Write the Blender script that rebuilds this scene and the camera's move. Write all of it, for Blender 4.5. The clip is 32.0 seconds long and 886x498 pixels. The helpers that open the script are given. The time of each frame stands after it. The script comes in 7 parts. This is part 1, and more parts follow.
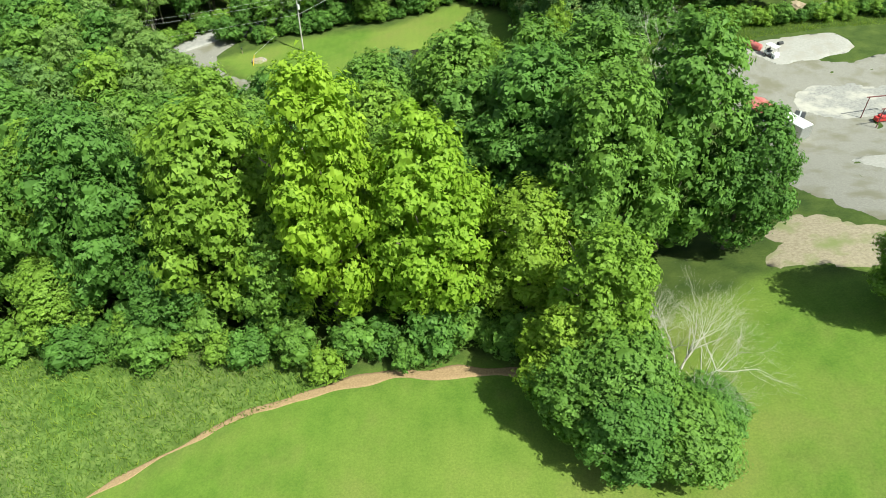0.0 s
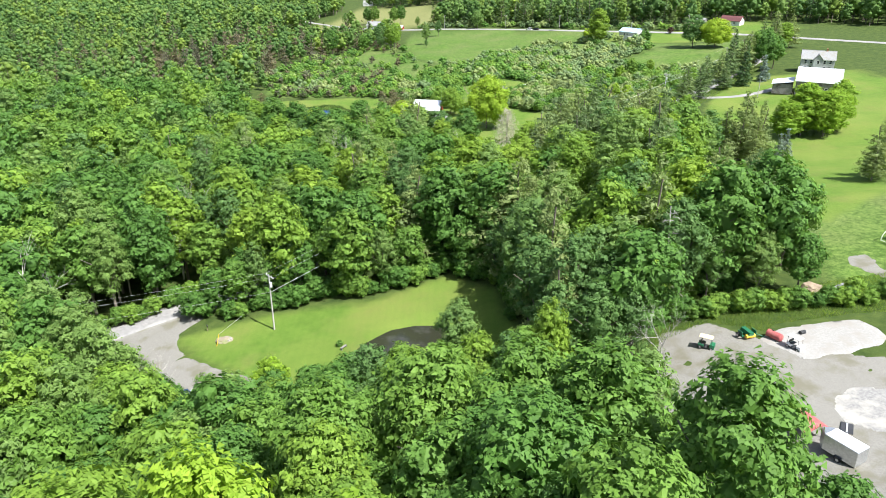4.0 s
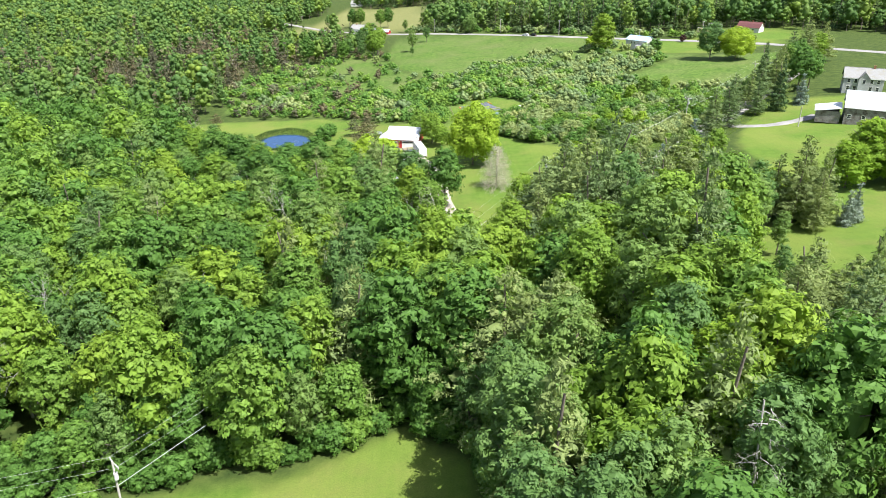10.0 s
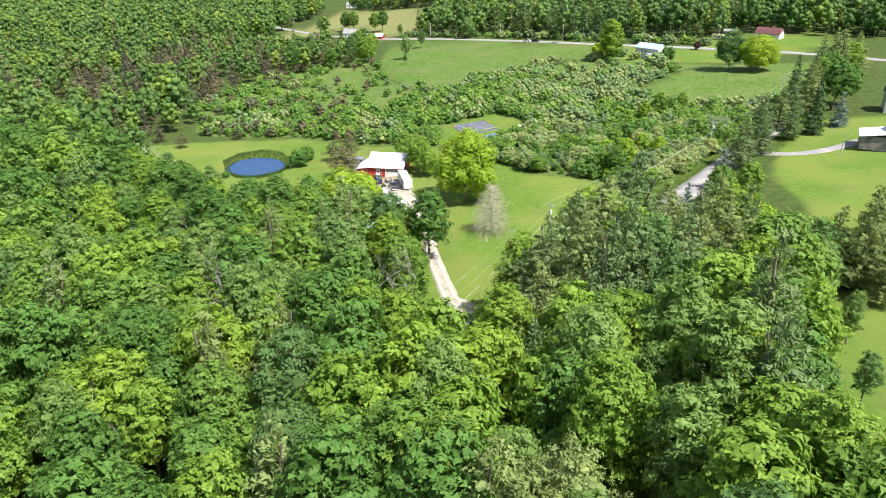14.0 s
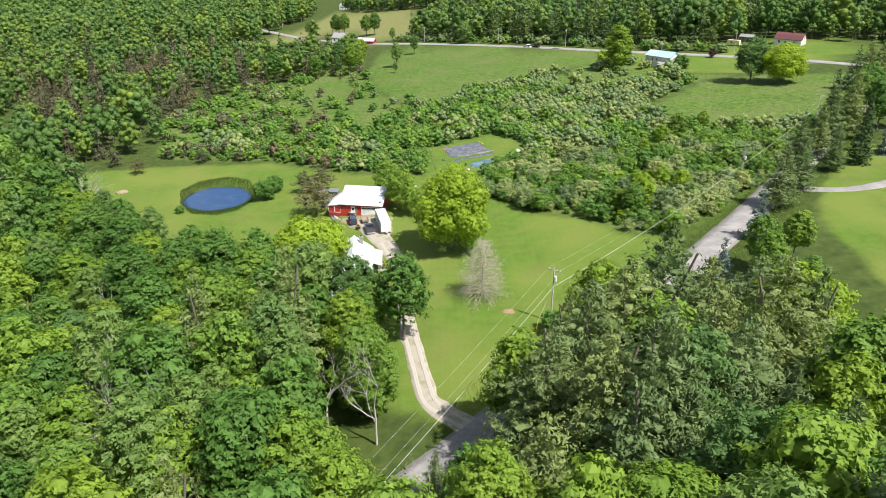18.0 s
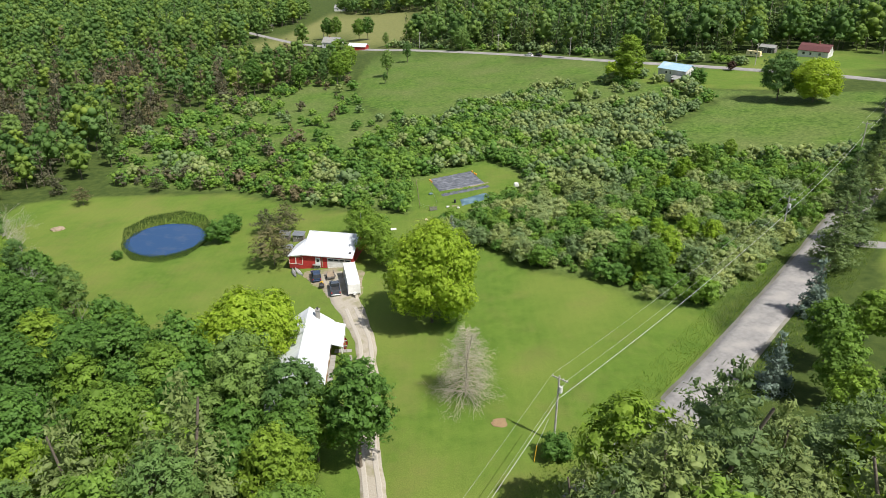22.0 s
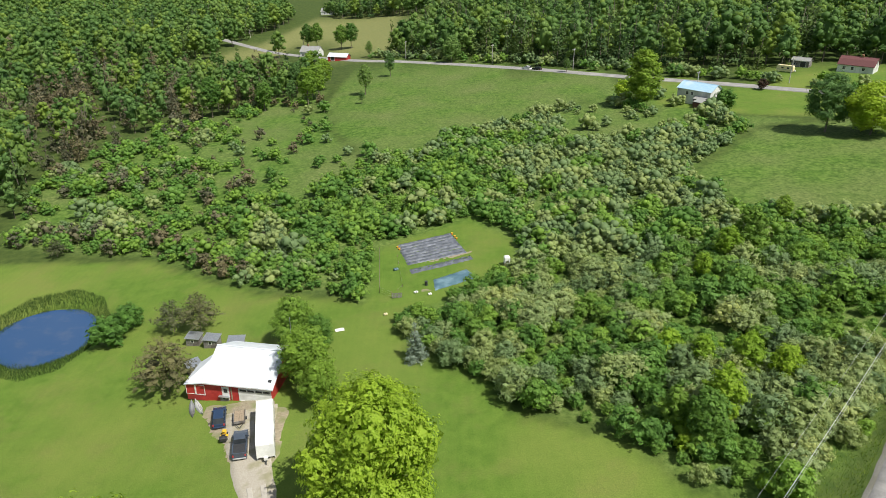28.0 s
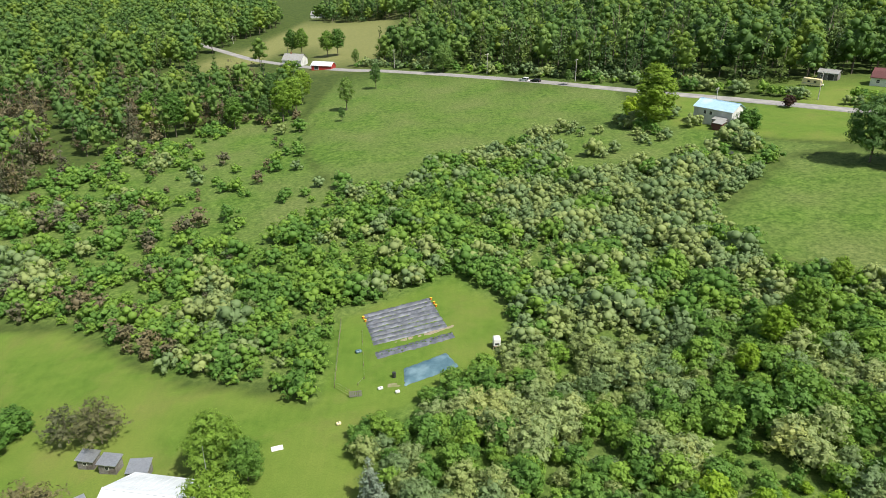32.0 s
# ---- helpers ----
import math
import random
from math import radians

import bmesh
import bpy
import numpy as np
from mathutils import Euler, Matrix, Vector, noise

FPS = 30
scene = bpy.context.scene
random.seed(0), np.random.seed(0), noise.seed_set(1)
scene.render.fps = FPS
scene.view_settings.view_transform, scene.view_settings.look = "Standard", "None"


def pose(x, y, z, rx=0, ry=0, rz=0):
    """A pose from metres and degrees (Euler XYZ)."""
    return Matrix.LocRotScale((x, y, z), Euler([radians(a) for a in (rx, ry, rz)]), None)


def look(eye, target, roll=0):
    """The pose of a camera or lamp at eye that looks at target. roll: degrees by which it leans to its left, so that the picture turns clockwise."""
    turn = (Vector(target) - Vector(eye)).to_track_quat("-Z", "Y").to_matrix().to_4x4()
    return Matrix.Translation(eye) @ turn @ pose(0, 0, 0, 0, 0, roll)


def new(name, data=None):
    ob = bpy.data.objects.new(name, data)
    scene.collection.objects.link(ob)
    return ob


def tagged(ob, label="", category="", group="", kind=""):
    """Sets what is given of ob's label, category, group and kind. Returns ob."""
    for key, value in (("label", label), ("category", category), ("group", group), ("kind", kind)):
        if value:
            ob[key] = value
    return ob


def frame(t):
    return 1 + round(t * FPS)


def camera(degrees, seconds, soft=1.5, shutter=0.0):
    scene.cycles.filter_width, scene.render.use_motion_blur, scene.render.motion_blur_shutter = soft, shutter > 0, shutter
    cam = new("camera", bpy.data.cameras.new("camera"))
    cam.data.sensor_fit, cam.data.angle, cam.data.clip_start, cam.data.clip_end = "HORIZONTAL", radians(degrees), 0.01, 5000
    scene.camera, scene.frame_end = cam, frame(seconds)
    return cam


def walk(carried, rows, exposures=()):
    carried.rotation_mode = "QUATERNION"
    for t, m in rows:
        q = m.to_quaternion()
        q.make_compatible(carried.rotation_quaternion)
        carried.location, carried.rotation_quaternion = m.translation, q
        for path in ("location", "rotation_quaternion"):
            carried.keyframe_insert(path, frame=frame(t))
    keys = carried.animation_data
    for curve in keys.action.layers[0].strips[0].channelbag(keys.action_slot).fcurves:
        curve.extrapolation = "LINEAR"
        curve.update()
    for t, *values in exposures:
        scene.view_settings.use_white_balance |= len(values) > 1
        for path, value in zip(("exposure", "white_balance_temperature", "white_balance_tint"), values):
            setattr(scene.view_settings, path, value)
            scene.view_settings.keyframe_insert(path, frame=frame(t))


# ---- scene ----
cam = camera(63.9, 32.0, soft=0.8)
METRES, EYE, TILT, LEAN, TURN = 250.0, 58.3, -41.6, 0.0, 0.0
ROWS = [
    (0.0, 0.0, 0.0, 0.0, 0.0, 0.0, -0.0),
    (0.5, 0.0007, 0.0042, 0.005, -0.12, 12.48, -0.16),
    (1.0, 0.0018, 0.0094, 0.0086, -0.13, 18.38, -0.16),
    (1.5, 0.0029, 0.0155, 0.014, -0.12, 18.39, -0.14),
    (2.0, 0.0042, 0.0222, 0.0201, -0.1, 18.38, -0.11),
    (2.5, 0.0056, 0.0298, 0.0268, -0.09, 18.39, -0.08),
    (3.0, 0.0072, 0.0382, 0.0342, -0.08, 18.37, -0.03),
    (3.5, 0.0088, 0.0473, 0.0423, -0.09, 18.33, -0.01),
    (5.5, 0.0165, 0.0932, 0.0823, -0.24, 18.28, 0.06),
    (6.0, 0.0186, 0.1058, 0.0936, -0.29, 18.26, 0.09),
    (6.5, 0.0208, 0.1185, 0.105, -0.32, 18.23, 0.1),
    (7.0, 0.0229, 0.1312, 0.1163, -0.38, 18.19, 0.08),
    (7.5, 0.025, 0.1438, 0.1278, -0.39, 18.16, 0.05),
    (8.0, 0.027, 0.1562, 0.1392, -0.4, 18.14, 0.05),
    (8.5, 0.029, 0.1687, 0.1504, -0.41, 18.12, 0.03),
    (9.0, 0.0312, 0.1812, 0.1615, -0.37, 18.12, 0.04),
    (9.5, 0.0332, 0.1934, 0.1726, -0.35, 18.11, 0.04),
    (10.0, 0.0355, 0.2054, 0.1836, -0.34, 18.09, 0.01),
    (10.5, 0.0376, 0.2176, 0.1947, -0.3, 18.08, -0.0),
    (11.0, 0.0396, 0.2298, 0.2058, -0.29, 18.05, -0.01),
    (11.5, 0.0417, 0.2419, 0.2168, -0.27, 18.03, -0.02),
    (12.0, 0.0436, 0.254, 0.2279, -0.25, 18.03, -0.02),
    (12.5, 0.0458, 0.2662, 0.2388, -0.22, 18.02, -0.03),
    (13.0, 0.048, 0.2782, 0.2498, -0.2, 18.01, -0.05),
    (13.5, 0.0501, 0.2904, 0.2607, -0.19, 18.01, -0.06),
    (14.0, 0.0521, 0.3025, 0.2716, -0.18, 18.01, -0.08),
    (14.5, 0.0542, 0.3148, 0.2825, -0.14, 18.02, -0.05),
    (16.5, 0.0617, 0.3646, 0.3267, -0.16, 17.96, -0.05),
    (17.0, 0.0639, 0.3768, 0.3378, -0.14, 17.94, -0.04),
    (17.5, 0.0662, 0.389, 0.3488, -0.11, 17.91, -0.03),
    (18.0, 0.0683, 0.4012, 0.3597, -0.06, 17.89, -0.0),
    (18.5, 0.0706, 0.4134, 0.3705, -0.02, 17.88, 0.02),
    (19.0, 0.0726, 0.4255, 0.3813, -0.04, 17.87, -0.04),
    (19.5, 0.0747, 0.438, 0.3921, -0.05, 17.88, -0.11),
    (20.0, 0.0766, 0.4499, 0.403, -0.08, 17.86, -0.19),
    (20.5, 0.0785, 0.4622, 0.4138, -0.09, 17.86, -0.28),
    (21.0, 0.0805, 0.4744, 0.4246, -0.11, 17.86, -0.35),
    (21.5, 0.0825, 0.4866, 0.4354, -0.12, 17.87, -0.4),
    (22.0, 0.0846, 0.4986, 0.4463, -0.11, 17.86, -0.42),
    (22.5, 0.0868, 0.5107, 0.457, -0.08, 17.87, -0.39),
    (23.0, 0.089, 0.523, 0.4677, -0.06, 17.87, -0.36),
    (23.5, 0.0914, 0.5353, 0.4785, -0.02, 17.87, -0.32),
    (24.0, 0.0937, 0.5474, 0.4893, -0.0, 17.86, -0.28),
    (24.5, 0.0959, 0.5595, 0.4998, 0.03, 17.87, -0.23),
    (25.0, 0.098, 0.5714, 0.5104, 0.02, 17.86, -0.24),
    (25.5, 0.1, 0.5836, 0.5211, 0.01, 17.84, -0.26),
    (27.5, 0.1087, 0.6311, 0.5641, 0.03, 17.74, -0.28),
    (28.0, 0.1109, 0.6433, 0.5749, 0.06, 17.74, -0.24),
    (28.5, 0.1131, 0.6547, 0.585, 0.07, 17.73, -0.2),
    (29.0, 0.1154, 0.667, 0.5957, 0.1, 17.74, -0.16),
    (29.5, 0.1175, 0.6791, 0.6065, 0.1, 17.72, -0.16),
    (30.0, 0.1197, 0.6912, 0.6173, 0.09, 17.71, -0.17),
    (30.5, 0.1218, 0.7034, 0.6281, 0.09, 17.72, -0.18),
    (31.0, 0.1238, 0.7155, 0.6388, 0.11, 17.72, -0.16),
    (31.5, 0.1259, 0.7276, 0.6496, 0.1, 17.72, -0.14),
    (32.0, 0.128, 0.7399, 0.6601, 0.11, 17.72, -0.13),
]
walk(cam, [(t, pose(0, 0, EYE, TILT, LEAN, TURN) @ pose(METRES * x, METRES * y, METRES * z, 90 + pitch, roll, yaw)) for t, x, y, z, yaw, pitch, roll in ROWS],
     [(0.0, 0.85, 6350, -6), (1.0, 1.15, 5950, 8), (3.0, 1.1, 5950, 10), (7.0, 1.08, 6000, 10), (13.0, 0.96, 6150, 12), (17.0, 0.7, 6250, 12), (20.0, 0.4, 6350, 11), (25.0, 0.25, 6350, 9), (28.0, 0.25, 6350, 7), (32.0, 0.42, 6400, 8)])

# ---- world, sun ----
SUN_EL, SUN_AZ = 57.0, 132.0      # azimuth clockwise from +y
world = bpy.data.worlds.new("sky")
scene.world = world
world.use_nodes = True
wn = world.node_tree
sky = wn.nodes.new("ShaderNodeTexSky")
sky.sky_type, sky.sun_disc = "NISHITA", False
sky.sun_elevation, sky.sun_rotation = radians(SUN_EL), radians(SUN_AZ)
sky.air_density, sky.dust_density = 1.2, 2.5
bg = wn.nodes["Background"]
bg.inputs["Strength"].default_value = 0.07
# broken fair-weather clouds all over the sky
heaven = wn.nodes.new("ShaderNodeTexCoord")
puffs = wn.nodes.new("ShaderNodeTexNoise")
puffs.inputs["Scale"].default_value, puffs.inputs["Detail"].default_value, puffs.inputs["Roughness"].default_value = 3.2, 7.0, 0.55
wn.links.new(heaven.outputs["Generated"], puffs.inputs["Vector"])
cover = wn.nodes.new("ShaderNodeValToRGB")
cover.color_ramp.elements[0].position, cover.color_ramp.elements[1].position = 0.5, 0.66
wn.links.new(puffs.outputs["Fac"], cover.inputs["Fac"])
clouds = wn.nodes.new("ShaderNodeMix")
clouds.data_type = "RGBA"
clouds.inputs[7].default_value = (8.0, 8.2, 8.6, 1)
wn.links.new(cover.outputs["Color"], clouds.inputs[0])
wn.links.new(sky.outputs["Color"], clouds.inputs[6])
wn.links.new(clouds.outputs[2], bg.inputs["Color"])
sun = new("sun", bpy.data.lights.new("sun", "SUN"))
sun.data.energy, sun.data.angle, sun.data.color = 5.0, radians(0.6), (1.0, 0.95, 0.86)
az, el = radians(SUN_AZ), radians(SUN_EL)
sun_way = Vector((math.sin(az) * math.cos(el), math.cos(az) * math.cos(el), math.sin(el)))
sun.matrix_world = look(sun_way * 300, (0, 0, 0))

# ---- materials ----


def mat(name):
    m = bpy.data.materials.new(name)
    m.use_nodes = True
    n = m.node_tree.nodes
    return m, n, m.node_tree.links, n["Principled BSDF"]


def noise_node(n, l, scale, detail=4.0, rough=0.55, coords=None):
    t = n.new("ShaderNodeTexNoise")
    t.inputs["Scale"].default_value, t.inputs["Detail"].default_value, t.inputs["Roughness"].default_value = scale, detail, rough
    if coords is None:
        coords = n.new("ShaderNodeNewGeometry").outputs["Position"]
    l.new(coords, t.inputs["Vector"])
    return t.outputs["Fac"]


def ramp(n, l, fac, stops):
    r = n.new("ShaderNodeValToRGB")
    e = r.color_ramp.elements
    while len(e) < len(stops):
        e.new(0.5)
    for k, (p, c) in enumerate(stops):
        e[k].position, e[k].color = p, (*c, 1)
    l.new(fac, r.inputs["Fac"])
    return r.outputs["Color"]


def mixc(n, l, fac, a, b, blend="MIX"):
    m = n.new("ShaderNodeMix")
    m.data_type, m.blend_type = "RGBA", blend
    for sock, v in ((m.inputs[0], fac), (m.inputs[6], a), (m.inputs[7], b)):
        if isinstance(v, (int, float)):
            sock.default_value = v
        elif isinstance(v, tuple):
            sock.default_value = (*v, 1)
        else:
            l.new(v, sock)
    return m.outputs[2]


def bump(n, l, bsdf, fac, dist=0.05, strength=0.6):
    b = n.new("ShaderNodeBump")
    b.inputs["Distance"].default_value, b.inputs["Strength"].default_value = dist, strength
    l.new(fac, b.inputs["Height"])
    l.new(b.outputs["Normal"], bsdf.inputs["Normal"])


def surface(name, c0, c1, scale=3.0, rough=0.8, metal=0.0, bumps=0.02, c2=None, big=0.15):
    """A two-scale worn surface between the colours c0 and c1, with large stains of c2."""
    m, n, l, b = mat(name)
    co = n.new("ShaderNodeTexCoord").outputs["Object"]
    fine = noise_node(n, l, scale, 6, 0.65, co)
    col = ramp(n, l, fine, [(0.3, c0), (0.7, c1)])
    if c2:
        stain = noise_node(n, l, scale * big, 3, 0.5, co)
        st = ramp(n, l, stain, [(0.48, (0, 0, 0)), (0.68, (1, 1, 1))])
        col = mixc(n, l, st, col, c2)
    l.new(col, b.inputs["Base Color"])
    b.inputs["Roughness"].default_value, b.inputs["Metallic"].default_value = rough, metal
    if bumps:
        bump(n, l, b, fine, bumps, 0.5)
    return m


def foliage(name, dark, light, glow=0.4, warm=None, vary=1.0):
    """Leaves: diffuse and see-through green, varied leaf by leaf, tree by tree and in patches."""
    m, n, l, b = mat(name)
    info = n.new("ShaderNodeObjectInfo").outputs["Random"]
    geo = n.new("ShaderNodeNewGeometry")
    tint = n.new("ShaderNodeAttribute")
    tint.attribute_name = "tint"
    add = n.new("ShaderNodeMath")
    add.operation = "ADD"
    l.new(info, add.inputs[0])
    l.new(tint.outputs["Fac"], add.inputs[1])
    fr = n.new("ShaderNodeMath")
    fr.operation = "FRACT"
    l.new(add.outputs[0], fr.inputs[0])
    between = lambda u: tuple(a + (c - a) * u for a, c in zip(dark, light))
    leaf = ramp(n, l, geo.outputs["Random Per Island"], [(0.0, between(0.1)), (1.0, between(0.9))])
    tree = ramp(n, l, fr.outputs[0], [(0.0, (0.68, 0.76, 0.7)), (0.32, (0.86, 0.92, 0.88)), (0.68, (1.2, 1.1, 0.92)), (1.0, warm or (1.6, 1.32, 0.85))])
    col = mixc(n, l, vary, leaf, tree, "MULTIPLY")
    patch = ramp(n, l, noise_node(n, l, 0.35, 3), [(0.3, (0.82, 0.85, 0.8)), (0.7, (1.15, 1.12, 1.0))])
    col = mixc(n, l, 1.0, col, patch, "MULTIPLY")
    l.new(col, b.inputs["Base Color"])
    b.inputs["Roughness"].default_value = 0.65
    b.inputs["Specular IOR Level"].default_value = 0.28
    tr = n.new("ShaderNodeBsdfTranslucent")
    l.new(mixc(n, l, 1.0, col, (1.18, 1.15, 0.75), "MULTIPLY"), tr.inputs["Color"])
    ms = n.new("ShaderNodeMixShader")
    ms.inputs[0].default_value = glow
    l.new(b.outputs[0], ms.inputs[1])
    l.new(tr.outputs[0], ms.inputs[2])
    l.new(ms.outputs[0], n["Material Output"].inputs["Surface"])
    return m


M_MAPLE = foliage("maple_leaves", (0.088, 0.175, 0.034), (0.172, 0.318, 0.066))
M_YELLOW_GREEN = foliage("yellow_green_leaves", (0.14, 0.235, 0.028), (0.26, 0.4, 0.058), 0.42, (1.3, 1.15, 0.9), 0.5)
M_LIME = foliage("bright_leaves", (0.19, 0.315, 0.026), (0.325, 0.475, 0.052), 0.45, None, 0.25)
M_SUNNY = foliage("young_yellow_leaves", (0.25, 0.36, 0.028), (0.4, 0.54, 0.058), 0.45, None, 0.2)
M_ASH = foliage("grey_green_leaves", (0.115, 0.205, 0.062), (0.19, 0.31, 0.1), 0.4, (1.2, 1.12, 0.9))
M_OLIVE = foliage("silver_leaves", (0.195, 0.27, 0.125), (0.275, 0.36, 0.175), 0.35, (1.25, 1.15, 0.9))
M_SHRUB = foliage("shrub_leaves", (0.125, 0.24, 0.05), (0.21, 0.365, 0.085), 0.42, (1.35, 1.2, 0.9))
M_CREAMY = foliage("pale_flowering_leaves", (0.25, 0.32, 0.14), (0.37, 0.44, 0.2), 0.35, None, 0.4)
M_FAR = foliage("far_leaves", (0.1, 0.185, 0.05), (0.165, 0.275, 0.072))
M_PINE = foliage("pine_needles", (0.15, 0.215, 0.088), (0.235, 0.31, 0.132), 0.35, (1.15, 1.12, 0.95))
M_SPRUCE = foliage("spruce_needles", (0.05, 0.095, 0.032), (0.095, 0.16, 0.055), 0.15)
M_BLUE = foliage("blue_needles", (0.12, 0.17, 0.15), (0.23, 0.3, 0.275), 0.15, None, 0.3)
M_BROWN = foliage("brown_needles", (0.1, 0.098, 0.058), (0.15, 0.138, 0.092), 0.15, (1.08, 0.98, 0.95))
M_PALE = foliage("bare_twigs", (0.44, 0.39, 0.35), (0.56, 0.51, 0.46), 0.08, None, 0.05)
M_PURPLE = foliage("purple_leaves", (0.05, 0.028, 0.022), (0.11, 0.05, 0.04), 0.2)
M_REED = foliage("reeds", (0.035, 0.075, 0.022), (0.085, 0.14, 0.045), 0.3)
M_BARK = surface("bark", (0.10, 0.08, 0.06), (0.24, 0.2, 0.16), 5.0, 0.9, bumps=0.03)
M_DEAD = surface("grey_deadwood", (0.33, 0.3, 0.27), (0.58, 0.55, 0.5), 4.0, 0.85, bumps=0.02)
M_ASPHALT = surface("worn_asphalt", (0.20, 0.19, 0.185), (0.29, 0.28, 0.27), 1.2, 0.9, bumps=0.004, c2=(0.33, 0.31, 0.29), big=0.2)
M_GRAVEL = surface("gravel", (0.15, 0.142, 0.122), (0.255, 0.243, 0.215), 6.0, 0.95, bumps=0.02, c2=(0.15, 0.14, 0.1), big=0.05)
M_DRIVE = surface("pale_brown_gravel", (0.3, 0.265, 0.21), (0.43, 0.39, 0.325), 5.0, 0.95, bumps=0.02, c2=(0.26, 0.24, 0.15), big=0.1)
M_DIRT = surface("bare_soil", (0.2, 0.165, 0.11), (0.33, 0.28, 0.2), 3.0, 0.95, bumps=0.03, c2=(0.17, 0.19, 0.07), big=0.12)
M_STRAW = surface("cut_dry_grass", (0.2, 0.13, 0.065), (0.32, 0.22, 0.12), 6.0, 0.95, bumps=0.03)
M_METAL = surface("white_steel_roofing", (0.58, 0.61, 0.65), (0.67, 0.69, 0.72), 0.6, 0.45, bumps=0.0, c2=(0.52, 0.55, 0.59), big=0.5)
M_WHITE = surface("white_paint", (0.7, 0.7, 0.68), (0.82, 0.82, 0.8), 2.0, 0.6, bumps=0.003, c2=(0.6, 0.59, 0.55))
M_RED = surface("red_barn_paint", (0.33, 0.02, 0.02), (0.5, 0.045, 0.04), 2.5, 0.6, bumps=0.004, c2=(0.28, 0.03, 0.03))


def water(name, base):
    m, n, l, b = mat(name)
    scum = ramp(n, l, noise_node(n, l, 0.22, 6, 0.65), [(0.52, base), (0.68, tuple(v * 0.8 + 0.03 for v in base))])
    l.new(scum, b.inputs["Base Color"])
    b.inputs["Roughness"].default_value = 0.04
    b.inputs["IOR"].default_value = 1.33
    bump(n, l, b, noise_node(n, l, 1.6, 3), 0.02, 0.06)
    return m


# ---- shape helpers ----
def smooth(a, b, v):
    u = np.clip((np.asarray(v, float) - a) / (b - a), 0, 1)
    return u * u * (3 - 2 * u)


POND_1, POND_2 = (1.0, 121.5, 11.5, 9.5), (-49.5, 334.5, 10.5, 12.0)


def land(x, y):
    """The smooth lie of the land, without the ponds."""
    x, y = np.asarray(x, float), np.asarray(y, float)
    g = -6.5 + np.where(x > 0, 0.085 * x, 8.5 * np.tanh(0.12 * x / 8.5))
    g = np.where(x > 180, 8.8 + 0.04 * (x - 180), g)
    g = g + (3 + 4.3 * smooth(10, 50, x)) * (1 - smooth(150, 230, y)) + 9 * (1 - smooth(40, 90, y))
    return g + 0.05 * np.maximum(0, y - 700) * smooth(-60, 120, x)


LEVEL_1 = float(land(1, 121)) - 1.0
LEVEL_2 = float(land(-49, 334)) - 0.9


def gz(x, y):
    """Height of the ground."""
    x, y = np.asarray(x, float), np.asarray(y, float)
    g = land(x, y)
    for (cx, cy, rx, ry), lev in ((POND_1, LEVEL_1), (POND_2, LEVEL_2)):
        d = np.sqrt(((x - cx) / rx) ** 2 + ((y - cy) / ry) ** 2)
        g = g * smooth(0.75, 1.5, d) + (1 - smooth(0.75, 1.5, d)) * (lev + 2.4 * (d - 1.0))
    return g


def inside(poly, x, y):
    """Signed distance to a closed outline, positive inside."""
    x, y = np.asarray(x, float), np.asarray(y, float)
    p = np.array(poly, float)
    d = np.full(x.shape, 1e9)
    odd = np.zeros(x.shape, bool)
    for (x0, y0), (x1, y1) in zip(p, np.roll(p, -1, 0)):
        ex, ey = x1 - x0, y1 - y0
        t = np.clip(((x - x0) * ex + (y - y0) * ey) / (ex * ex + ey * ey), 0, 1)
        d = np.minimum(d, np.hypot(x - x0 - t * ex, y - y0 - t * ey))
        if y0 != y1:
            odd ^= ((y0 > y) != (y1 > y)) & (x < (x1 - x0) * (y - y0) / (y1 - y0) + x0)
    return np.where(odd, d, -d)


def mesh_of(name, v, f, mats, index=None, tint=None, shade=False):
    """A mesh from arrays of places and of triangles or four-cornered faces."""
    v, f = np.asarray(v, np.float32), np.asarray(f, np.int32)
    me = bpy.data.meshes.new(name)
    k = f.shape[1]
    me.vertices.add(len(v))
    me.vertices.foreach_set("co", v.ravel())
    me.loops.add(f.size)
    me.loops.foreach_set("vertex_index", f.ravel())
    me.polygons.add(len(f))
    me.polygons.foreach_set("loop_start", np.arange(len(f), dtype=np.int32) * k)
    if index is not None:
        me.polygons.foreach_set("material_index", np.asarray(index, np.int32))
    me.polygons.foreach_set("use_smooth", np.full(len(f), shade))
    for m in mats:
        me.materials.append(m)
    if tint is not None:
        me.attributes.new("tint", "FLOAT", "POINT").data.foreach_set("value", np.asarray(tint, np.float32))
    me.update(calc_edges=True)
    me.validate()
    return me


def from_bm(name, bm, material):
    me = bpy.data.meshes.new(name)
    bm.to_mesh(me)
    bm.free()
    me.materials.append(material)
    return me


def part(name, bm, material, parent, label=""):
    """Links a bmesh as one mesh object under a thing or a part."""
    ob = new(name, from_bm(name, bm, material))
    ob.parent = parent
    return tagged(ob, label)


def thing(name, m, label, category, group="", kind=""):
    ob = new(name)
    ob.empty_display_size = 0.3
    ob.matrix_world = m
    return tagged(ob, label, category, group, kind)


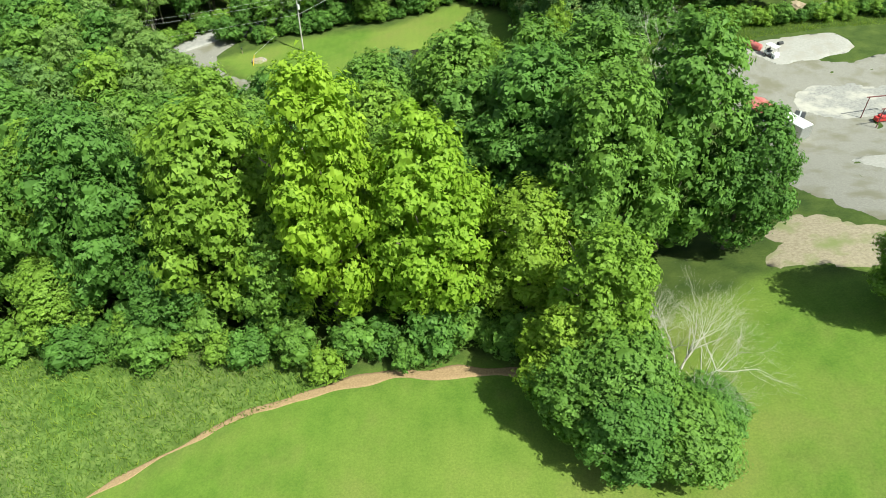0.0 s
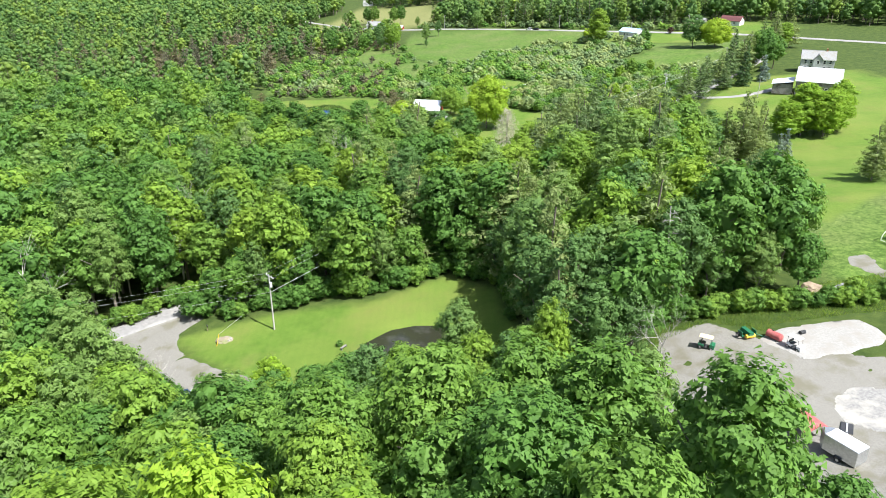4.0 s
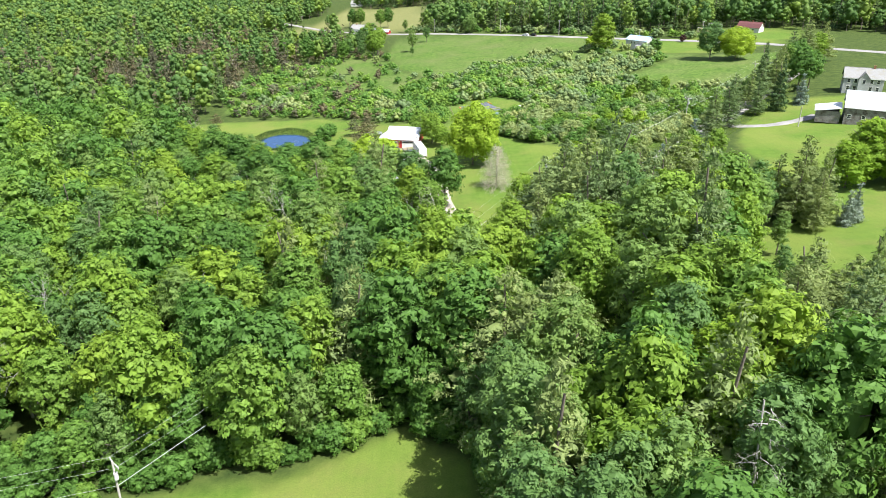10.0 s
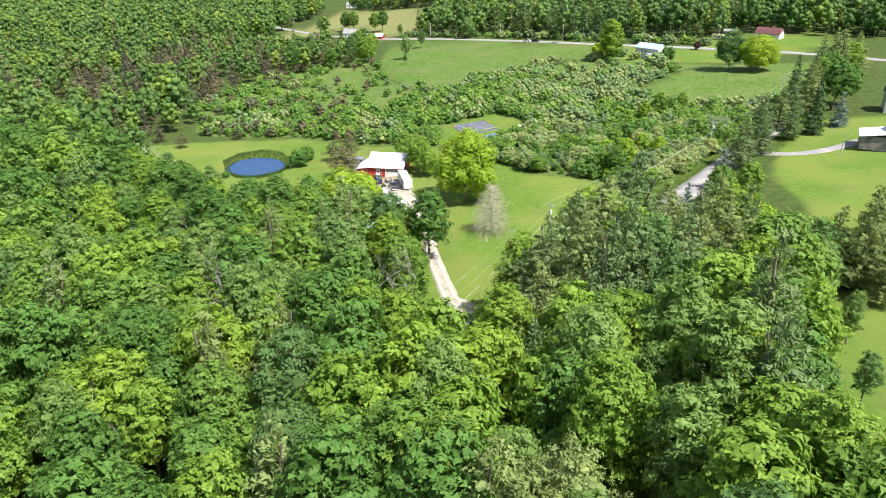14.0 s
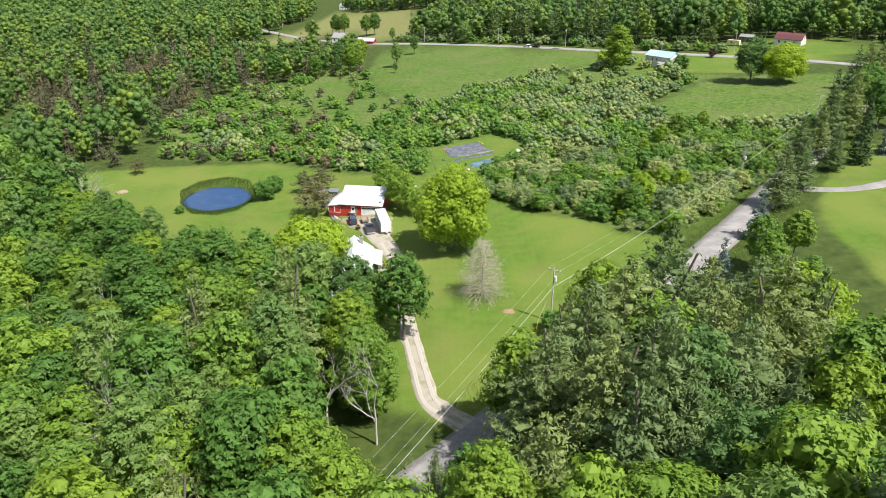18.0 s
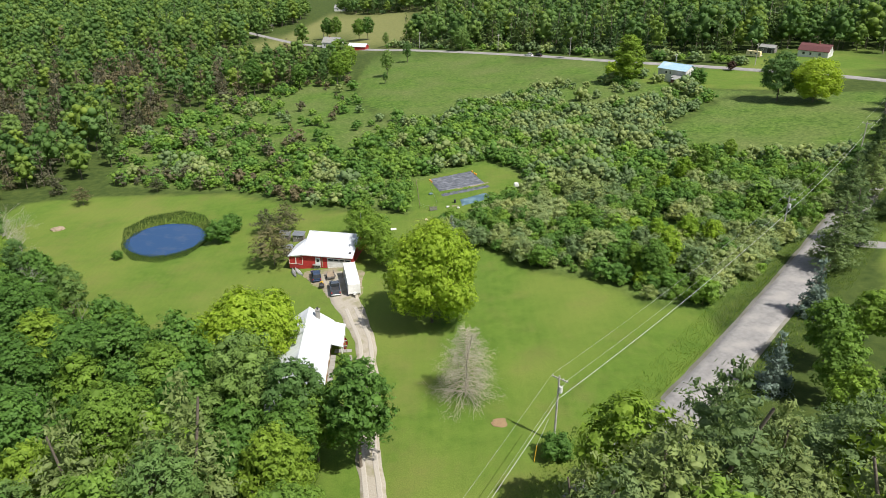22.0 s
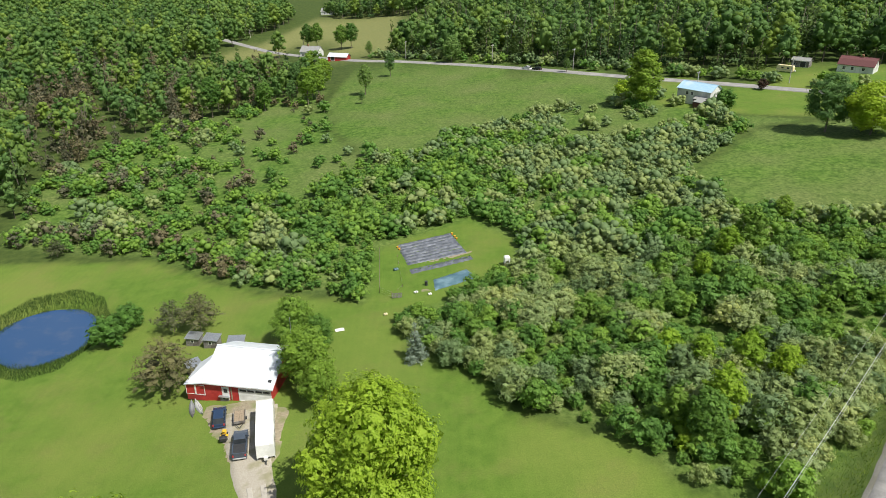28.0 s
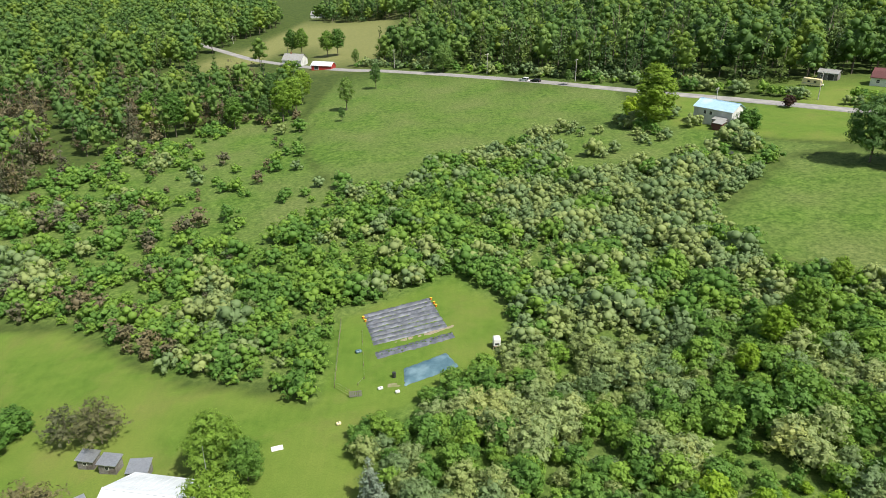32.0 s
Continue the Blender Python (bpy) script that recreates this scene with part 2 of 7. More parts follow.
def box(bm, x0, x1, y0, y1, z0, z1, bevel=0.0):
    r = bmesh.ops.create_cube(bm, size=1.0, matrix=Matrix.Translation(((x0 + x1) / 2, (y0 + y1) / 2, (z0 + z1) / 2)) @ Matrix.Diagonal((x1 - x0, y1 - y0, z1 - z0, 1)))
    if bevel:
        es = {e for v in r["verts"] for e in v.link_edges}
        bmesh.ops.bevel(bm, geom=list(es), offset=bevel, segments=1, affect="EDGES")
    return bm


def boxes(*specs, bevel=0.0):
    bm = bmesh.new()
    for s in specs:
        box(bm, *s, bevel=bevel)
    return bm


def prism(pts, y0, y1):
    """An outline of (x, z) pairs drawn out from y0 to y1."""
    bm = bmesh.new()
    a = [bm.verts.new((x, y0, z)) for x, z in pts]
    b = [bm.verts.new((x, y1, z)) for x, z in pts]
    bm.faces.new(a)
    bm.faces.new(b[::-1])
    for k in range(len(pts)):
        j = (k + 1) % len(pts)
        bm.faces.new((a[j], a[k], b[k], b[j]))
    bmesh.ops.recalc_face_normals(bm, faces=bm.faces)
    return bm


def rod(bm, p, q, r0, r1=None, sides=6):
    p, q = Vector(p), Vector(q)
    m = Matrix.Translation((p + q) / 2) @ (q - p).to_track_quat("Z", "Y").to_matrix().to_4x4()
    bmesh.ops.create_cone(bm, cap_ends=True, segments=sides, radius1=r0, radius2=r0 if r1 is None else r1, depth=(q - p).length, matrix=m)
    return bm


def at(x, y, turn=0.0, up=0.0):
    return pose(x, y, float(gz(x, y)) + up, 0, 0, turn)


# ---- ground ----
MOWN = [
    [(-40, 22), (-31, 31), (-24, 35.5), (-18, 39), (-12, 41), (-5, 43), (7, 42.5), (20, 46), (32, 51), (40, 50), (60, 48), (80, 30), (60, -20), (-40, -20)],
    [(-47, 132), (-30, 139), (-12, 140), (-3, 144), (5, 148), (13, 139), (15, 128), (12, 110), (0, 100), (-14, 108), (-33, 119)],
    [(-104, 364), (-81, 369), (-41, 366), (-10, 343), (8, 338), (17, 331), (23, 315), (30, 311), (38, 300), (51, 292), (57, 282), (68, 276), (66, 266), (52, 250), (42, 239), (20, 216), (10, 222), (3, 244), (-20, 265), (-44, 285), (-61, 300), (-104, 330)],
    [(86, 179), (96, 230), (100, 280), (110, 300), (130, 330), (180, 330), (200, 260), (160, 190)],
    [(52, 158), (58, 174), (66, 186), (73, 200), (82, 214), (100, 214), (104, 170), (80, 152)],
    [(105, 475), (122, 455), (150, 440), (200, 460), (220, 500), (160, 520), (150, 490), (110, 520)],
    [(13, 362), (35, 376), (43, 359), (42, 346), (30, 336), (18, 328), (13, 335)],
]
MEADOW = [
    [(-24, 527), (-23, 603), (-1, 632), (59, 574), (101, 533), (98, 498), (73, 482), (50, 468), (30, 451), (19, 437), (0, 442), (-14, 478)],
    [(93, 395), (124, 432), (154, 436), (190, 420), (150, 372), (122, 356), (105, 365), (96, 373)],
    [(13, 362), (35, 376), (43, 359), (42, 346), (30, 336), (18, 328), (13, 335)],
    [(-90, 10), (-40, 22), (-31, 31), (-24, 35.5), (-12, 41), (-14, 46), (-30, 49), (-45, 50), (-90, 48)],
]
MEADOW.append([(66, 118), (72, 150), (84, 182), (130, 185), (140, 125), (100, 116)])
THICKET = [[(19, 327), (24, 314), (31, 311), (39, 300), (51, 292), (57, 283), (67, 276), (80, 288), (96, 305), (118, 332), (140, 360), (120, 355), (104, 364), (94, 374), (92, 396), (122, 433), (140, 440), (118, 456), (104, 500), (74, 480), (50, 466), (30, 449), (18, 436), (-2, 440), (-16, 478), (-26, 530), (-45, 560), (-62, 520), (-95, 480), (-100, 430), (-84, 380), (-41, 368), (-10, 345), (8, 340)]]
CLEARINGS = [[(-370, 850), (-300, 835), (-296, 885), (-350, 905)], [(-232, 690), (-205, 688), (-198, 712), (-224, 722)], [(-125, 655), (-84, 668), (-78, 692), (-118, 684)]]
MOWN += CLEARINGS
HAY = [[(-106, 745), (-95, 900), (14, 850), (12, 705), (-25, 674)], [(-125, 690), (-80, 735), (-72, 705), (-100, 675)]]


def spread(a, b, fine0, fine1, step):
    mid = np.arange(fine0, fine1 + step / 2, step)
    out = lambda end, start: start + (end - start) * (np.linspace(0, 1, 26)[1:]) ** 2
    return np.concatenate([out(a, fine0)[::-1], mid, out(b, fine1)])


def build_ground():
    xs, ys = spread(-2600, 2600, -120, 170, 2.0), spread(-600, 4200, 10, 480, 2.0)
    gx, gy = np.meshgrid(xs, ys)
    x, y = gx.ravel(), gy.ravel()
    rng = np.random.default_rng(5)
    z = gz(x, y) + rng.normal(0, 0.03, len(x))
    w, h = len(xs), len(ys)
    i = (np.arange(h - 1)[:, None] * w + np.arange(w - 1)).ravel()
    f = np.stack([i, i + 1, i + 1 + w, i + w], 1)
    me = mesh_of("ground", np.stack([x, y, z], 1), f, [], shade=True)
    wob = np.array([noise.noise((a * 0.12, b * 0.12, 0)) for a, b in zip(x, y)]) * 1.5
    for key, polys, soft in (("mown", MOWN, 1.2), ("meadow", MEADOW + THICKET, 2.5), ("hay", HAY, 6.0)):
        d = np.max([inside(p, x, y) for p in polys], 0) + wob
        me.attributes.new(key, "FLOAT", "POINT").data.foreach_set("value", smooth(-soft, soft, d).astype(np.float32))
    m, n, l, b = mat("grassland")
    att = {}
    for key in ("mown", "meadow", "hay"):
        a = n.new("ShaderNodeAttribute")
        a.attribute_name = key
        att[key] = a.outputs["Fac"]
    big, mid, fine = noise_node(n, l, 0.05, 3), noise_node(n, l, 0.45, 4), noise_node(n, l, 5.0, 5, 0.7)
    wood = ramp(n, l, mid, [(0.3, (0.035, 0.06, 0.014)), (0.7, (0.075, 0.105, 0.025))])
    mown = mixc(n, l, ramp(n, l, big, [(0.4, (0, 0, 0)), (0.65, (1, 1, 1))]), ramp(n, l, mid, [(0.25, (0.078, 0.142, 0.02)), (0.75, (0.118, 0.19, 0.03))]), (0.148, 0.196, 0.04))
    dry = ramp(n, l, noise_node(n, l, 0.11, 5, 0.65), [(0.5, (0, 0, 0)), (0.72, (1, 1, 1))])
    mown = mixc(n, l, mixc(n, l, 0.4, (0.0, 0.0, 0.0), dry), mown, (0.175, 0.155, 0.06))
    stripe = n.new("ShaderNodeTexWave")
    stripe.bands_direction = "X"
    stripe.inputs["Scale"].default_value, stripe.inputs["Distortion"].default_value = 0.21, 1.2
    l.new(n.new("ShaderNodeNewGeometry").outputs["Position"], stripe.inputs["Vector"])
    mown = mixc(n, l, 0.04, mown, ramp(n, l, stripe.outputs["Fac"], [(0.2, (0.08, 0.15, 0.015)), (0.8, (0.18, 0.23, 0.045))]))
    meadow = mixc(n, l, ramp(n, l, big, [(0.35, (0, 0, 0)), (0.7, (1, 1, 1))]), ramp(n, l, mid, [(0.36, (0.06, 0.12, 0.018)), (0.64, (0.115, 0.19, 0.036))]), (0.125, 0.165, 0.05))
    tuft = ramp(n, l, noise_node(n, l, 1.1, 6, 0.75), [(0.4, (0.62, 0.68, 0.6)), (0.52, (1, 1, 1)), (0.66, (1.5, 1.35, 1.5))])
    meadow = mixc(n, l, 1.0, meadow, tuft, "MULTIPLY")
    hay = ramp(n, l, mid, [(0.3, (0.15, 0.17, 0.06)), (0.7, (0.205, 0.205, 0.08))])
    col = mixc(n, l, att["meadow"], wood, meadow)
    col = mixc(n, l, att["mown"], col, mown)
    col = mixc(n, l, att["hay"], col, hay)
    col = mixc(n, l, 1.0, col, ramp(n, l, fine, [(0.25, (0.72, 0.75, 0.7)), (0.75, (1.25, 1.2, 1.15))]), "MULTIPLY")
    l.new(col, b.inputs["Base Color"])
    b.inputs["Roughness"].default_value = 0.95
    b.inputs["Specular IOR Level"].default_value = 0.15
    bump(n, l, b, fine, 0.08, 0.7)
    me.materials.append(m)
    tagged(new("ground", me), "rolling green land of lawns, meadows and woodland floor", "ground", kind="structure")


build_ground()


def ribbon(name, pts, material, label, up=0.06, step=2.0, rough=0.0, crown=0.0, cat="road"):
    """A strip laid on the land along (x, y, width) points."""
    p = np.array(pts, float)
    s = np.concatenate([[0], np.cumsum(np.hypot(*np.diff(p[:, :2], axis=0).T))])
    q = np.linspace(0, s[-1], max(2, int(s[-1] / step)))
    sm = lambda k: np.interp(q, s, p[:, k])
    x, y, w = sm(0), sm(1), sm(2)
    for _ in range(6):
        for a in (x, y, w):
            a[1:-1] = (a[:-2] + 2 * a[1:-1] + a[2:]) / 4
    tx, ty = np.gradient(x), np.gradient(y)
    n = np.hypot(tx, ty)
    nx, ny = -ty / n, tx / n
    rng = np.random.default_rng(len(pts))
    cols = (-0.5, -0.475, -0.3, 0.0, 0.3, 0.475, 0.5)
    jit = np.array([[noise.noise((a * 0.3, b * 0.3, 7.0 * e)) for e in (0, 1)] for a, b in zip(x, y)]) * rough
    v = []
    for c in cols:
        off = c * w + (jit[:, 0] if c > 0 else -jit[:, 1]) * abs(2 * c)
        px, py = x + nx * off, y + ny * off
        v.append(np.stack([px, py, gz(px, py) + up + crown * (1 - 4 * c * c) - (0.25 if abs(c) > 0.49 else 0)], 1))
    v = np.concatenate(v)
    k = len(q)
    i = (np.arange(6)[:, None] * k + np.arange(k - 1)).ravel()
    f = np.stack([i, i + k, i + k + 1, i + 1], 1)[:, ::-1]
    return tagged(new(name, mesh_of(name, v, f, [material], shade=True)), label, cat, kind="structure")


def patch(name, outline, material, label, up=0.05, cell=1.0, rough=0.5, cat="pavement"):
    """A patch of bare ground with an uneven edge, laid on the land."""
    p = np.array(outline, float)
    x0, y0 = p.min(0) - 1
    x1, y1 = p.max(0) + 1
    xs, ys = np.arange(x0, x1, cell), np.arange(y0, y1, cell)
    gx, gy = np.meshgrid(xs, ys)
    x, y = gx.ravel(), gy.ravel()
    wob = np.array([noise.noise((a * 0.35, b * 0.35, 3)) for a, b in zip(x, y)]) * rough
    d = inside(outline, x, y) + wob
    # pull the rim's points onto the outline
    e = 0.2
    ddx = (inside(outline, x + e, y) - inside(outline, x - e, y)) / (2 * e)
    ddy = (inside(outline, x, y + e) - inside(outline, x, y - e)) / (2 * e)
    rim = np.abs(d) < cell * 0.75
    x2, y2 = np.where(rim, x - ddx * d, x), np.where(rim, y - ddy * d, y)
    keep = d > -cell * 0.75
    w, h = len(xs), len(ys)
    i = (np.arange(h - 1)[:, None] * w + np.arange(w - 1)).ravel()
    f = np.stack([i, i + 1, i + 1 + w, i + w], 1)
    f = f[keep[f].all(1)]
    z = gz(x2, y2) + up - np.where(rim, up + 0.03, 0)
    used = np.unique(f)
    back = np.zeros(len(x), int)
    back[used] = np.arange(len(used))
    return tagged(new(name, mesh_of(name, np.stack([x2, y2, z], 1)[used], back[f], [material], shade=True)), label, cat, kind="structure")


def pond(name, spec, level, outline, material, label):
    cx, cy = spec[0], spec[1]
    bm = bmesh.new()
    vs = []
    k = len(outline)
    for j in range(k * 6):
        a, t = divmod(j, 6)
        t /= 6
        p0, p1, p2, p3 = [Vector(outline[(a + q) % k]) for q in (-1, 0, 1, 2)]
        c = 0.5 * ((2 * p1) + (p2 - p0) * t + (2 * p0 - 5 * p1 + 4 * p2 - p3) * t * t + (3 * p1 - p0 - 3 * p2 + p3) * t ** 3)
        vs.append(bm.verts.new((c.x, c.y, level)))
    bm.faces.new(vs)
    bmesh.ops.recalc_face_normals(bm, faces=bm.faces)
    if bm.faces[:][0].normal.z < 0:
        bmesh.ops.reverse_faces(bm, faces=bm.faces)
    return tagged(new(name, from_bm(name, bm, material)), label, "pond", kind="structure")


pond("water", POND_1, LEVEL_1, [(-12, 121), (-8, 127), (-3, 131), (3, 133), (9, 131.5), (12.5, 127), (12.5, 119), (8, 113), (1, 110.5), (-6, 112), (-10, 115.5)], water("murky_water", (0.028, 0.030, 0.018)), "small dark murky pond in a mown lawn")
# the blue of the reflected sky is put into this pond's base colour
pond("water", POND_2, LEVEL_2, [(-60, 334), (-58.5, 343), (-52, 346.5), (-44, 343), (-39.5, 335), (-40, 327), (-46, 322), (-53, 325), (-58, 329)], water("sky_tinted_water", (0.03, 0.07, 0.16)), "round garden pond with the sky's reflected blue in its water colour")

ROAD = [(-150, 62, 6), (-90, 108, 6), (-57, 138, 6), (-40, 151, 6), (-15, 174, 6), (20, 212, 6), (47, 241.5, 6.2), (65, 261, 6.2), (84, 283, 6.2), (104, 307, 6.2), (128, 337, 6.2), (150, 364, 6.0), (170, 390, 6.0)]
ribbon("road", [(x, y, w + 1.3) for x, y, w in ROAD], M_GRAVEL, "gravel verge along the country road", 0.05, rough=0.25, cat="verge")
ribbon("road", ROAD, M_ASPHALT, "sun-bleached grey asphalt country road", 0.10, crown=0.08)
FAR_ROAD = [(-160, 800, 6), (-90, 707, 6), (-22, 643, 6), (31, 601, 6), (71, 566, 6), (103, 533, 6), (141, 497, 6), (175, 462, 6), (214, 420, 6), (300, 330, 6)]
ribbon("road", FAR_ROAD, M_ASPHALT, "far grey road beside the meadow", 0.12, 3.0, crown=0.08)
ribbon("driveway", [(24, 213, 5), (15, 223, 3.6), (11, 245, 3.3), (9.5, 262, 3.4), (7.5, 275, 3.8), (3.5, 287, 5.0), (0.5, 295, 6.5), (-1.5, 304, 8.5)], M_DRIVE, "pale gravel driveway with worn wheel tracks", 0.06, 1.0, rough=0.4)
DRIVE_WAY = [(24, 213), (15, 223), (11, 245), (9.5, 262), (7.5, 275), (3.5, 287)]
M_TRACK = surface("bleached_gravel", (0.36, 0.325, 0.275), (0.46, 0.42, 0.365), 6.0, 0.95, bumps=0.02)
for off in (-0.85, 0.85):
    ribbon("wheel_track", [(x + off, y + off * 0.25, 0.75) for x, y in DRIVE_WAY], M_TRACK, "bleached gravel wheel track along the driveway", 0.09, 1.0, rough=0.1, cat="track")
patch("bare_soil", [(-9.5, 306), (-7.5, 300), (-4, 296.5), (-1, 290), (3.5, 289), (5.5, 293), (4.5, 304), (0, 307)], M_DIRT, "trodden soil and gravel before the barn", 0.045, 0.7, 0.9)
ribbon("driveway", [(102, 303, 4), (108, 298, 3.4), (118, 297, 3.4), (127, 300, 3.6), (136, 305, 4.5)], M_ASPHALT, "grey farm lane leading to the barn", 0.06, rough=0.4)
patch("gravel_yard", [(-62, 137), (-47, 148), (-40, 146), (-46, 134), (-44, 128), (-35, 121), (-24, 115), (-20, 108), (-35, 104), (-48, 112), (-54, 126)], M_GRAVEL, "pale gravel turning area beside the lawn", 0.05, 0.4, 0.2)
patch("gravel_yard", [(30, 97), (33, 103), (36, 115), (44, 116), (52, 107), (64, 103), (90, 112), (120, 100), (110, 70), (62, 54), (46, 58), (41, 69), (41, 78), (42, 90)], M_GRAVEL, "dusty grey gravel yard", 0.05, 0.6, 0.4)
patch("bare_soil", [(74.2, 135.0), (78.4, 135.2), (78.9, 126.8), (81.2, 122.2), (78.6, 117.4), (76.5, 125.1), (73.6, 131.0)], M_GRAVEL, "gravel track in the rough grass", 0.05, 0.7, 0.5)
patch("bare_soil", [(32, 51), (34, 57), (38, 63.5), (46, 57), (56, 52), (52, 47), (40, 50)], M_DIRT, "bare brown soil bank beside the lawn")

# ---- trees ----


def rand_dirs(rng, n):
    v = rng.normal(size=(n, 3))
    return v / np.linalg.norm(v, axis=1)[:, None]


ICO = {}


def ico(level):
    if level not in ICO:
        bm = bmesh.new()
        bmesh.ops.create_icosphere(bm, subdivisions=level, radius=1.0)
        ICO[level] = (np.array([v.co[:] for v in bm.verts]), np.array([[v.index for v in f.verts] for f in bm.faces]))
        bm.free()
    return ICO[level]


def leafy(rng, lumps, n, size, core, slim=0.55, mid=None, up=0.0, heart=0.6):
    """Leaves in tufts over a set of lumps (centre, half-axes, turn), each with a solid heart."""
    c = np.array([q[0] for q in lumps])
    ax = np.array([q[1] for q in lumps])
    az = np.array([q[2] for q in lumps])
    wgt = (ax[:, 0] * ax[:, 1] + ax[:, 0] * ax[:, 2] + ax[:, 1] * ax[:, 2])
    tuft = 7 if size < 0.45 else 4
    n = n // tuft
    pick = rng.choice(len(c), 3 * n, p=wgt / wgt.sum())
    d = rand_dirs(rng, 3 * n)
    ph = rng.uniform(0, 6.28, (len(c), 3))[pick]
    wav = 1 + 0.1 * np.sin(4.5 * d[:, 0] + ph[:, 0]) * np.sin(4.5 * d[:, 1] + ph[:, 1]) + 0.08 * np.sin(8 * d[:, 2] + ph[:, 2])
    loc = d * ax[pick] * (wav * (1.12 - 0.5 * rng.uniform(0, 1, 3 * n) ** 2))[:, None]
    ca, sa = np.cos(az[pick]), np.sin(az[pick])
    turn = lambda v: np.stack([v[:, 0] * ca - v[:, 1] * sa, v[:, 0] * sa + v[:, 1] * ca, v[:, 2]], 1)
    p = c[pick] + turn(loc)
    nrm = turn(d / ax[pick])
    nrm /= np.linalg.norm(nrm, axis=1)[:, None]
    ok = np.ones(len(p), bool)
    for k in range(len(c)):
        r = p - c[k]
        ck, sk = math.cos(az[k]), math.sin(az[k])
        r = np.stack([r[:, 0] * ck + r[:, 1] * sk, -r[:, 0] * sk + r[:, 1] * ck, r[:, 2]], 1) / ax[k]
        ok &= ((r * r).sum(1) > 0.5) | (pick == k)
    if mid is not None:
        out = p - np.array(mid)
        ok &= (nrm * out).sum(1) > -0.25 * np.linalg.norm(out, axis=1)
    sel = np.nonzero(ok)[0][:n]
    p, nrm = p[sel], nrm[sel] + rand_dirs(rng, len(sel)) * 0.3
    if mid is not None:
        # leaves of a crown face away from its middle
        out = p - np.array(mid)
        nrm = nrm + 0.25 * out / np.linalg.norm(out, axis=1)[:, None]
    p, nrm = np.repeat(p, tuft, 0), np.repeat(nrm, tuft, 0)
    k = len(p)
    p = p + rng.normal(0, 0.65 * size, (k, 3)) * np.array([1.0, 1.0, 0.6])
    nrm = nrm + rand_dirs(rng, k) * (0.25 if size > 0.7 else 0.4) + np.array([0, 0, up])
    nrm /= np.linalg.norm(nrm, axis=1)[:, None]
    t = np.cross(nrm, rand_dirs(rng, k))
    t /= np.linalg.norm(t, axis=1)[:, None]
    s = np.cross(nrm, t)
    L = size * rng.uniform(0.55, 1.35, (k, 1))
    v = np.stack([p - t * L * 0.55 + s * L * slim, p - t * L * 0.55 - s * L * slim, p + t * L * 0.85 - nrm * L * 0.15], 1).reshape(-1, 3)
    f = np.arange(3 * k).reshape(-1, 3)
    vs, fs, o = [v], [f], len(v)
    cv, cf = ico(max(1, core))
    for (ce, a, zz) in (lumps if core >= 0 else ()):
        w = cv * np.array(a) * heart * rng.uniform(0.85, 1.08, (len(cv), 1))
        w = np.stack([w[:, 0] * math.cos(zz) - w[:, 1] * math.sin(zz), w[:, 0] * math.sin(zz) + w[:, 1] * math.cos(zz), w[:, 2]], 1) + np.array(ce)
        vs.append(w)
        fs.append(cf + o)
        o += len(w)
    return np.concatenate(vs), np.concatenate(fs)


def round_lumps(rng, H, R, base, k, lump=(0.3, 0.46), flat=1.0):
    """Lumps of a broad crown: over an egg-shaped envelope, with an uneven outline."""
    zc, hz = (H + base) / 2, (H - base) / 2
    out = [((0, 0, zc), (R * 0.6, R * 0.6, hz * 0.72), 0.0)]
    for j in range(k):
        u = 1 - 1.75 * (j + 0.5) / k
        a = j * 2.39996 + rng.uniform(-0.4, 0.4)
        s = math.sqrt(max(0, 1 - u * u))
        f = rng.uniform(0.52, 0.78)
        r = R * rng.uniform(*lump)
        taper = 1.0 - 0.18 * max(0.0, u)
        out.append(((math.cos(a) * s * R * f * taper, math.sin(a) * s * R * f * taper, zc + u * hz * rng.uniform(0.68, 0.86)), (r, r * rng.uniform(0.8, 1.1), r * flat * rng.uniform(0.65, 0.95)), rng.uniform(0, 6.28)))
    return out


def pine_lumps(rng, H, R, base, tiers, boughs, power=1.2, rise=0.1):
    out = []
    for k in range(tiers):
        u = k / (tiers - 1)
        z = base + (H - base) * u
        r = R * (1 - u ** power) * rng.uniform(0.8, 1.12) + 0.12 * R
        gap = (H - base) / tiers
        m = max(2, round(boughs * (1 - 0.6 * u)))
        a0 = rng.uniform(0, 6.28)
        for j in range(m):
            a = a0 + 6.283 * j / m + rng.uniform(-0.35, 0.35)
            rr = r * rng.uniform(0.7, 1.1)
            out.append(((math.cos(a) * rr * 0.55, math.sin(a) * rr * 0.55, z + rr * rise + rng.uniform(-0.3, 0.3) * gap), (rr * 0.52, rr * 0.33, gap * 0.55), a))
    out.append(((0, 0, H - 0.3), (R * 0.12, R * 0.12, H * 0.05), 0))
    return out


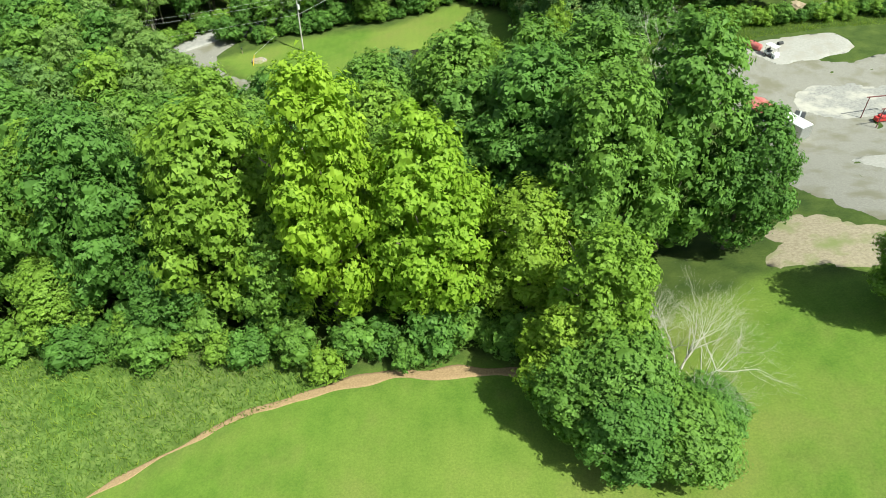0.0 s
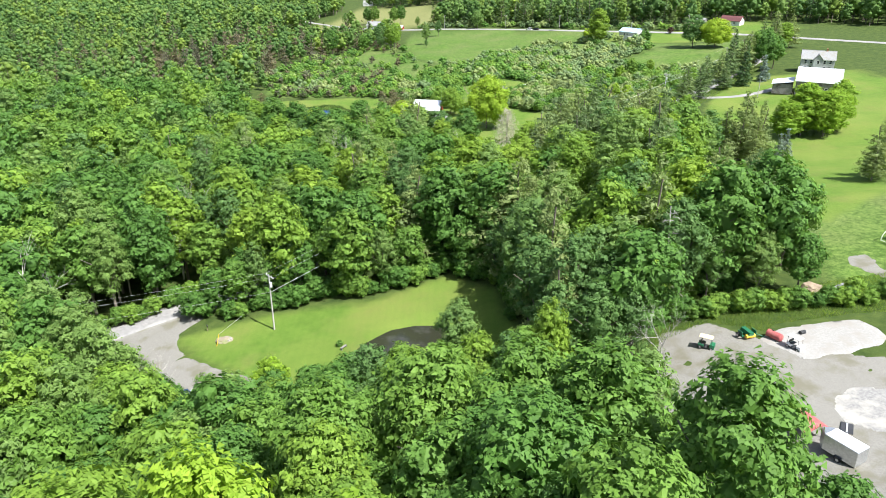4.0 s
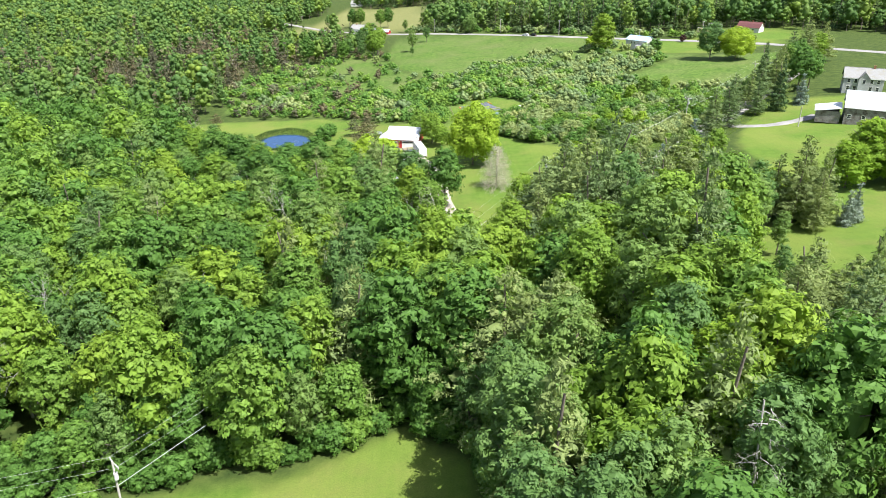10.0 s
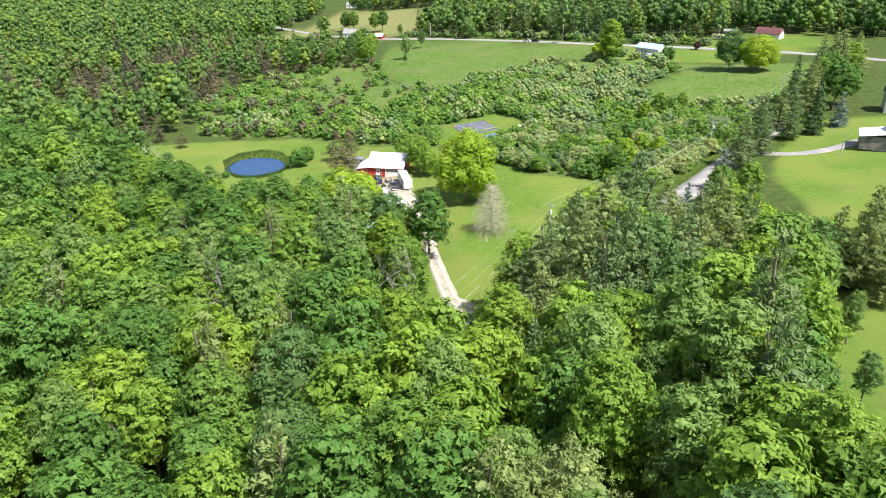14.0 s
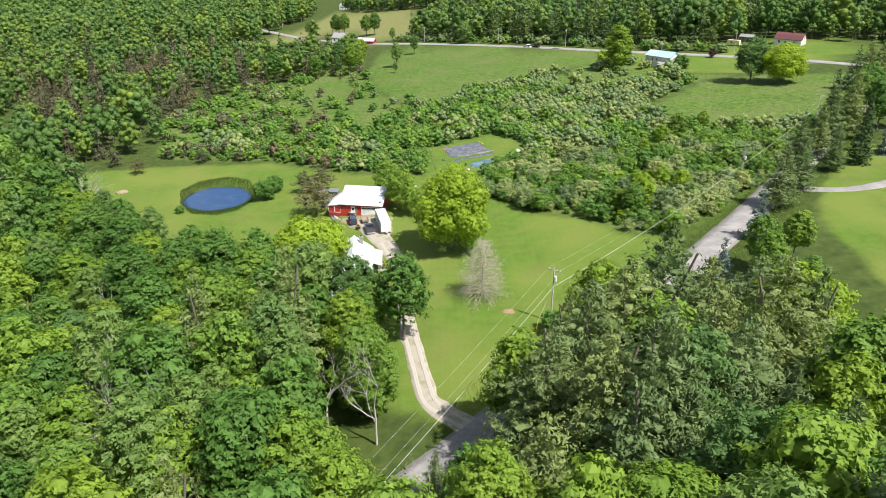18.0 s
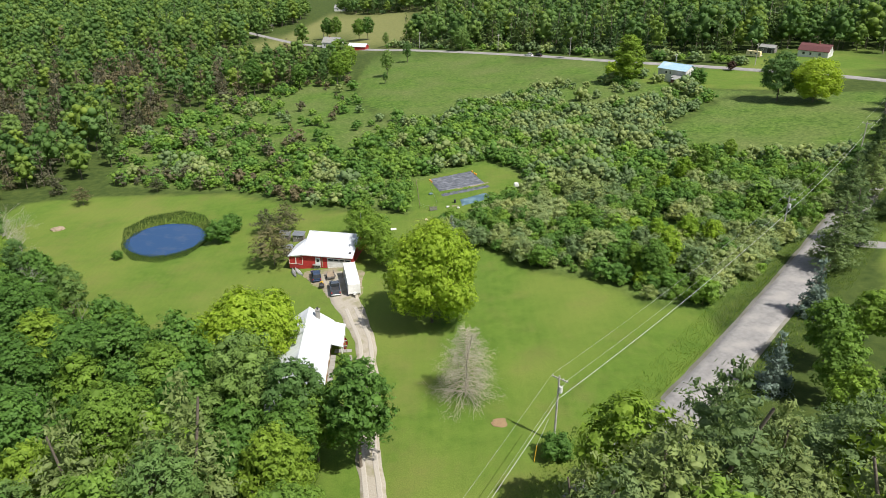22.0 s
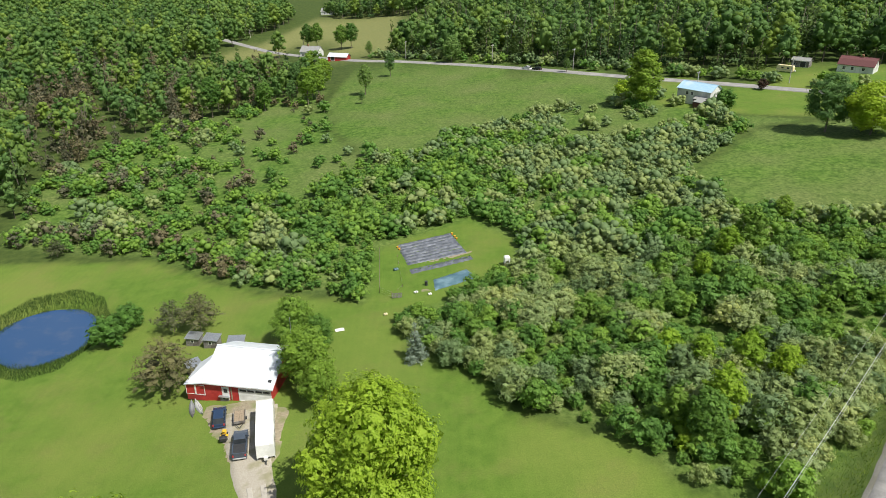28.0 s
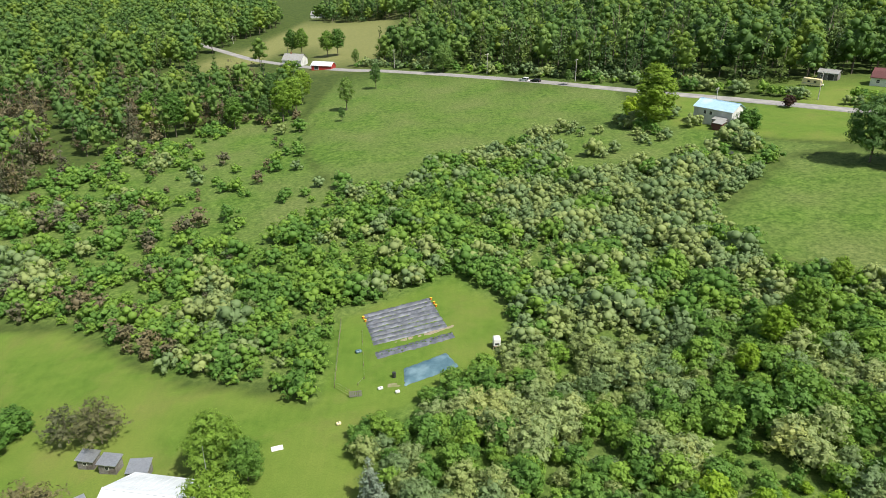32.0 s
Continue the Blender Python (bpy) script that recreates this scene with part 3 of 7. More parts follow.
def limb(rng, v, f, p, d, length, r, depth, spread_, droop, sides):
    """A tapered, bending limb that forks."""
    steps = 3 if depth > 0 else 2
    rings = []
    for k in range(steps + 1):
        u = k / steps
        rr = r * (1 - 0.55 * u)
        x = np.cross(d, [0.3, 0.5, 0.81])
        x /= np.linalg.norm(x)
        y = np.cross(d, x)
        base = len(v)
        for j in range(sides):
            a = 6.283 * j / sides
            v.append(p + (x * math.cos(a) + y * math.sin(a)) * rr)
        rings.append(base)
        if k < steps:
            p = p + d * length / steps
            d = d + rng.normal(0, 0.13, 3) + np.array([0, 0, droop])
            d = d / np.linalg.norm(d)
    for a, b in zip(rings, rings[1:]):
        for j in range(sides):
            i = (j + 1) % sides
            f.append((a + j, a + i, b + i))
            f.append((a + j, b + i, b + j))
    if depth > 0:
        for j in range(rng.integers(3, 5)):
            nd = d + rng.normal(0, spread_, 3)
            nd = nd / np.linalg.norm(nd)
            limb(rng, v, f, p - d * length * rng.uniform(0, 0.45), nd, length * rng.uniform(0.5, 0.8), r * 0.42, depth - 1, spread_, droop, max(3, sides - 1))


def trunk_arrays(rng, H, r, branches=4, sides=6, reach=0.5):
    v, f = [], []
    limb(rng, v, f, np.array([0, 0, -0.4]), np.array([0, 0, 1.0]), H * 0.72, r, 0, 0.3, 0.0, sides)
    for j in range(branches):
        a = rng.uniform(0, 6.28)
        z = H * rng.uniform(0.25, 0.6)
        limb(rng, v, f, np.array([0, 0, z]), np.array([math.cos(a) * 0.7, math.sin(a) * 0.7, 0.7]), H * reach * rng.uniform(0.4, 0.7), r * 0.4, 0, 0.3, 0.0, 4)
    return np.array(v), np.array(f)


class Kind:
    """A kind of tree: a few grown shapes, from which single trees and whole woods are made."""

    def __init__(self, name, label, category, leaf, shapes, bark=None):
        self.name, self.label, self.category, self.leaf, self.bark, self.shapes = name, label, category, leaf, bark or M_BARK, shapes
        self.meshes, self.dyed = None, {}

    def single(self, x, y, scale, turn, label="", group="", stretch=1.0, shape=0, leaf=None, sink=0.15):
        if self.meshes is None:
            self.meshes = [(mesh_of("trunk", tv, tf, [self.bark], shade=True), mesh_of("crown", cv, cf, [self.leaf]) if len(cv) else None) for (tv, tf), (cv, cf) in self.shapes]
        t, c = self.meshes[shape % len(self.meshes)]
        m = at(x, y, turn, -sink) @ Matrix.Diagonal((scale, scale, scale * stretch, 1))
        ob = thing(self.name, m, label or self.label, self.category, group)
        o = new("trunk", t)
        o.parent = ob
        if c:
            o = new("crown", c)
            o.parent = ob
            if leaf:
                key = (shape % len(self.meshes), leaf.name)
                if key not in self.dyed:
                    self.dyed[key] = c.copy()
                    self.dyed[key].materials[0] = leaf
                o.data = self.dyed[key]
        return ob


def wood(name, items, label, category):
    """Many trees or bushes too many to count, in one mesh. items: (kind, x, y, scale, turn, tint)."""
    vs, fs, ix, tn, mats, o = [], [], [], [], [], 0
    rng = np.random.default_rng(3)
    for kind, x, y, s, a, tint in items:
        (tv, tf), (cv, cf) = kind.shapes[rng.integers(len(kind.shapes))]
        ca, sa = math.cos(a) * s, math.sin(a) * s
        for v, f, m in ((tv, tf, kind.bark), (cv, cf, kind.leaf)):
            if not len(v):
                continue
            if m not in mats:
                mats.append(m)
            w = np.stack([v[:, 0] * ca - v[:, 1] * sa + x, v[:, 0] * sa + v[:, 1] * ca + y, v[:, 2] * s + float(gz(x, y)) - 0.1], 1)
            vs.append(w)
            fs.append(f + o)
            ix.append(np.full(len(f), mats.index(m)))
            tn.append(np.full(len(w), tint))
            o += len(w)
    me = mesh_of(name, np.concatenate(vs), np.concatenate(fs), mats, np.concatenate(ix), np.concatenate(tn), True)
    return tagged(new(name, me), label, category, kind="stuff")


def grow(seed, count, fn):
    return [fn(np.random.default_rng(seed + k)) for k in range(count)]


def broad(n, size, core, lumps, H=16.0, R=5.2, base=2.5, tr=(5, 6), slim=0.55, flat=1.0, lump=(0.3, 0.46), heart=0.6):
    def fn(rng):
        h, r = H * rng.uniform(0.92, 1.08), R * rng.uniform(0.9, 1.1)
        L = round_lumps(rng, h, r, base, lumps, lump, flat)
        return trunk_arrays(rng, h * 0.9, h * 0.016, *tr), leafy(rng, L, n, size, core, slim, (0, 0, (h + base) / 2), 0.3, heart)
    return fn


def needle(n, size, core, tiers, boughs, H=20.0, R=4.6, base=3.0, power=1.2, rise=0.1, sides=6):
    def fn(rng):
        h, r = H * rng.uniform(0.92, 1.08), R * rng.uniform(0.9, 1.1)
        v, f = [], []
        limb(rng, v, f, np.array([0, 0, -0.4]), np.array([0, 0, 1.0]), h * 0.95, h * 0.013, 0, 0.1, 0.05, sides)
        return (np.array(v), np.array(f)), leafy(rng, pine_lumps(rng, h, r, base, tiers, boughs, power, rise), n, size, core, 0.3, None, 0.3, 0.42)
    return fn


def bare(H=12.0, depth=3, spread_=0.45, stems=1, first=0.4, thick=0.014, tilt=0.22):
    def fn(rng):
        v, f = [], []
        for s in range(stems):
            d = np.array([tilt * 1.4 * math.cos(s * 2.4) * rng.uniform(0.5, 1.3), tilt * 1.4 * math.sin(s * 2.4) * rng.uniform(0.5, 1.3), 1.0]) if stems > 1 else np.array([0, 0, 1.0])
            limb(rng, v, f, np.array([rng.normal(0, 0.15) * (stems > 1), rng.normal(0, 0.15) * (stems > 1), -0.3]), d / np.linalg.norm(d), H * first, H * thick, depth, spread_, 0.06, 5)
        return (np.array(v), np.array(f)), (np.zeros((0, 3)), np.zeros((0, 3), int))
    return fn


BIG_MAPLE = Kind("maple_tree", "tall bright green maple at the lawn's edge", "tree", M_MAPLE, grow(10, 4, broad(20000, 0.25, 1, 46, 20, 6.0, -1.0, lump=(0.16, 0.3))))
MAPLE = Kind("broadleaf_tree", "full green broadleaf tree in the wood", "tree", M_MAPLE, grow(20, 6, broad(6200, 0.32, 0, 28, lump=(0.18, 0.34))))
ASH = Kind("ash_tree", "slender grey-green tree in the wood", "tree", M_ASH, grow(30, 4, broad(6000, 0.28, 0, 30, 17, 4.4, 2.6, slim=0.36, lump=(0.16, 0.28))))
FAR_TREE = Kind("tree", "", "tree", M_FAR, grow(40, 5, broad(420, 0.5, 0, 13, 15, 5.0, 1.5, (0, 3), lump=(0.26, 0.42), heart=0.82)))
MID_TREE = Kind("tree", "", "tree", M_MAPLE, grow(180, 5, broad(1700, 0.48, 0, 18, 16, 5.4, 2.0, (0, 3), lump=(0.2, 0.36))))
MID_ASH = Kind("tree", "", "tree", M_ASH, grow(186, 4, broad(1500, 0.42, 0, 20, 17, 4.6, 2.0, (0, 3), slim=0.4, lump=(0.18, 0.3))))
FAR_ASH = Kind("tree", "", "tree", M_ASH, grow(45, 4, broad(360, 0.5, 0, 10, 15, 4.2, 1.5, (0, 3), heart=0.8)))
PINE = Kind("white_pine", "dark feathery white pine", "tree", M_PINE, grow(50, 4, needle(7000, 0.38, 0, 11, 8, 18, 5.2, 2.2, 1.5)))
SPRUCE = Kind("spruce_tree", "dense dark green spruce", "tree", M_SPRUCE, grow(55, 2, needle(5000, 0.4, 0, 13, 8, 17, 3.6, 0.6, 1.0, -0.12)))
FAR_PINE = Kind("tree", "", "tree", M_SPRUCE, grow(60, 3, needle(280, 1.0, 0, 6, 4, 17, 4.0, 2.0, 1.1, 0.0, 3)))
FAR_BROWN = Kind("tree", "", "tree", M_BROWN, grow(63, 3, needle(280, 0.95, 0, 6, 4, 15, 3.8, 2.0, 1.1, 0.0, 3)))
DEAD = Kind("dead_tree", "leafless grey dead tree among green ones", "dead tree", M_DEAD, grow(70, 4, bare(19, 4, 0.34, 1, 0.36, 0.011)), M_DEAD)
SNAG = Kind("dead_tree", "", "dead tree", M_DEAD, grow(75, 3, bare(13, 2, 0.4)), M_DEAD)
BIG_SHRUB = Kind("bush", "leafy green bush at the wood's edge", "bush", M_MAPLE, grow(78, 3, broad(2400, 0.22, 0, 14, 4.6, 2.6, 0.1, (0, 3), heart=0.75)))
SHRUB = Kind("shrub", "dense green shrub in the thicket", "shrub", M_SHRUB, grow(80, 4, broad(1500, 0.19, 0, 13, 3.3, 1.9, 0.1, (0, 3), lump=(0.26, 0.4))))
OLIVE = Kind("shrub", "silvery grey-green shrub in the thicket", "shrub", M_OLIVE, grow(85, 4, broad(1500, 0.2, 0, 13, 3.4, 2.1, 0.1, (0, 3), 0.35, lump=(0.24, 0.38))))
FAR_SHRUB = Kind("shrub", "", "shrub", M_SHRUB, grow(90, 3, broad(300, 0.23, 0, 7, 3.0, 1.9, 0.1, (0, 3), lump=(0.36, 0.52), heart=0.72)))
FAR_OLIVE = Kind("shrub", "", "shrub", M_OLIVE, grow(93, 3, broad(300, 0.22, 0, 7, 3.2, 2.0, 0.1, (0, 3), lump=(0.36, 0.52), heart=0.72)))
BROWN_BUSH = Kind("shrub", "", "shrub", M_BROWN, grow(96, 3, broad(260, 0.26, 0, 6, 3.6, 1.8, 0.1, (0, 3))))


def sprinkle(polys, gap, seed, holes=(), edge=0.0, jitter=0.42):
    """Places about gap metres apart inside the outlines and outside the holes."""
    rng = np.random.default_rng(seed)
    p = np.concatenate([np.array(q, float) for q in polys])
    (x0, y0), (x1, y1) = p.min(0), p.max(0)
    xs, ys = np.arange(x0, x1, gap), np.arange(y0, y1, gap * 0.87)
    gx, gy = np.meshgrid(xs, ys)
    gx = gx + (np.arange(len(ys)) % 2)[:, None] * gap / 2
    x = (gx + rng.uniform(-jitter, jitter, gx.shape) * gap).ravel()
    y = (gy + rng.uniform(-jitter, jitter, gy.shape) * gap).ravel()
    ok = np.max([inside(q, x, y) for q in polys], 0) > edge
    for h, margin in holes:
        ok &= inside(h, x, y) < -margin
    return list(zip(x[ok], y[ok]))


def along(pts, width):
    """An outline round a line of (x, y, ...) points."""
    p = np.array(pts, float)[:, :2]
    t = np.gradient(p, axis=0)
    t /= np.linalg.norm(t, axis=1)[:, None]
    n = np.stack([-t[:, 1], t[:, 0]], 1) * width / 2
    return [tuple(a) for a in np.concatenate([p + n, (p - n)[::-1]])]


ROAD_HOLE, FAR_HOLE = along(ROAD, 7.0), along(FAR_ROAD, 8.0)
LAWN_3 = MOWN[2]
HOLES = [(ROAD_HOLE, 0.3), (FAR_HOLE, 3.0)] + [(m, 1.5) for m in MOWN]

NEAR_WOOD = [[(-90, 58), (-45, 60), (-20, 58), (8, 56), (26, 62), (32, 72), (28, 96), (14, 108), (-12, 104), (-20, 102), (-34, 100), (-50, 108), (-60, 124), (-100, 96)]]
MID_WOOD = [[(-40, 146), (-12, 142), (4, 150), (15, 141), (17, 108), (28, 104), (38, 120), (50, 122), (64, 126), (71, 148), (80, 180), (84, 205), (66, 224), (40, 228), (14, 212), (4, 238), (-8, 247), (-20, 263), (-44, 286), (-62, 302), (-104, 332), (-190, 340), (-240, 240), (-220, 110), (-110, 105), (-70, 135)]]
rng = np.random.default_rng(11)


BIG_PINE = Kind("white_pine", "broad feathery white pine beside the road", "tree", M_PINE, grow(170, 3, needle(15000, 0.32, 0, 13, 10, 19, 6.6, 0.8, 1.9, 0.22)))
BIG_PINES = [(30, 205, 0.9), (35, 211, 1.08), (41, 215.5, 1.1), (47.5, 221, 1.1), (54, 223, 0.95), (61, 223, 0.9), (59, 212, 1.0), (51, 211, 1.0), (43, 205.5, 1.0), (35, 199, 0.95), (50, 201, 1.0), (66, 228, 0.8)]
FRONT = [(-10.5, 49.5, 31, 6.8, 0, M_LIME), (-2, 50, 28, 7.6, 1, M_LIME), (-22, 54, 30, 8.0, 2, M_YELLOW_GREEN), (-34, 55, 27, 7.4, 3, None), (-46, 56, 26, 7.4, 0, None), (-59, 57, 26, 7.4, 1, None),
         (8.5, 50, 18, 5.8, 2, M_YELLOW_GREEN), (14.5, 53, 26, 6.8, 3, None), (23.5, 59, 28, 7.6, 0, None), (30, 57, 20, 5.4, 1, None), (-28, 50, 13, 4.4, 1, None), (-16, 50, 15, 4.6, 3, None), (-40, 51, 13, 4.6, 2, None), (-53, 52, 14, 5, 0, None),
         (13, 40, 18.5, 5.4, 0, M_YELLOW_GREEN), (10.2, 38.5, 13.5, 4.6, 1, M_YELLOW_GREEN), (10.8, 35.5, 10, 4.4, 3, None), (14, 35.5, 13, 5.2, 2, None), (14.8, 31.6, 9, 5.0, 0, None), (18.6, 31.6, 8.5, 5.0, 1, None), (20.8, 33.5, 6, 4.0, 3, None), (41, 43, 11, 5.2, 3, None)]
for x, y, h, r, k, leaf in FRONT:
    BIG_MAPLE.single(x, y, r / 6.0, rng.uniform(0, 360), "bright yellow-green maple at the lawn's edge" if leaf else "", "trees at the lawn's edge", (h / 20.0) / (r / 6.0), k, leaf)
for x in np.arange(-84, 9, 2.6):
    y = 47.0 + 1.5 * math.sin(x * 0.7) + rng.uniform(-0.8, 0.8) + (1.5 if x < -30 else 0) - (2.0 if x > -14 else 0)
    BIG_SHRUB.single(x, y, rng.uniform(0.7, 1.25), rng.uniform(0, 360), shape=int(rng.integers(3)), group="bushes at the wood's edge")
for x, y in sprinkle(NEAR_WOOD, 7.0, 1, edge=1.0):
    if min(math.hypot(x - q[0], y - q[1]) for q in FRONT) < 4.5:
        continue
    s = rng.uniform(0.8, 1.15)
    k = BIG_MAPLE if y < 74 else MAPLE if rng.uniform() < 0.7 else ASH
    k.single(x, y, s * (1.2 if k is BIG_MAPLE else 1.25 if x < -38 else 1.15 if y < 88 else 0.85), rng.uniform(0, 360), "full green broadleaf tree in the near wood" if k is BIG_MAPLE else "", "trees of the near wood", shape=int(rng.integers(6)))

ROUND_TREES = [(6.0, 221, 16.5, 5.2, 2, None), (2.5, 230, 17, 5.4, 1, M_YELLOW_GREEN), (-88, 312, 17, 6.4, 0, None), (-76, 300, 17.5, 6.6, 1, None), (-67, 288, 17, 6.2, 2, M_YELLOW_GREEN), (-58, 277, 18, 6.6, 3, None), (-49, 270, 17.5, 6.2, 0, None), (-41, 262.5, 18, 6.4, 1, M_YELLOW_GREEN), (-32, 257.5, 18.3, 6.6, 2, None), (-24, 254, 18.4, 6.4, 3, None), (-16.5, 248.5, 16.5, 6.0, 0, None), (-9, 242, 15, 5.0, 1, M_ASH), (-38, 250, 18.5, 6.6, 3, None), (-20, 240, 18, 6.4, 2, None), (-52, 256, 18, 6.6, 1, M_YELLOW_GREEN), (-30, 236, 19, 7, 0, None),
               (40, 135.2, 18.4, 6.6, 1, M_LIME), (36.8, 180.5, 18.8, 7.4, 2, M_YELLOW_GREEN), (7.4, 187, 18.5, 6.2, 0, M_YELLOW_GREEN), (21.7, 186, 18, 5.8, 3, M_YELLOW_GREEN), (-2.6, 163.2, 19, 6.2, 2, M_ASH), (15.8, 94.4, 22, 4.0, 1, M_YELLOW_GREEN), (46, 150, 19, 6, 0, None), (30, 160, 20, 6.2, 3, M_YELLOW_GREEN), (-14, 172, 20, 6.6, 1, None), (-30, 190, 21, 7, 2, None)]
for x, y, h, r, k, leaf in ROUND_TREES:
    BIG_MAPLE.single(x, y, r / 6.0, 50 * k, "round yellow-green tree standing out of the wood" if leaf in (M_LIME, M_YELLOW_GREEN) else "wide full tree of the wood", "round trees of the wood", (h / 18.4) / (r / 6.0), k, leaf)
YARD_PINES = [(57.5, 152, 0.9), (53, 146.5, 0.95), (62.5, 151, 0.85), (60, 144, 0.9), (55, 139, 0.9), (66, 146, 0.8), (50, 133, 0.75), (17.5, 148.5, 1.25), (24, 150, 1.1), (64, 138, 0.8)]
near, stuff = [], []
for x, y in sprinkle(MID_WOOD, 7.5, 2, HOLES, 1.0):
    if min(math.hypot(x - q[0], y - q[1]) for q in BIG_PINES + YARD_PINES + ROUND_TREES) < 5.0:
        continue
    u = rng.uniform()
    pine = 0.26 if (15 < x < 80) else 0.05
    kind = PINE if u < pine else ASH if u < pine + 0.22 else DEAD if u > (0.92 if x < -8 else 0.96) else MAPLE
    s = rng.uniform(1.0, 1.45)
    if x > -75 and y > 228:
        s = rng.uniform(0.85, 1.1)
    if 6 < x < 25 and y > 186:
        s = min(s, (0.8 * (212 - y) - 1.0) / 16)
        if s < 0.4:
            continue
    if kind is PINE:
        s *= 0.92
    far = x < -75
    if far:
        stuff.append((FAR_PINE if kind is PINE else MID_ASH if kind is ASH else SNAG if kind is DEAD else MID_TREE if x > -190 else FAR_TREE, x, y, s, rng.uniform(0, 6.28), rng.uniform()))
    else:
        near.append((kind, x, y, s))
count = {}
near.sort(key=lambda q: abs(q[2] - 190) + abs(q[1]))
for kind, x, y, s in near:
    count[kind] = count.get(kind, 0) + 1
    if count[kind] <= 280:
        pale = kind is MAPLE and noise.noise((x * 0.05, y * 0.05, 4.0)) + rng.uniform(-0.5, 0.5) > 0.2
        kind.single(x, y, s, rng.uniform(0, 360), "yellow-green broadleaf tree in the wood" if pale else "", shape=int(rng.integers(6)), group="trees of the wood", leaf=M_YELLOW_GREEN if pale else None)
    else:
        stuff.append((MID_ASH if kind is ASH else MID_TREE if kind is MAPLE else kind, x, y, s, rng.uniform(0, 6.28), rng.uniform()))

for k, (x, y, s) in enumerate(YARD_PINES):
    BIG_PINE.single(x, y, s, 65 * k, "tall olive-green white pine in the wood", "white pines of the wood", shape=k)
for k, (x, y, s) in enumerate(BIG_PINES):
    BIG_PINE.single(x, y, s * 1.2, 70 * k, group="white pines beside the road", shape=k)

# far woods
FIELDS = [(m, 1.0) for m in MEADOW] + [(h, 3.0) for h in HAY]
LEFT_WOOD = [[(-104, 366), (-85, 380), (-100, 430), (-95, 480), (-60, 520), (-35, 560), (-40, 640), (-60, 700), (-130, 690), (-120, 760), (-110, 900), (-260, 1280), (-900, 1350), (-620, 700), (-330, 400), (-240, 300)]]
YARD_2 = [(-88, 664), (-62, 705), (-14, 672), (-16, 622), (-38, 596), (-72, 632)]
for x, y in sprinkle(LEFT_WOOD, 9.6, 4, HOLES + FIELDS + [(YARD_2, 0.0)]):
    brown = math.exp(-((x + 140) / 85) ** 4 - ((y - 500) / 110) ** 4) * (0.55 + 0.9 * noise.noise((x * 0.03, y * 0.03, 6.0)))
    u = rng.uniform()
    pine = 0.22 if y < 640 else 0.08
    kind = FAR_BROWN if u < brown else FAR_PINE if u < pine else FAR_ASH if u > 0.8 else SNAG if u > 0.78 else FAR_TREE
    stuff.append((kind, x, y, rng.uniform(0.7, 1.15) * (0.55 if 596 < y < 668 and x > -135 else 1.0 if y < 640 else 1.25), rng.uniform(0, 6.28), rng.uniform()))
RIGHT_WOOD = [[(-10, 655), (31, 618), (75, 578), (120, 535), (165, 520), (185, 530), (230, 500), (320, 420), (700, 600), (800, 1000), (300, 1200), (-60, 1150), (-90, 920), (18, 850), (14, 710)]]
for x, y in sprinkle(RIGHT_WOOD, 9.4, 5, HOLES + FIELDS):
    u = rng.uniform()
    kind = FAR_PINE if u < 0.3 * (1 + 1.6 * noise.noise((x * 0.02, y * 0.02, 1.0))) else FAR_ASH if u > 0.8 else FAR_TREE
    stuff.append((kind, x, y, rng.uniform(0.75, 1.5), rng.uniform(0, 6.28), rng.uniform()))
wood("woodland", stuff, "mixed broadleaf and pine woodland", "woodland")

# thicket of shrubs
STRIP = [(-62, 484), (-43, 552), (-10, 484), (4, 432), (-9, 396), (-34, 411), (-57, 446)]
bushes = []
single = {}
for x, y in sprinkle(THICKET, 2.9, 7, HOLES[:2] + FIELDS[2:3] + [(LAWN_3, 0.5)]):
    lay = noise.noise((x * 0.045, y * 0.045, 2.0)) + 0.5 * noise.noise((x * 0.13, y * 0.13, 5.0))
    size = noise.noise((x * 0.09, y * 0.09, 9.0))
    if x < 14 and y > 376 and noise.noise((x * 0.035, y * 0.045, 14.0)) > 0.03 and rng.uniform() < 0.8:
        continue
    if inside(STRIP, np.array([x]), np.array([y]))[0] > 0 and rng.uniform() < 0.86:
        continue
    if x > 66 and y > 432 and (noise.noise((x * 0.09, y * 0.09, 21.0)) > -0.12 or rng.uniform() < 0.3):
        continue
    grey = 0.36 + 0.95 * lay + 0.1 * float(smooth(36, 60, x)) + 0.35 * float(smooth(20, 70, x) * smooth(370, 410, y)) - (0.28 if x < 14 else 0.0)
    u = rng.uniform(0.2, 0.8) if rng.uniform() < 0.7 else rng.uniform()
    close = y < 345 and x > 15
    kind = BROWN_BUSH if x < -15 and u > 0.7 else (OLIVE if close else FAR_OLIVE) if u < grey else (SHRUB if close else FAR_SHRUB)
    s = rng.uniform(0.6, 1.35) * (1.0 + 0.75 * size)
    if rng.uniform() < 0.035:
        s *= 1.7
    s = min(s, 1.8)
    single[kind] = single.get(kind, 0) + 1
    if close and single[kind] <= 95:
        bright = kind is SHRUB and rng.uniform() < 0.16
        kind.single(x, y, s, rng.uniform(0, 360), "bright yellow-green shrub in the thicket" if bright else "", shape=int(rng.integers(6)), group="shrubs of the thicket", sink=0.05, leaf=M_LIME if bright else None)
    else:
        bushes.append((kind, x, y, s, rng.uniform(0, 6.28), rng.uniform()))
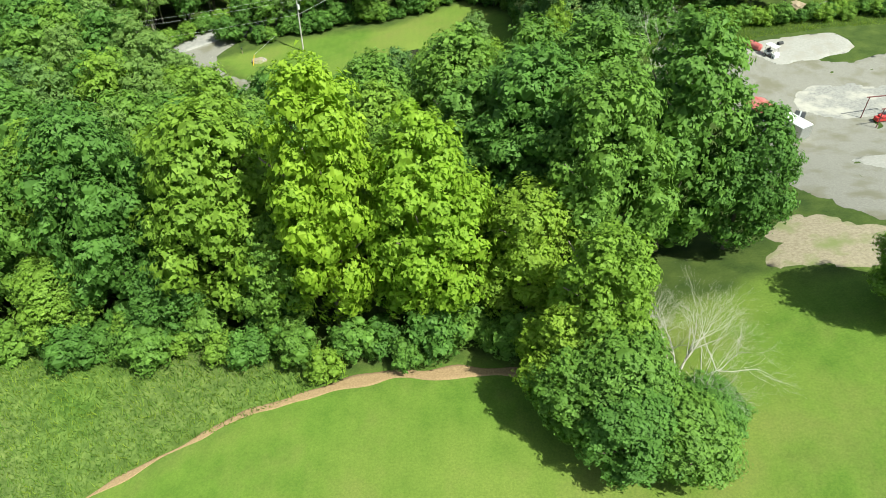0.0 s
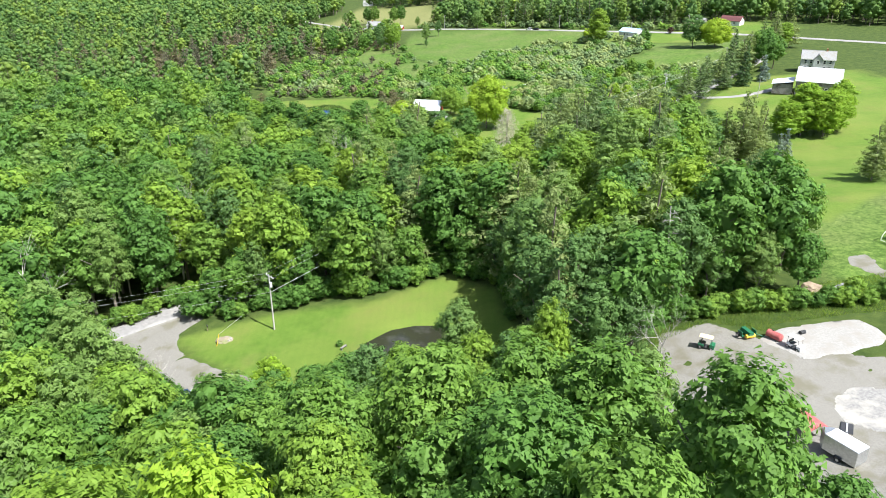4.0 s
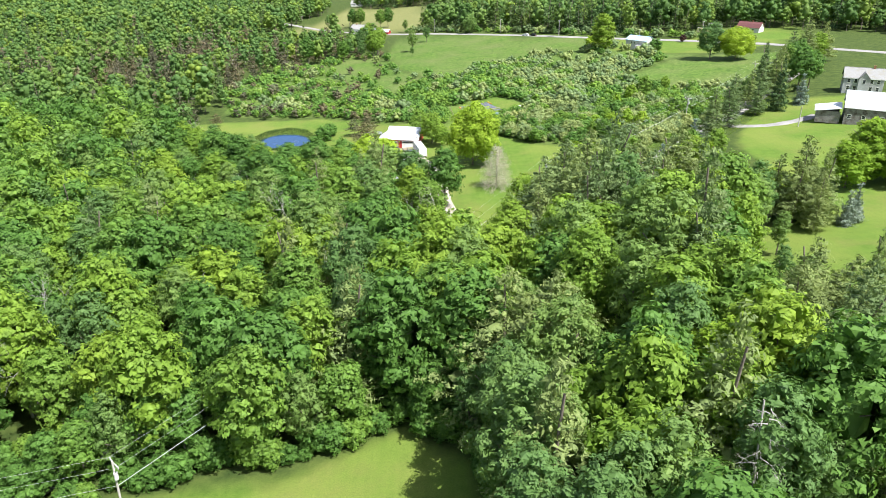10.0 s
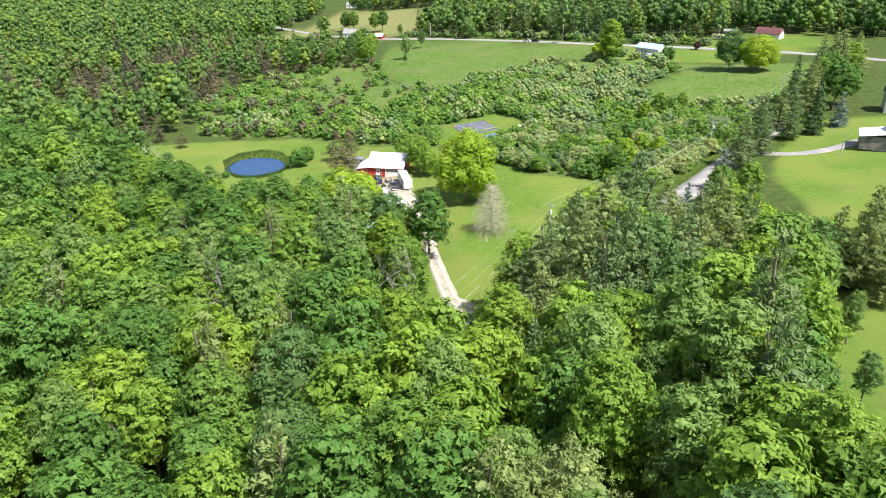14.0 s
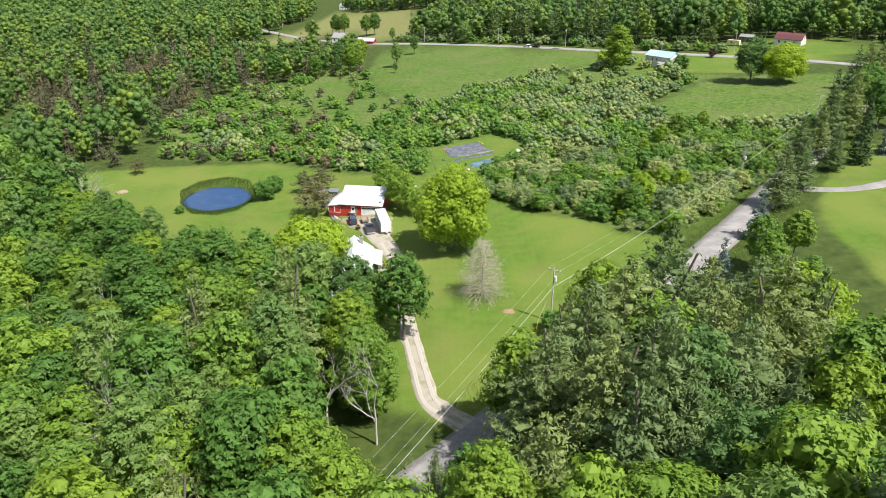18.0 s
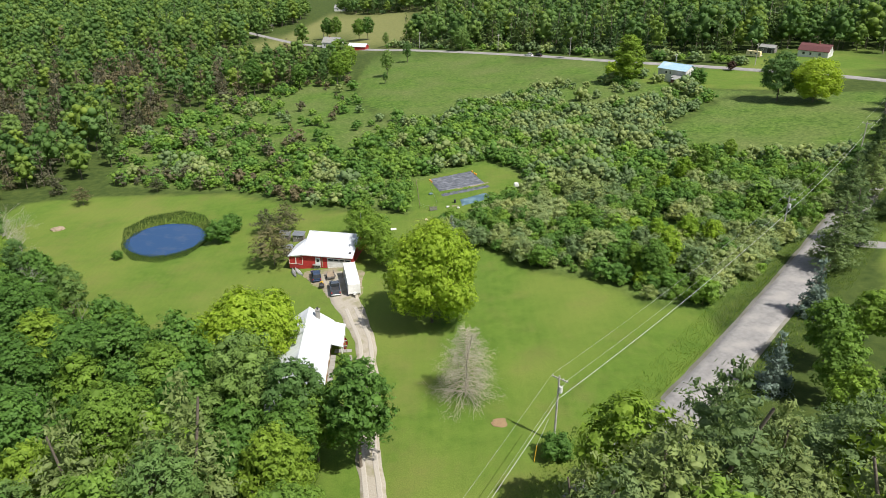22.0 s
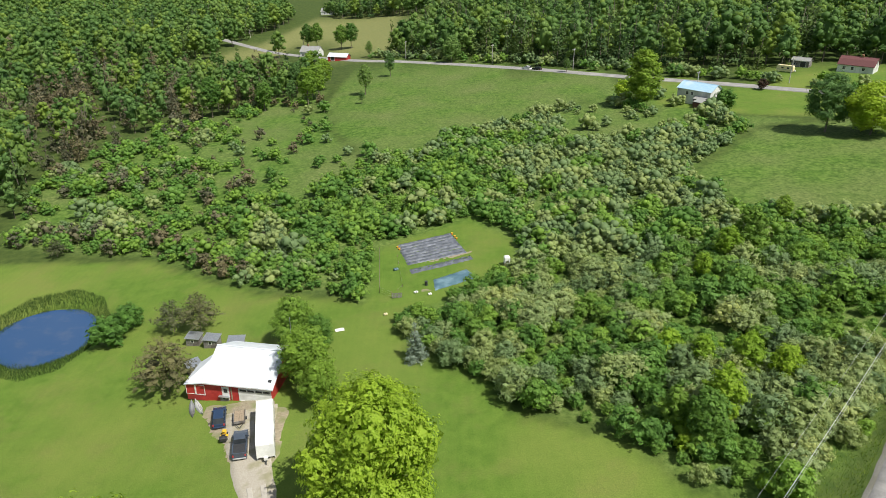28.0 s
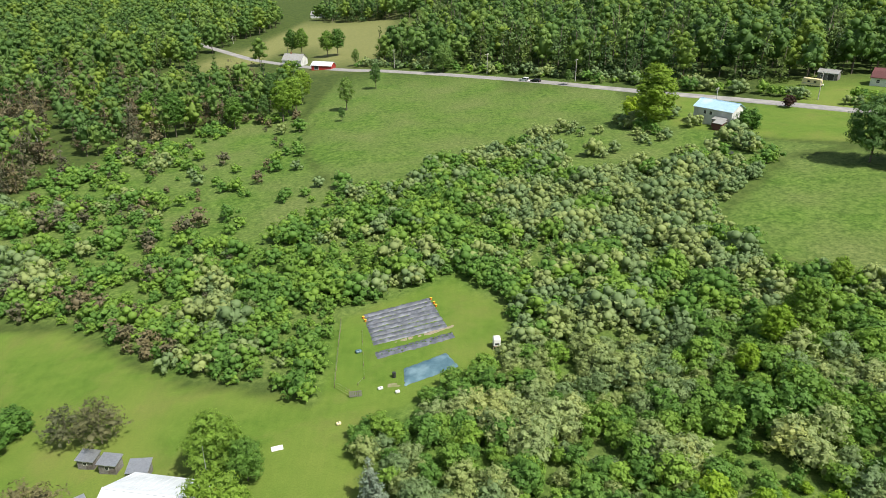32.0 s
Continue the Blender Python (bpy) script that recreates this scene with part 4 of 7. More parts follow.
for x, y, n in ((37, 329, 5), (43, 327, 6), (48, 325.5, 5), (42, 322, 4), (34.5, 333, 3), (78, 291, 6), (84, 298, 6), (71, 284, 4), (73, 300, 4), (91, 306, 4), (66, 296, 3), (60, 318, 4), (76, 318, 5), (88, 330, 5)):
    for k in range(n):
        OLIVE.single(x + rng.normal(0, 2.2), y + rng.normal(0, 1.6), rng.uniform(1.0, 1.55), rng.uniform(0, 360), "pale cream-flowered shrub in the thicket", "pale shrubs of the thicket", shape=k, leaf=M_CREAMY, sink=0.05)
for (x0, y0, _), (x1, y1, _) in zip(FAR_ROAD[2:], FAR_ROAD[3:8]):
    d = Vector((x1 - x0, y1 - y0))
    for k in range(int(d.length / 2.2)):
        t, o = rng.uniform(), rng.uniform(7.0, 15.0)
        bushes.append((FAR_OLIVE if rng.uniform() < 0.6 else FAR_SHRUB, x0 + d.x * t - d.y / d.length * o, y0 + d.y * t + d.x / d.length * o, rng.uniform(0.8, 1.7), rng.uniform(0, 6.28), rng.uniform()))
wood("thicket", bushes, "dense thicket of green and silvery shrubs", "thicket")


# ---- landmark trees ----
BARE_FAR = Kind("dead_tree", "stand of bare grey stems at the lawn's edge", "dead tree", M_DEAD, grow(130, 2, bare(13, 4, 0.32, 3, 0.34, 0.01)), M_DEAD)
for x, y, s_, k in ((19, 108, 0.85, 0), (24, 105.5, 0.8, 1), (29, 107, 0.8, 2), (31.5, 112, 0.9, 3), (33, 117.5, 0.9, 4), (22, 114, 1.0, 5), (17.5, 118, 0.95, 1), (17.5, 126, 0.9, 2), (26, 118, 1.0, 0), (38, 121.5, 0.8, 3), (45, 121, 0.75, 1), (53, 121, 0.8, 2), (60, 122, 0.75, 4)):
    (ASH if k in (0, 1, 2, 3, 5) else MAPLE).single(x, y, s_ * (1.25 if x < 30 else 1.0), 40 * k, shape=k, group="trees beside the gravel yard")
for k in range(26):
    x = 36 + k * 1.6 + rng.uniform(-0.5, 0.5)
    BIG_SHRUB.single(x, 118.5 + rng.uniform(-0.8, 1.2), rng.uniform(0.45, 0.85), rng.uniform(0, 360), "weedy green bush along the gravel yard", "bushes along the yard", shape=k)
for x, y, s_ in ((68, 222, 0.85), (75, 228, 0.8), (64, 214, 0.8), (86, 226, 0.7)):
    MAPLE.single(x, y, s_, rng.uniform(0, 360), "bright leafy tree at the field's edge", leaf=M_LIME, shape=int(rng.integers(6)))
for x, y, s_ in ((103, 178, 0.75), (107, 182, 0.7), (78, 170, 0.6)):
    PINE.single(x, y, s_, rng.uniform(0, 360), "white pine standing on the open field", shape=int(rng.integers(4)))
for x, y, s_, k in ((-16, 104.5, 0.72, 0), (-10, 103.5, 0.78, 1), (-4, 102, 0.8, 2), (2, 101.5, 0.8, 3), (8, 102.5, 0.75, 4), (13, 105, 0.8, 5), (-22, 106, 0.75, 2), (-7, 97, 0.75, 3), (5, 96, 0.75, 0), (-14, 98, 0.8, 4)):
    MAPLE.single(x, y, s_ * 0.88, 50 * k, "bright broadleaf tree between wood and pond lawn", shape=k, leaf=M_LIME if k in (2, 5) else None)
for x, y, s_, k in ((56, 180, 0.8, 0), (63, 192, 0.85, 1), (69, 203, 0.75, 2), (55, 168, 0.8, 3), (77, 212, 0.7, 4), (74, 194, 0.55, 5), (62, 200, 0.9, 2), (66, 176, 0.5, 1), (60, 158, 0.8, 5)):
    (ASH if k % 2 else MAPLE).single(x, y, s_, 50 * k, "leafy tree at the open field's edge", shape=k, leaf=M_LIME if k == 2 else None)
for x, y, h, k in ((-30, 97, 14.5, 0), (-24, 96, 16, 1), (-18, 95, 16, 2), (-12, 95, 16, 3), (-6, 92, 15.5, 4), (0, 95, 16.5, 5), (6, 93, 16, 0), (12, 98, 17, 1), (-27, 103, 11.5, 2), (-21, 103, 11.5, 3), (-41, 104, 15.5, 4), (-46, 107, 15, 5), (-40, 97, 17, 0), (-57, 122, 15, 1), (-62, 116, 17, 2), (-58, 105, 17, 3), (-64, 126, 15, 4),
                   (-41, 141.8, 11, 5), (-37, 142, 12, 0), (-33, 143.5, 13, 1), (-29, 145, 12.5, 2), (-36, 147.2, 12, 3), (-31, 150, 13.5, 4), (-25, 146, 13, 5), (-26, 152.5, 13, 0), (-21, 157, 14, 1), (-20, 150, 14, 2), (-16, 146, 13.5, 3), (-9, 145.5, 13, 4), (-4, 148, 13.5, 5), (8, 148.5, 12, 0), (13, 144, 12, 1), (2, 153, 13, 2)):
    (ASH if k in (1, 4) else MAPLE).single(x, y, h / 16.0 * (0.86 if y < 112 and x > -38 else 1.0), 50 * k + x, "bright broadleaf tree round the pond lawn", "trees round the pond lawn", shape=k)
for k, x in enumerate(np.arange(-38, 12, 5.2)):
    MAPLE.single(x, 87 + 2.5 * math.sin(k * 1.9), (18.5 + 1.2 * math.sin(k * 2.7)) / 16.0, 67 * k, "tall full tree in the near wood", "trees of the near wood", shape=k)
EDGE = [(-45, 139.2), (-38, 138.2), (-32, 140), (-27, 141.2), (-18, 143), (-9, 143), (-3, 145.2), (4, 150), (9, 145.4), (14.8, 140.6), (16.2, 131), (14.5, 124)]
for (x0, y0), (x1, y1) in zip(EDGE, EDGE[1:]):
    n = max(2, int(math.hypot(x1 - x0, y1 - y0) / 1.9))
    for k in range(n):
        BIG_SHRUB.single(x0 + (x1 - x0) * k / n + rng.uniform(-0.4, 0.4), y0 + (y1 - y0) * k / n + rng.uniform(0.0, 2.6), rng.uniform(0.35, 1.25), rng.uniform(0, 360), "leafy green bush at the edge of the pond lawn", "bushes round the pond lawn", shape=k)
LAWN_TREE = Kind("lawn_tree", "large spreading bright green tree on the sunny lawn", "tree", M_SUNNY, grow(110, 1, broad(38000, 0.27, 1, 46, 17, 10.2, 0.3, (7, 7), 0.5, 1.0, (0.16, 0.3))))
LAWN_TREE.single(19.2, 279.6, 0.97, 20, stretch=1.12)
LIME_TREE = Kind("lawn_tree", "rounded lime-green tree beside the white-roofed house", "tree", M_SUNNY, grow(112, 1, broad(22000, 0.24, 1, 40, 12, 7.4, 3.4, (7, 7), 0.5, 0.8, (0.18, 0.28))))
LIME_TREE.single(-10.0, 265.8, 1.25, 0, stretch=1.06)
for x, y, s_, k in ((-8.5, 250, 0.9, 0), (-10, 257.5, 0.8, 4), (-4.5, 240.5, 0.95, 5), (2.0, 238.5, 0.9, 2), (-13, 246, 1.0, 3)):
    MAPLE.single(x, y, s_, 30 * k, "green broadleaf tree close to the farmhouse", shape=k)
HIGH_ASH = Kind("ash_tree", "tall grey-green tree in front of the farmhouse", "tree", M_ASH, grow(160, 2, broad(3600, 0.34, 0, 22, 17, 4.8, 8.0, slim=0.4, lump=(0.2, 0.34))))
HIGH_ASH.single(-4.2, 245.0, 1.05, 0)
HIGH_ASH.single(1.8, 243.6, 0.98, 90, shape=1)
HIGH_ASH.single(-7.2, 251.5, 1.0, 200)
MAPLE.single(10.4, 242, 1.02, 40, "dark green maple beside the house and driveway", shape=1)
MAPLE.single(4.5, 243.5, 0.8, 140, "dark green maple beside the house and driveway", shape=3)
DEAD.single(-1.0, 243.0, 0.8, 0, "leafless grey tree in front of the brick gable", shape=1)


def dead_spruce(H, R, count=84, thick=0.1):
    def fn(rng):
        v, f = [], []
        limb(rng, v, f, np.array([0, 0, -0.4]), np.array([0, 0, 1.0]), H, 0.16, 0, 0.1, 0.3, 6)
        for k in range(count):
            u = 0.06 + 0.92 * k / count
            a = k * 2.4 + rng.uniform(-0.4, 0.4)
            d = np.array([math.cos(a), math.sin(a), 0.12 - 0.3 * (1 - u)])
            limb(rng, v, f, np.array([0, 0, u * H]), d / np.linalg.norm(d), R * (1.05 - u) ** 0.75 * rng.uniform(0.45, 0.75) + 0.2, thick, 3, 0.55, -0.04, 4)
        return (np.array(v), np.array(f)), (np.zeros((0, 3)), np.zeros((0, 3), int))
    return fn


GHOST = Kind("dead_spruce", "pale leafless dead spruce standing on the lawn", "dead tree", M_PALE, grow(115, 1, dead_spruce(12.0, 5.6, 170, 0.055)), M_PALE)
GHOST.single(24.7, 256.4, 1.0, 0)
M_RUSTY = foliage("rusty_olive_needles", (0.1, 0.106, 0.058), (0.168, 0.165, 0.09), 0.2, (1.0, 1.0, 0.9))
OLD_PINE = Kind("old_pine", "leaning brownish pine with bare lower limbs", "tree", M_RUSTY, grow(118, 2, needle(5200, 0.2, 0, 6, 6, 6.5, 4.0, 1.9, 1.8, 0.2)))
OLD_PINE.single(-16.5, 311, 1.3, 0)
for x, y, s in ((-22.8, 331, 0.8), (-17.6, 330.5, 0.95), (-84, 362, 0.7), (-66, 372, 0.6)):
    OLD_PINE.single(x, y, s, rng.uniform(0, 360), "small brownish pine at the lawn's edge", stretch=1.15)
WILLOW = Kind("willow_tree", "soft grey-green willow with drooping sprays", "tree", M_ASH, grow(120, 3, broad(7000, 0.32, 0, 30, 11, 5.4, 0.5, (5, 5), 0.28, lump=(0.2, 0.32))))
WILLOW.single(6.4, 308.5, 1.0, 0, "feathery green tree against the barn's corner", leaf=M_MAPLE)
WILLOW.single(9.5, 303.5, 0.7, 40, "feathery green tree against the barn's corner", shape=2, leaf=M_MAPLE)
WILLOW.single(2.0, 322, 0.85, 90, "feathery green tree against the barn's corner", shape=1, leaf=M_MAPLE)
WILLOW.single(6.5, 320, 0.6, 150, "leafy green bush behind the barn", leaf=M_MAPLE)
WILLOW.single(31, 607, 1.2, 0, "round willow beside the far road", shape=2)
WILLOW.single(141, 424, 1.6, 50, "broad tree at the meadow's corner", shape=0)
LAWN_TREE.single(151, 418, 0.95, 120, "broad bright tree at the meadow's corner", stretch=0.9)
BIG_SHRUB.single(-34, 328, 1.25, 0, "rounded willow bush at the pond's edge")
BIG_SHRUB.single(-32.5, 334, 1.1, 70, "rounded willow bush at the pond's edge")
BIG_SHRUB.single(-56.5, 321.5, 0.5, 70, "low bush at the pond's edge")
BLUE = Kind("blue_spruce", "blue-grey spruce", "tree", M_BLUE, grow(125, 1, needle(3000, 0.38, 0, 11, 8, 9, 2.7, 0.3, 1.0, -0.15)))
BLUE.single(23.0, 314.5, 0.72, 0, "small blue spruce at the thicket's edge")
BLUE.single(68.6, 253.2, 1.0, 0, "blue spruce beside the road")
BLUE.single(83.4, 273, 1.1, 60, "blue spruce beside the road")
BLUE.single(137.6, 322, 1.1, 0, "blue spruce on the farmhouse lawn")
FAR_BIG = BIG_MAPLE
FAR_BIG.single(99, 474, 1.4, 0, "tall full tree beside the white far house", stretch=0.74, leaf=M_YELLOW_GREEN)
SHRUB.single(95.8, 489.2, 2.2, 0, "bright yellow bush beside the road", leaf=M_SUNNY)
for k, (x, y) in enumerate(((-51, 524), (-33, 530), (-72, 517), (-91, 540), (-31, 561), (-31, 540), (-67, 552), (-40, 581))):
    MAPLE.single(x, y, 0.9 + 0.12 * (k % 3), 45 * k, "full green tree at the far meadow's edge", "trees at the far meadow's edge", shape=k, leaf=M_YELLOW_GREEN if k % 3 == 1 else None)
for k, (x, y) in enumerate(((-67, 719), (-60, 716), (-41, 700), (-35, 703))):
    MAPLE.single(x, y, 1.0 + 0.1 * (k % 2), 60 * k, "leafy tree behind the far houses", shape=k + 1)
for x, y, h in ( (-0, 579, 12), (-87, 711, 13), (-18, 654, 10), (-8.5, 539, 14), (-31, 547, 16), (-33, 541, 14), (-44, 560, 15), (-40, 530, 12), (-8, 520, 6), (3, 640, 11), (84, 551, 7)):
    ASH.single(x, y, h / 16, 30 * h, "slim tree standing in the meadow's edge")
for x, y, s in ((95, 290, 0.95), (104, 300, 0.8), (112, 318, 0.85), (121, 326, 0.8), (128, 335, 1.0), (118, 312, 0.7)):
    PINE.single(x, y, s, rng.uniform(0, 360), "white pine beside the road", stretch=0.85, shape=int(rng.integers(4)))
for x, y, s_ in ((136, 340, 1.0), (142, 350, 0.9), (148, 357, 1.0), (154, 366, 1.0), (160, 374, 0.9), (166, 380, 1.1), (174, 388, 1.0), (182, 398, 1.0), (176, 404, 0.9), (168, 398, 0.8)):
    (PINE if rng.uniform() < 0.5 else MAPLE).single(x, y, s_, rng.uniform(0, 360), "tall tree beside the upper road", shape=int(rng.integers(4)))
for x, y, s_ in ((-41, 92, 1.3), (-52, 95, 1.2), (-36, 98, 1.2), (-60, 100, 1.3), (-63, 128, 1.1), (-80, 150, 1.2), (-96, 165, 1.2), (-5, 98, 1.0), (2, 97, 0.9), (-60, 190, 1.2), (-75, 210, 1.2), (-42, 240, 1.1), (-58, 262, 1.1)):
    BARE_FAR.single(x, y, s_ * 1.2, rng.uniform(0, 360), shape=int(rng.integers(2)))
SPRUCE.single(127, 316, 1.0, 0, "tall dark spruce on the farm lawn")
SPRUCE.single(133, 345, 1.05, 0, "tall dark spruce on the farm lawn")
MAPLE.single(146, 342, 1.15, 0, "wide green maple behind the farm barn")
MAPLE.single(152, 346, 1.0, 60, "wide green maple behind the farm barn")
for x, y, s, k in ((78, 258, 0.8, 0), (75, 249, 0.75, 1), (72, 240, 0.8, 2), (80, 244, 0.6, 3), (86, 262, 0.7, 4), (66, 232, 0.8, 5)):
    MAPLE.single(x, y, s, rng.uniform(0, 360), "green broadleaf tree beside the road", shape=k)
for x, y, s in ((114.4, 237, 1.02), (109, 235.5, 0.85), (120, 234, 0.9), (124, 238, 0.95), (117, 242, 0.95), (130, 246, 0.9)):
    BIG_MAPLE.single(x, y, s * 1.05, rng.uniform(0, 360), "bright leafy tree on the farm field", leaf=M_LIME, stretch=0.78, shape=int(rng.integers(4)))
BLUE.single(95.9, 210.4, 0.8, 0, "pale blue spruce on the farm field")
BLUE.single(98.6, 212.4, 0.9, 50, "blue-grey spruce on the farm field")
for x, y, s in ((86.6, 214.5, 1.0), (90, 218, 0.95), (84, 219, 0.9), (91.5, 213.5, 0.85), (88, 208, 0.7)):
    PINE.single(x, y, s, rng.uniform(0, 360), "white pine on the farm field", shape=int(rng.integers(4)))
for x, y, s, k in ((71.5, 303, 0.5, 1), (75.4, 300, 0.52, 4), (66, 306, 0.4, 1), (75.5, 335, 0.4, 4), (61, 289, 0.62, 0), (64.5, 293, 0.6, 1), (58, 292, 0.5, 2), (88, 345, 0.65, 3), (82, 341, 0.55, 4), (93, 352, 0.5, 5), (100, 358, 0.45, 2)):
    MAPLE.single(x, y, s, rng.uniform(0, 360), "young tree rising out of the thicket", shape=k, leaf=M_LIME if k in (1, 4) else None)
PURPLE = SHRUB.single(147, 485, 1.3, 0, "dark purple-leaved bush by the far road", leaf=M_PURPLE)
for x, y in ((-84, 322), (-88, 328), (-78, 318), (-92, 334), (-30, 204), (-22, 222), (-27, 231), (-36, 214), (-12, 232), (34, 214)):
    BARE_FAR.single(x, y, rng.uniform(1.1, 1.5), rng.uniform(0, 360), shape=int(rng.integers(2)))
for k, (x, y) in enumerate(((-19.5, 219), (-8.8, 221), (-4, 216), (0.6, 218), (-12.5, 218.5), (-39, 232), (-41, 244), (-10.5, 210.5), (-12.7, 193.5), (-31.5, 211), (26, 185), (29, 186), (48.5, 181.5), (-35, 192), (-36, 223.5), (-25.5, 174.5), (-53.5, 159), (-49, 183), (-90, 269), (-55, 163), (-50, 180), (8, 214))):
    DEAD.single(x, y, 1.05 + 0.15 * math.sin(k * 2.1), 77 * k, "bare grey dead tree standing above the wood", "dead trees of the wood", shape=k)
GREAT_DEAD = Kind("dead_tree", "wide silvery dead tree leaning over the lawn", "dead tree", M_DEAD, grow(140, 1, bare(15, 5, 0.44, 10, 0.24, 0.0055, 0.46)), M_DEAD)
GREAT_DEAD.single(20.2, 38.5, 1.35, 30)
SILVER = Kind("dead_tree", "tall silvery dead spruce at the yard's edge", "dead tree", M_DEAD, grow(150, 1, dead_spruce(17.0, 3.4, 34, 0.05)), M_DEAD)
SILVER.single(37.6, 119.5, 1.15, 30)
for k in range(22):
    BIG_SHRUB.single(34 + 1.6 * (k % 11) + rng.uniform(-0.6, 0.6), 124 + 4.5 * (k // 11) + rng.uniform(-1.5, 1.5), rng.uniform(0.6, 1.2), rng.uniform(0, 360), "leafy undergrowth bush behind the gravel yard", "bushes along the yard", shape=k)
ASH.single(5.0, 111.5, 0.92, 40, "grey-green tree leaning over the pond's edge", shape=2)
BIRCH = Kind("birch_tree", "slim pale-stemmed birch leaning over the road", "tree", M_ASH, grow(190, 3, broad(3200, 0.26, 0, 18, 14, 3.6, 7.0, (3, 5), 0.4, lump=(0.2, 0.32))), M_PALE)
for k, (x, y) in enumerate(((-25.6, 146.8), (-22.2, 160.8), (-25.9, 160.6), (-27.6, 150.1), (-21.4, 158.8), (-63.3, 149.0), (-62.7, 152.8))):
    BIRCH.single(x, y, 0.9 + 0.08 * (k % 3), 70 * k, group="birches beside the road", shape=k)
for k in range(34):
    t = k / 33
    BIG_SHRUB.single(-92 + 56 * t + rng.uniform(-1, 1), 113.5 + 44 * t + rng.uniform(-1, 2.5), rng.uniform(0.4, 0.95), rng.uniform(0, 360), "leafy undergrowth bush along the road", "bushes along the road", shape=k)
DEAD.single(33, 104, 0.9, 80, "bare leaning dead tree at the yard's edge", shape=0)


# ---- buildings ----
M_GLASS = surface("window_glass", (0.02, 0.025, 0.03), (0.04, 0.045, 0.05), 1.0, 0.08, bumps=0.0)
M_BRICK = surface("brown_brick", (0.25, 0.12, 0.06), (0.38, 0.2, 0.11), 8.0, 0.85, bumps=0.01, c2=(0.2, 0.1, 0.06))
M_GREYWOOD = surface("weathered_grey_boards", (0.12, 0.115, 0.11), (0.3, 0.28, 0.26), 4.0, 0.9, bumps=0.02, c2=(0.09, 0.07, 0.06), big=0.2)
M_SHINGLE = surface("grey_shingles", (0.2, 0.2, 0.2), (0.32, 0.32, 0.31), 5.0, 0.9, bumps=0.01, c2=(0.24, 0.23, 0.2))
M_BROWNROOF = surface("brown_shingles", (0.12, 0.085, 0.08), (0.2, 0.15, 0.14), 4.0, 0.9, bumps=0.01, c2=(0.16, 0.11, 0.1))
M_REDROOF = surface("dark_red_roofing", (0.1, 0.035, 0.035), (0.17, 0.06, 0.06), 3.0, 0.7, bumps=0.005)
M_BLUEROOF = surface("pale_blue_steel_roofing", (0.28, 0.45, 0.6), (0.4, 0.56, 0.7), 1.5, 0.4, bumps=0.0, c2=(0.5, 0.6, 0.68))
M_SIDING = surface("pale_siding", (0.6, 0.6, 0.58), (0.75, 0.75, 0.73), 2.0, 0.7, bumps=0.004, c2=(0.5, 0.5, 0.48))
M_CONCRETE = surface("concrete", (0.25, 0.24, 0.22), (0.335, 0.32, 0.3), 3.0, 0.9, bumps=0.01, c2=(0.27, 0.25, 0.22))
M_WOOD = surface("planks", (0.2, 0.15, 0.1), (0.38, 0.3, 0.21), 5.0, 0.85, bumps=0.01)
M_DARK = surface("dark_plastic", (0.02, 0.02, 0.022), (0.05, 0.05, 0.052), 3.0, 0.5, bumps=0.0)
M_RUBBER = surface("tyre_rubber", (0.015, 0.015, 0.015), (0.035, 0.035, 0.035), 6.0, 0.9, bumps=0.003)
M_CHROME = surface("bare_metal", (0.45, 0.46, 0.47), (0.65, 0.66, 0.67), 4.0, 0.35, 0.8, bumps=0.0)
M_GREY = surface("grey_paint", (0.3, 0.31, 0.32), (0.42, 0.43, 0.44), 2.0, 0.5, bumps=0.0, c2=(0.25, 0.25, 0.24))


def gloss(name, c, rough=0.25):
    return surface(name, tuple(v * 0.85 for v in c), tuple(min(1, v * 1.15) for v in c), 1.5, rough, bumps=0.0)


M_BLUECAR = gloss("dark_blue_car_paint", (0.025, 0.045, 0.09))
M_SLATE = gloss("slate_car_paint", (0.06, 0.075, 0.1))
M_WHITECAR = gloss("white_car_paint", (0.8, 0.8, 0.8))
M_BLACKCAR = gloss("black_car_paint", (0.02, 0.02, 0.025))
M_YELLOW = gloss("yellow_paint", (0.7, 0.42, 0.03), 0.4)
M_GREEN = gloss("green_machine_paint", (0.02, 0.13, 0.06), 0.45)
M_REDTANK = surface("faded_red_tank", (0.3, 0.06, 0.06), (0.45, 0.13, 0.12), 2.0, 0.6, bumps=0.003, c2=(0.35, 0.18, 0.15), big=0.4)
M_CREAM = gloss("cream_plastic", (0.7, 0.6, 0.35), 0.5)
M_TEAL = gloss("teal_plastic", (0.06, 0.3, 0.33), 0.4)
M_ORANGE = gloss("orange_plastic", (0.7, 0.2, 0.03), 0.5)


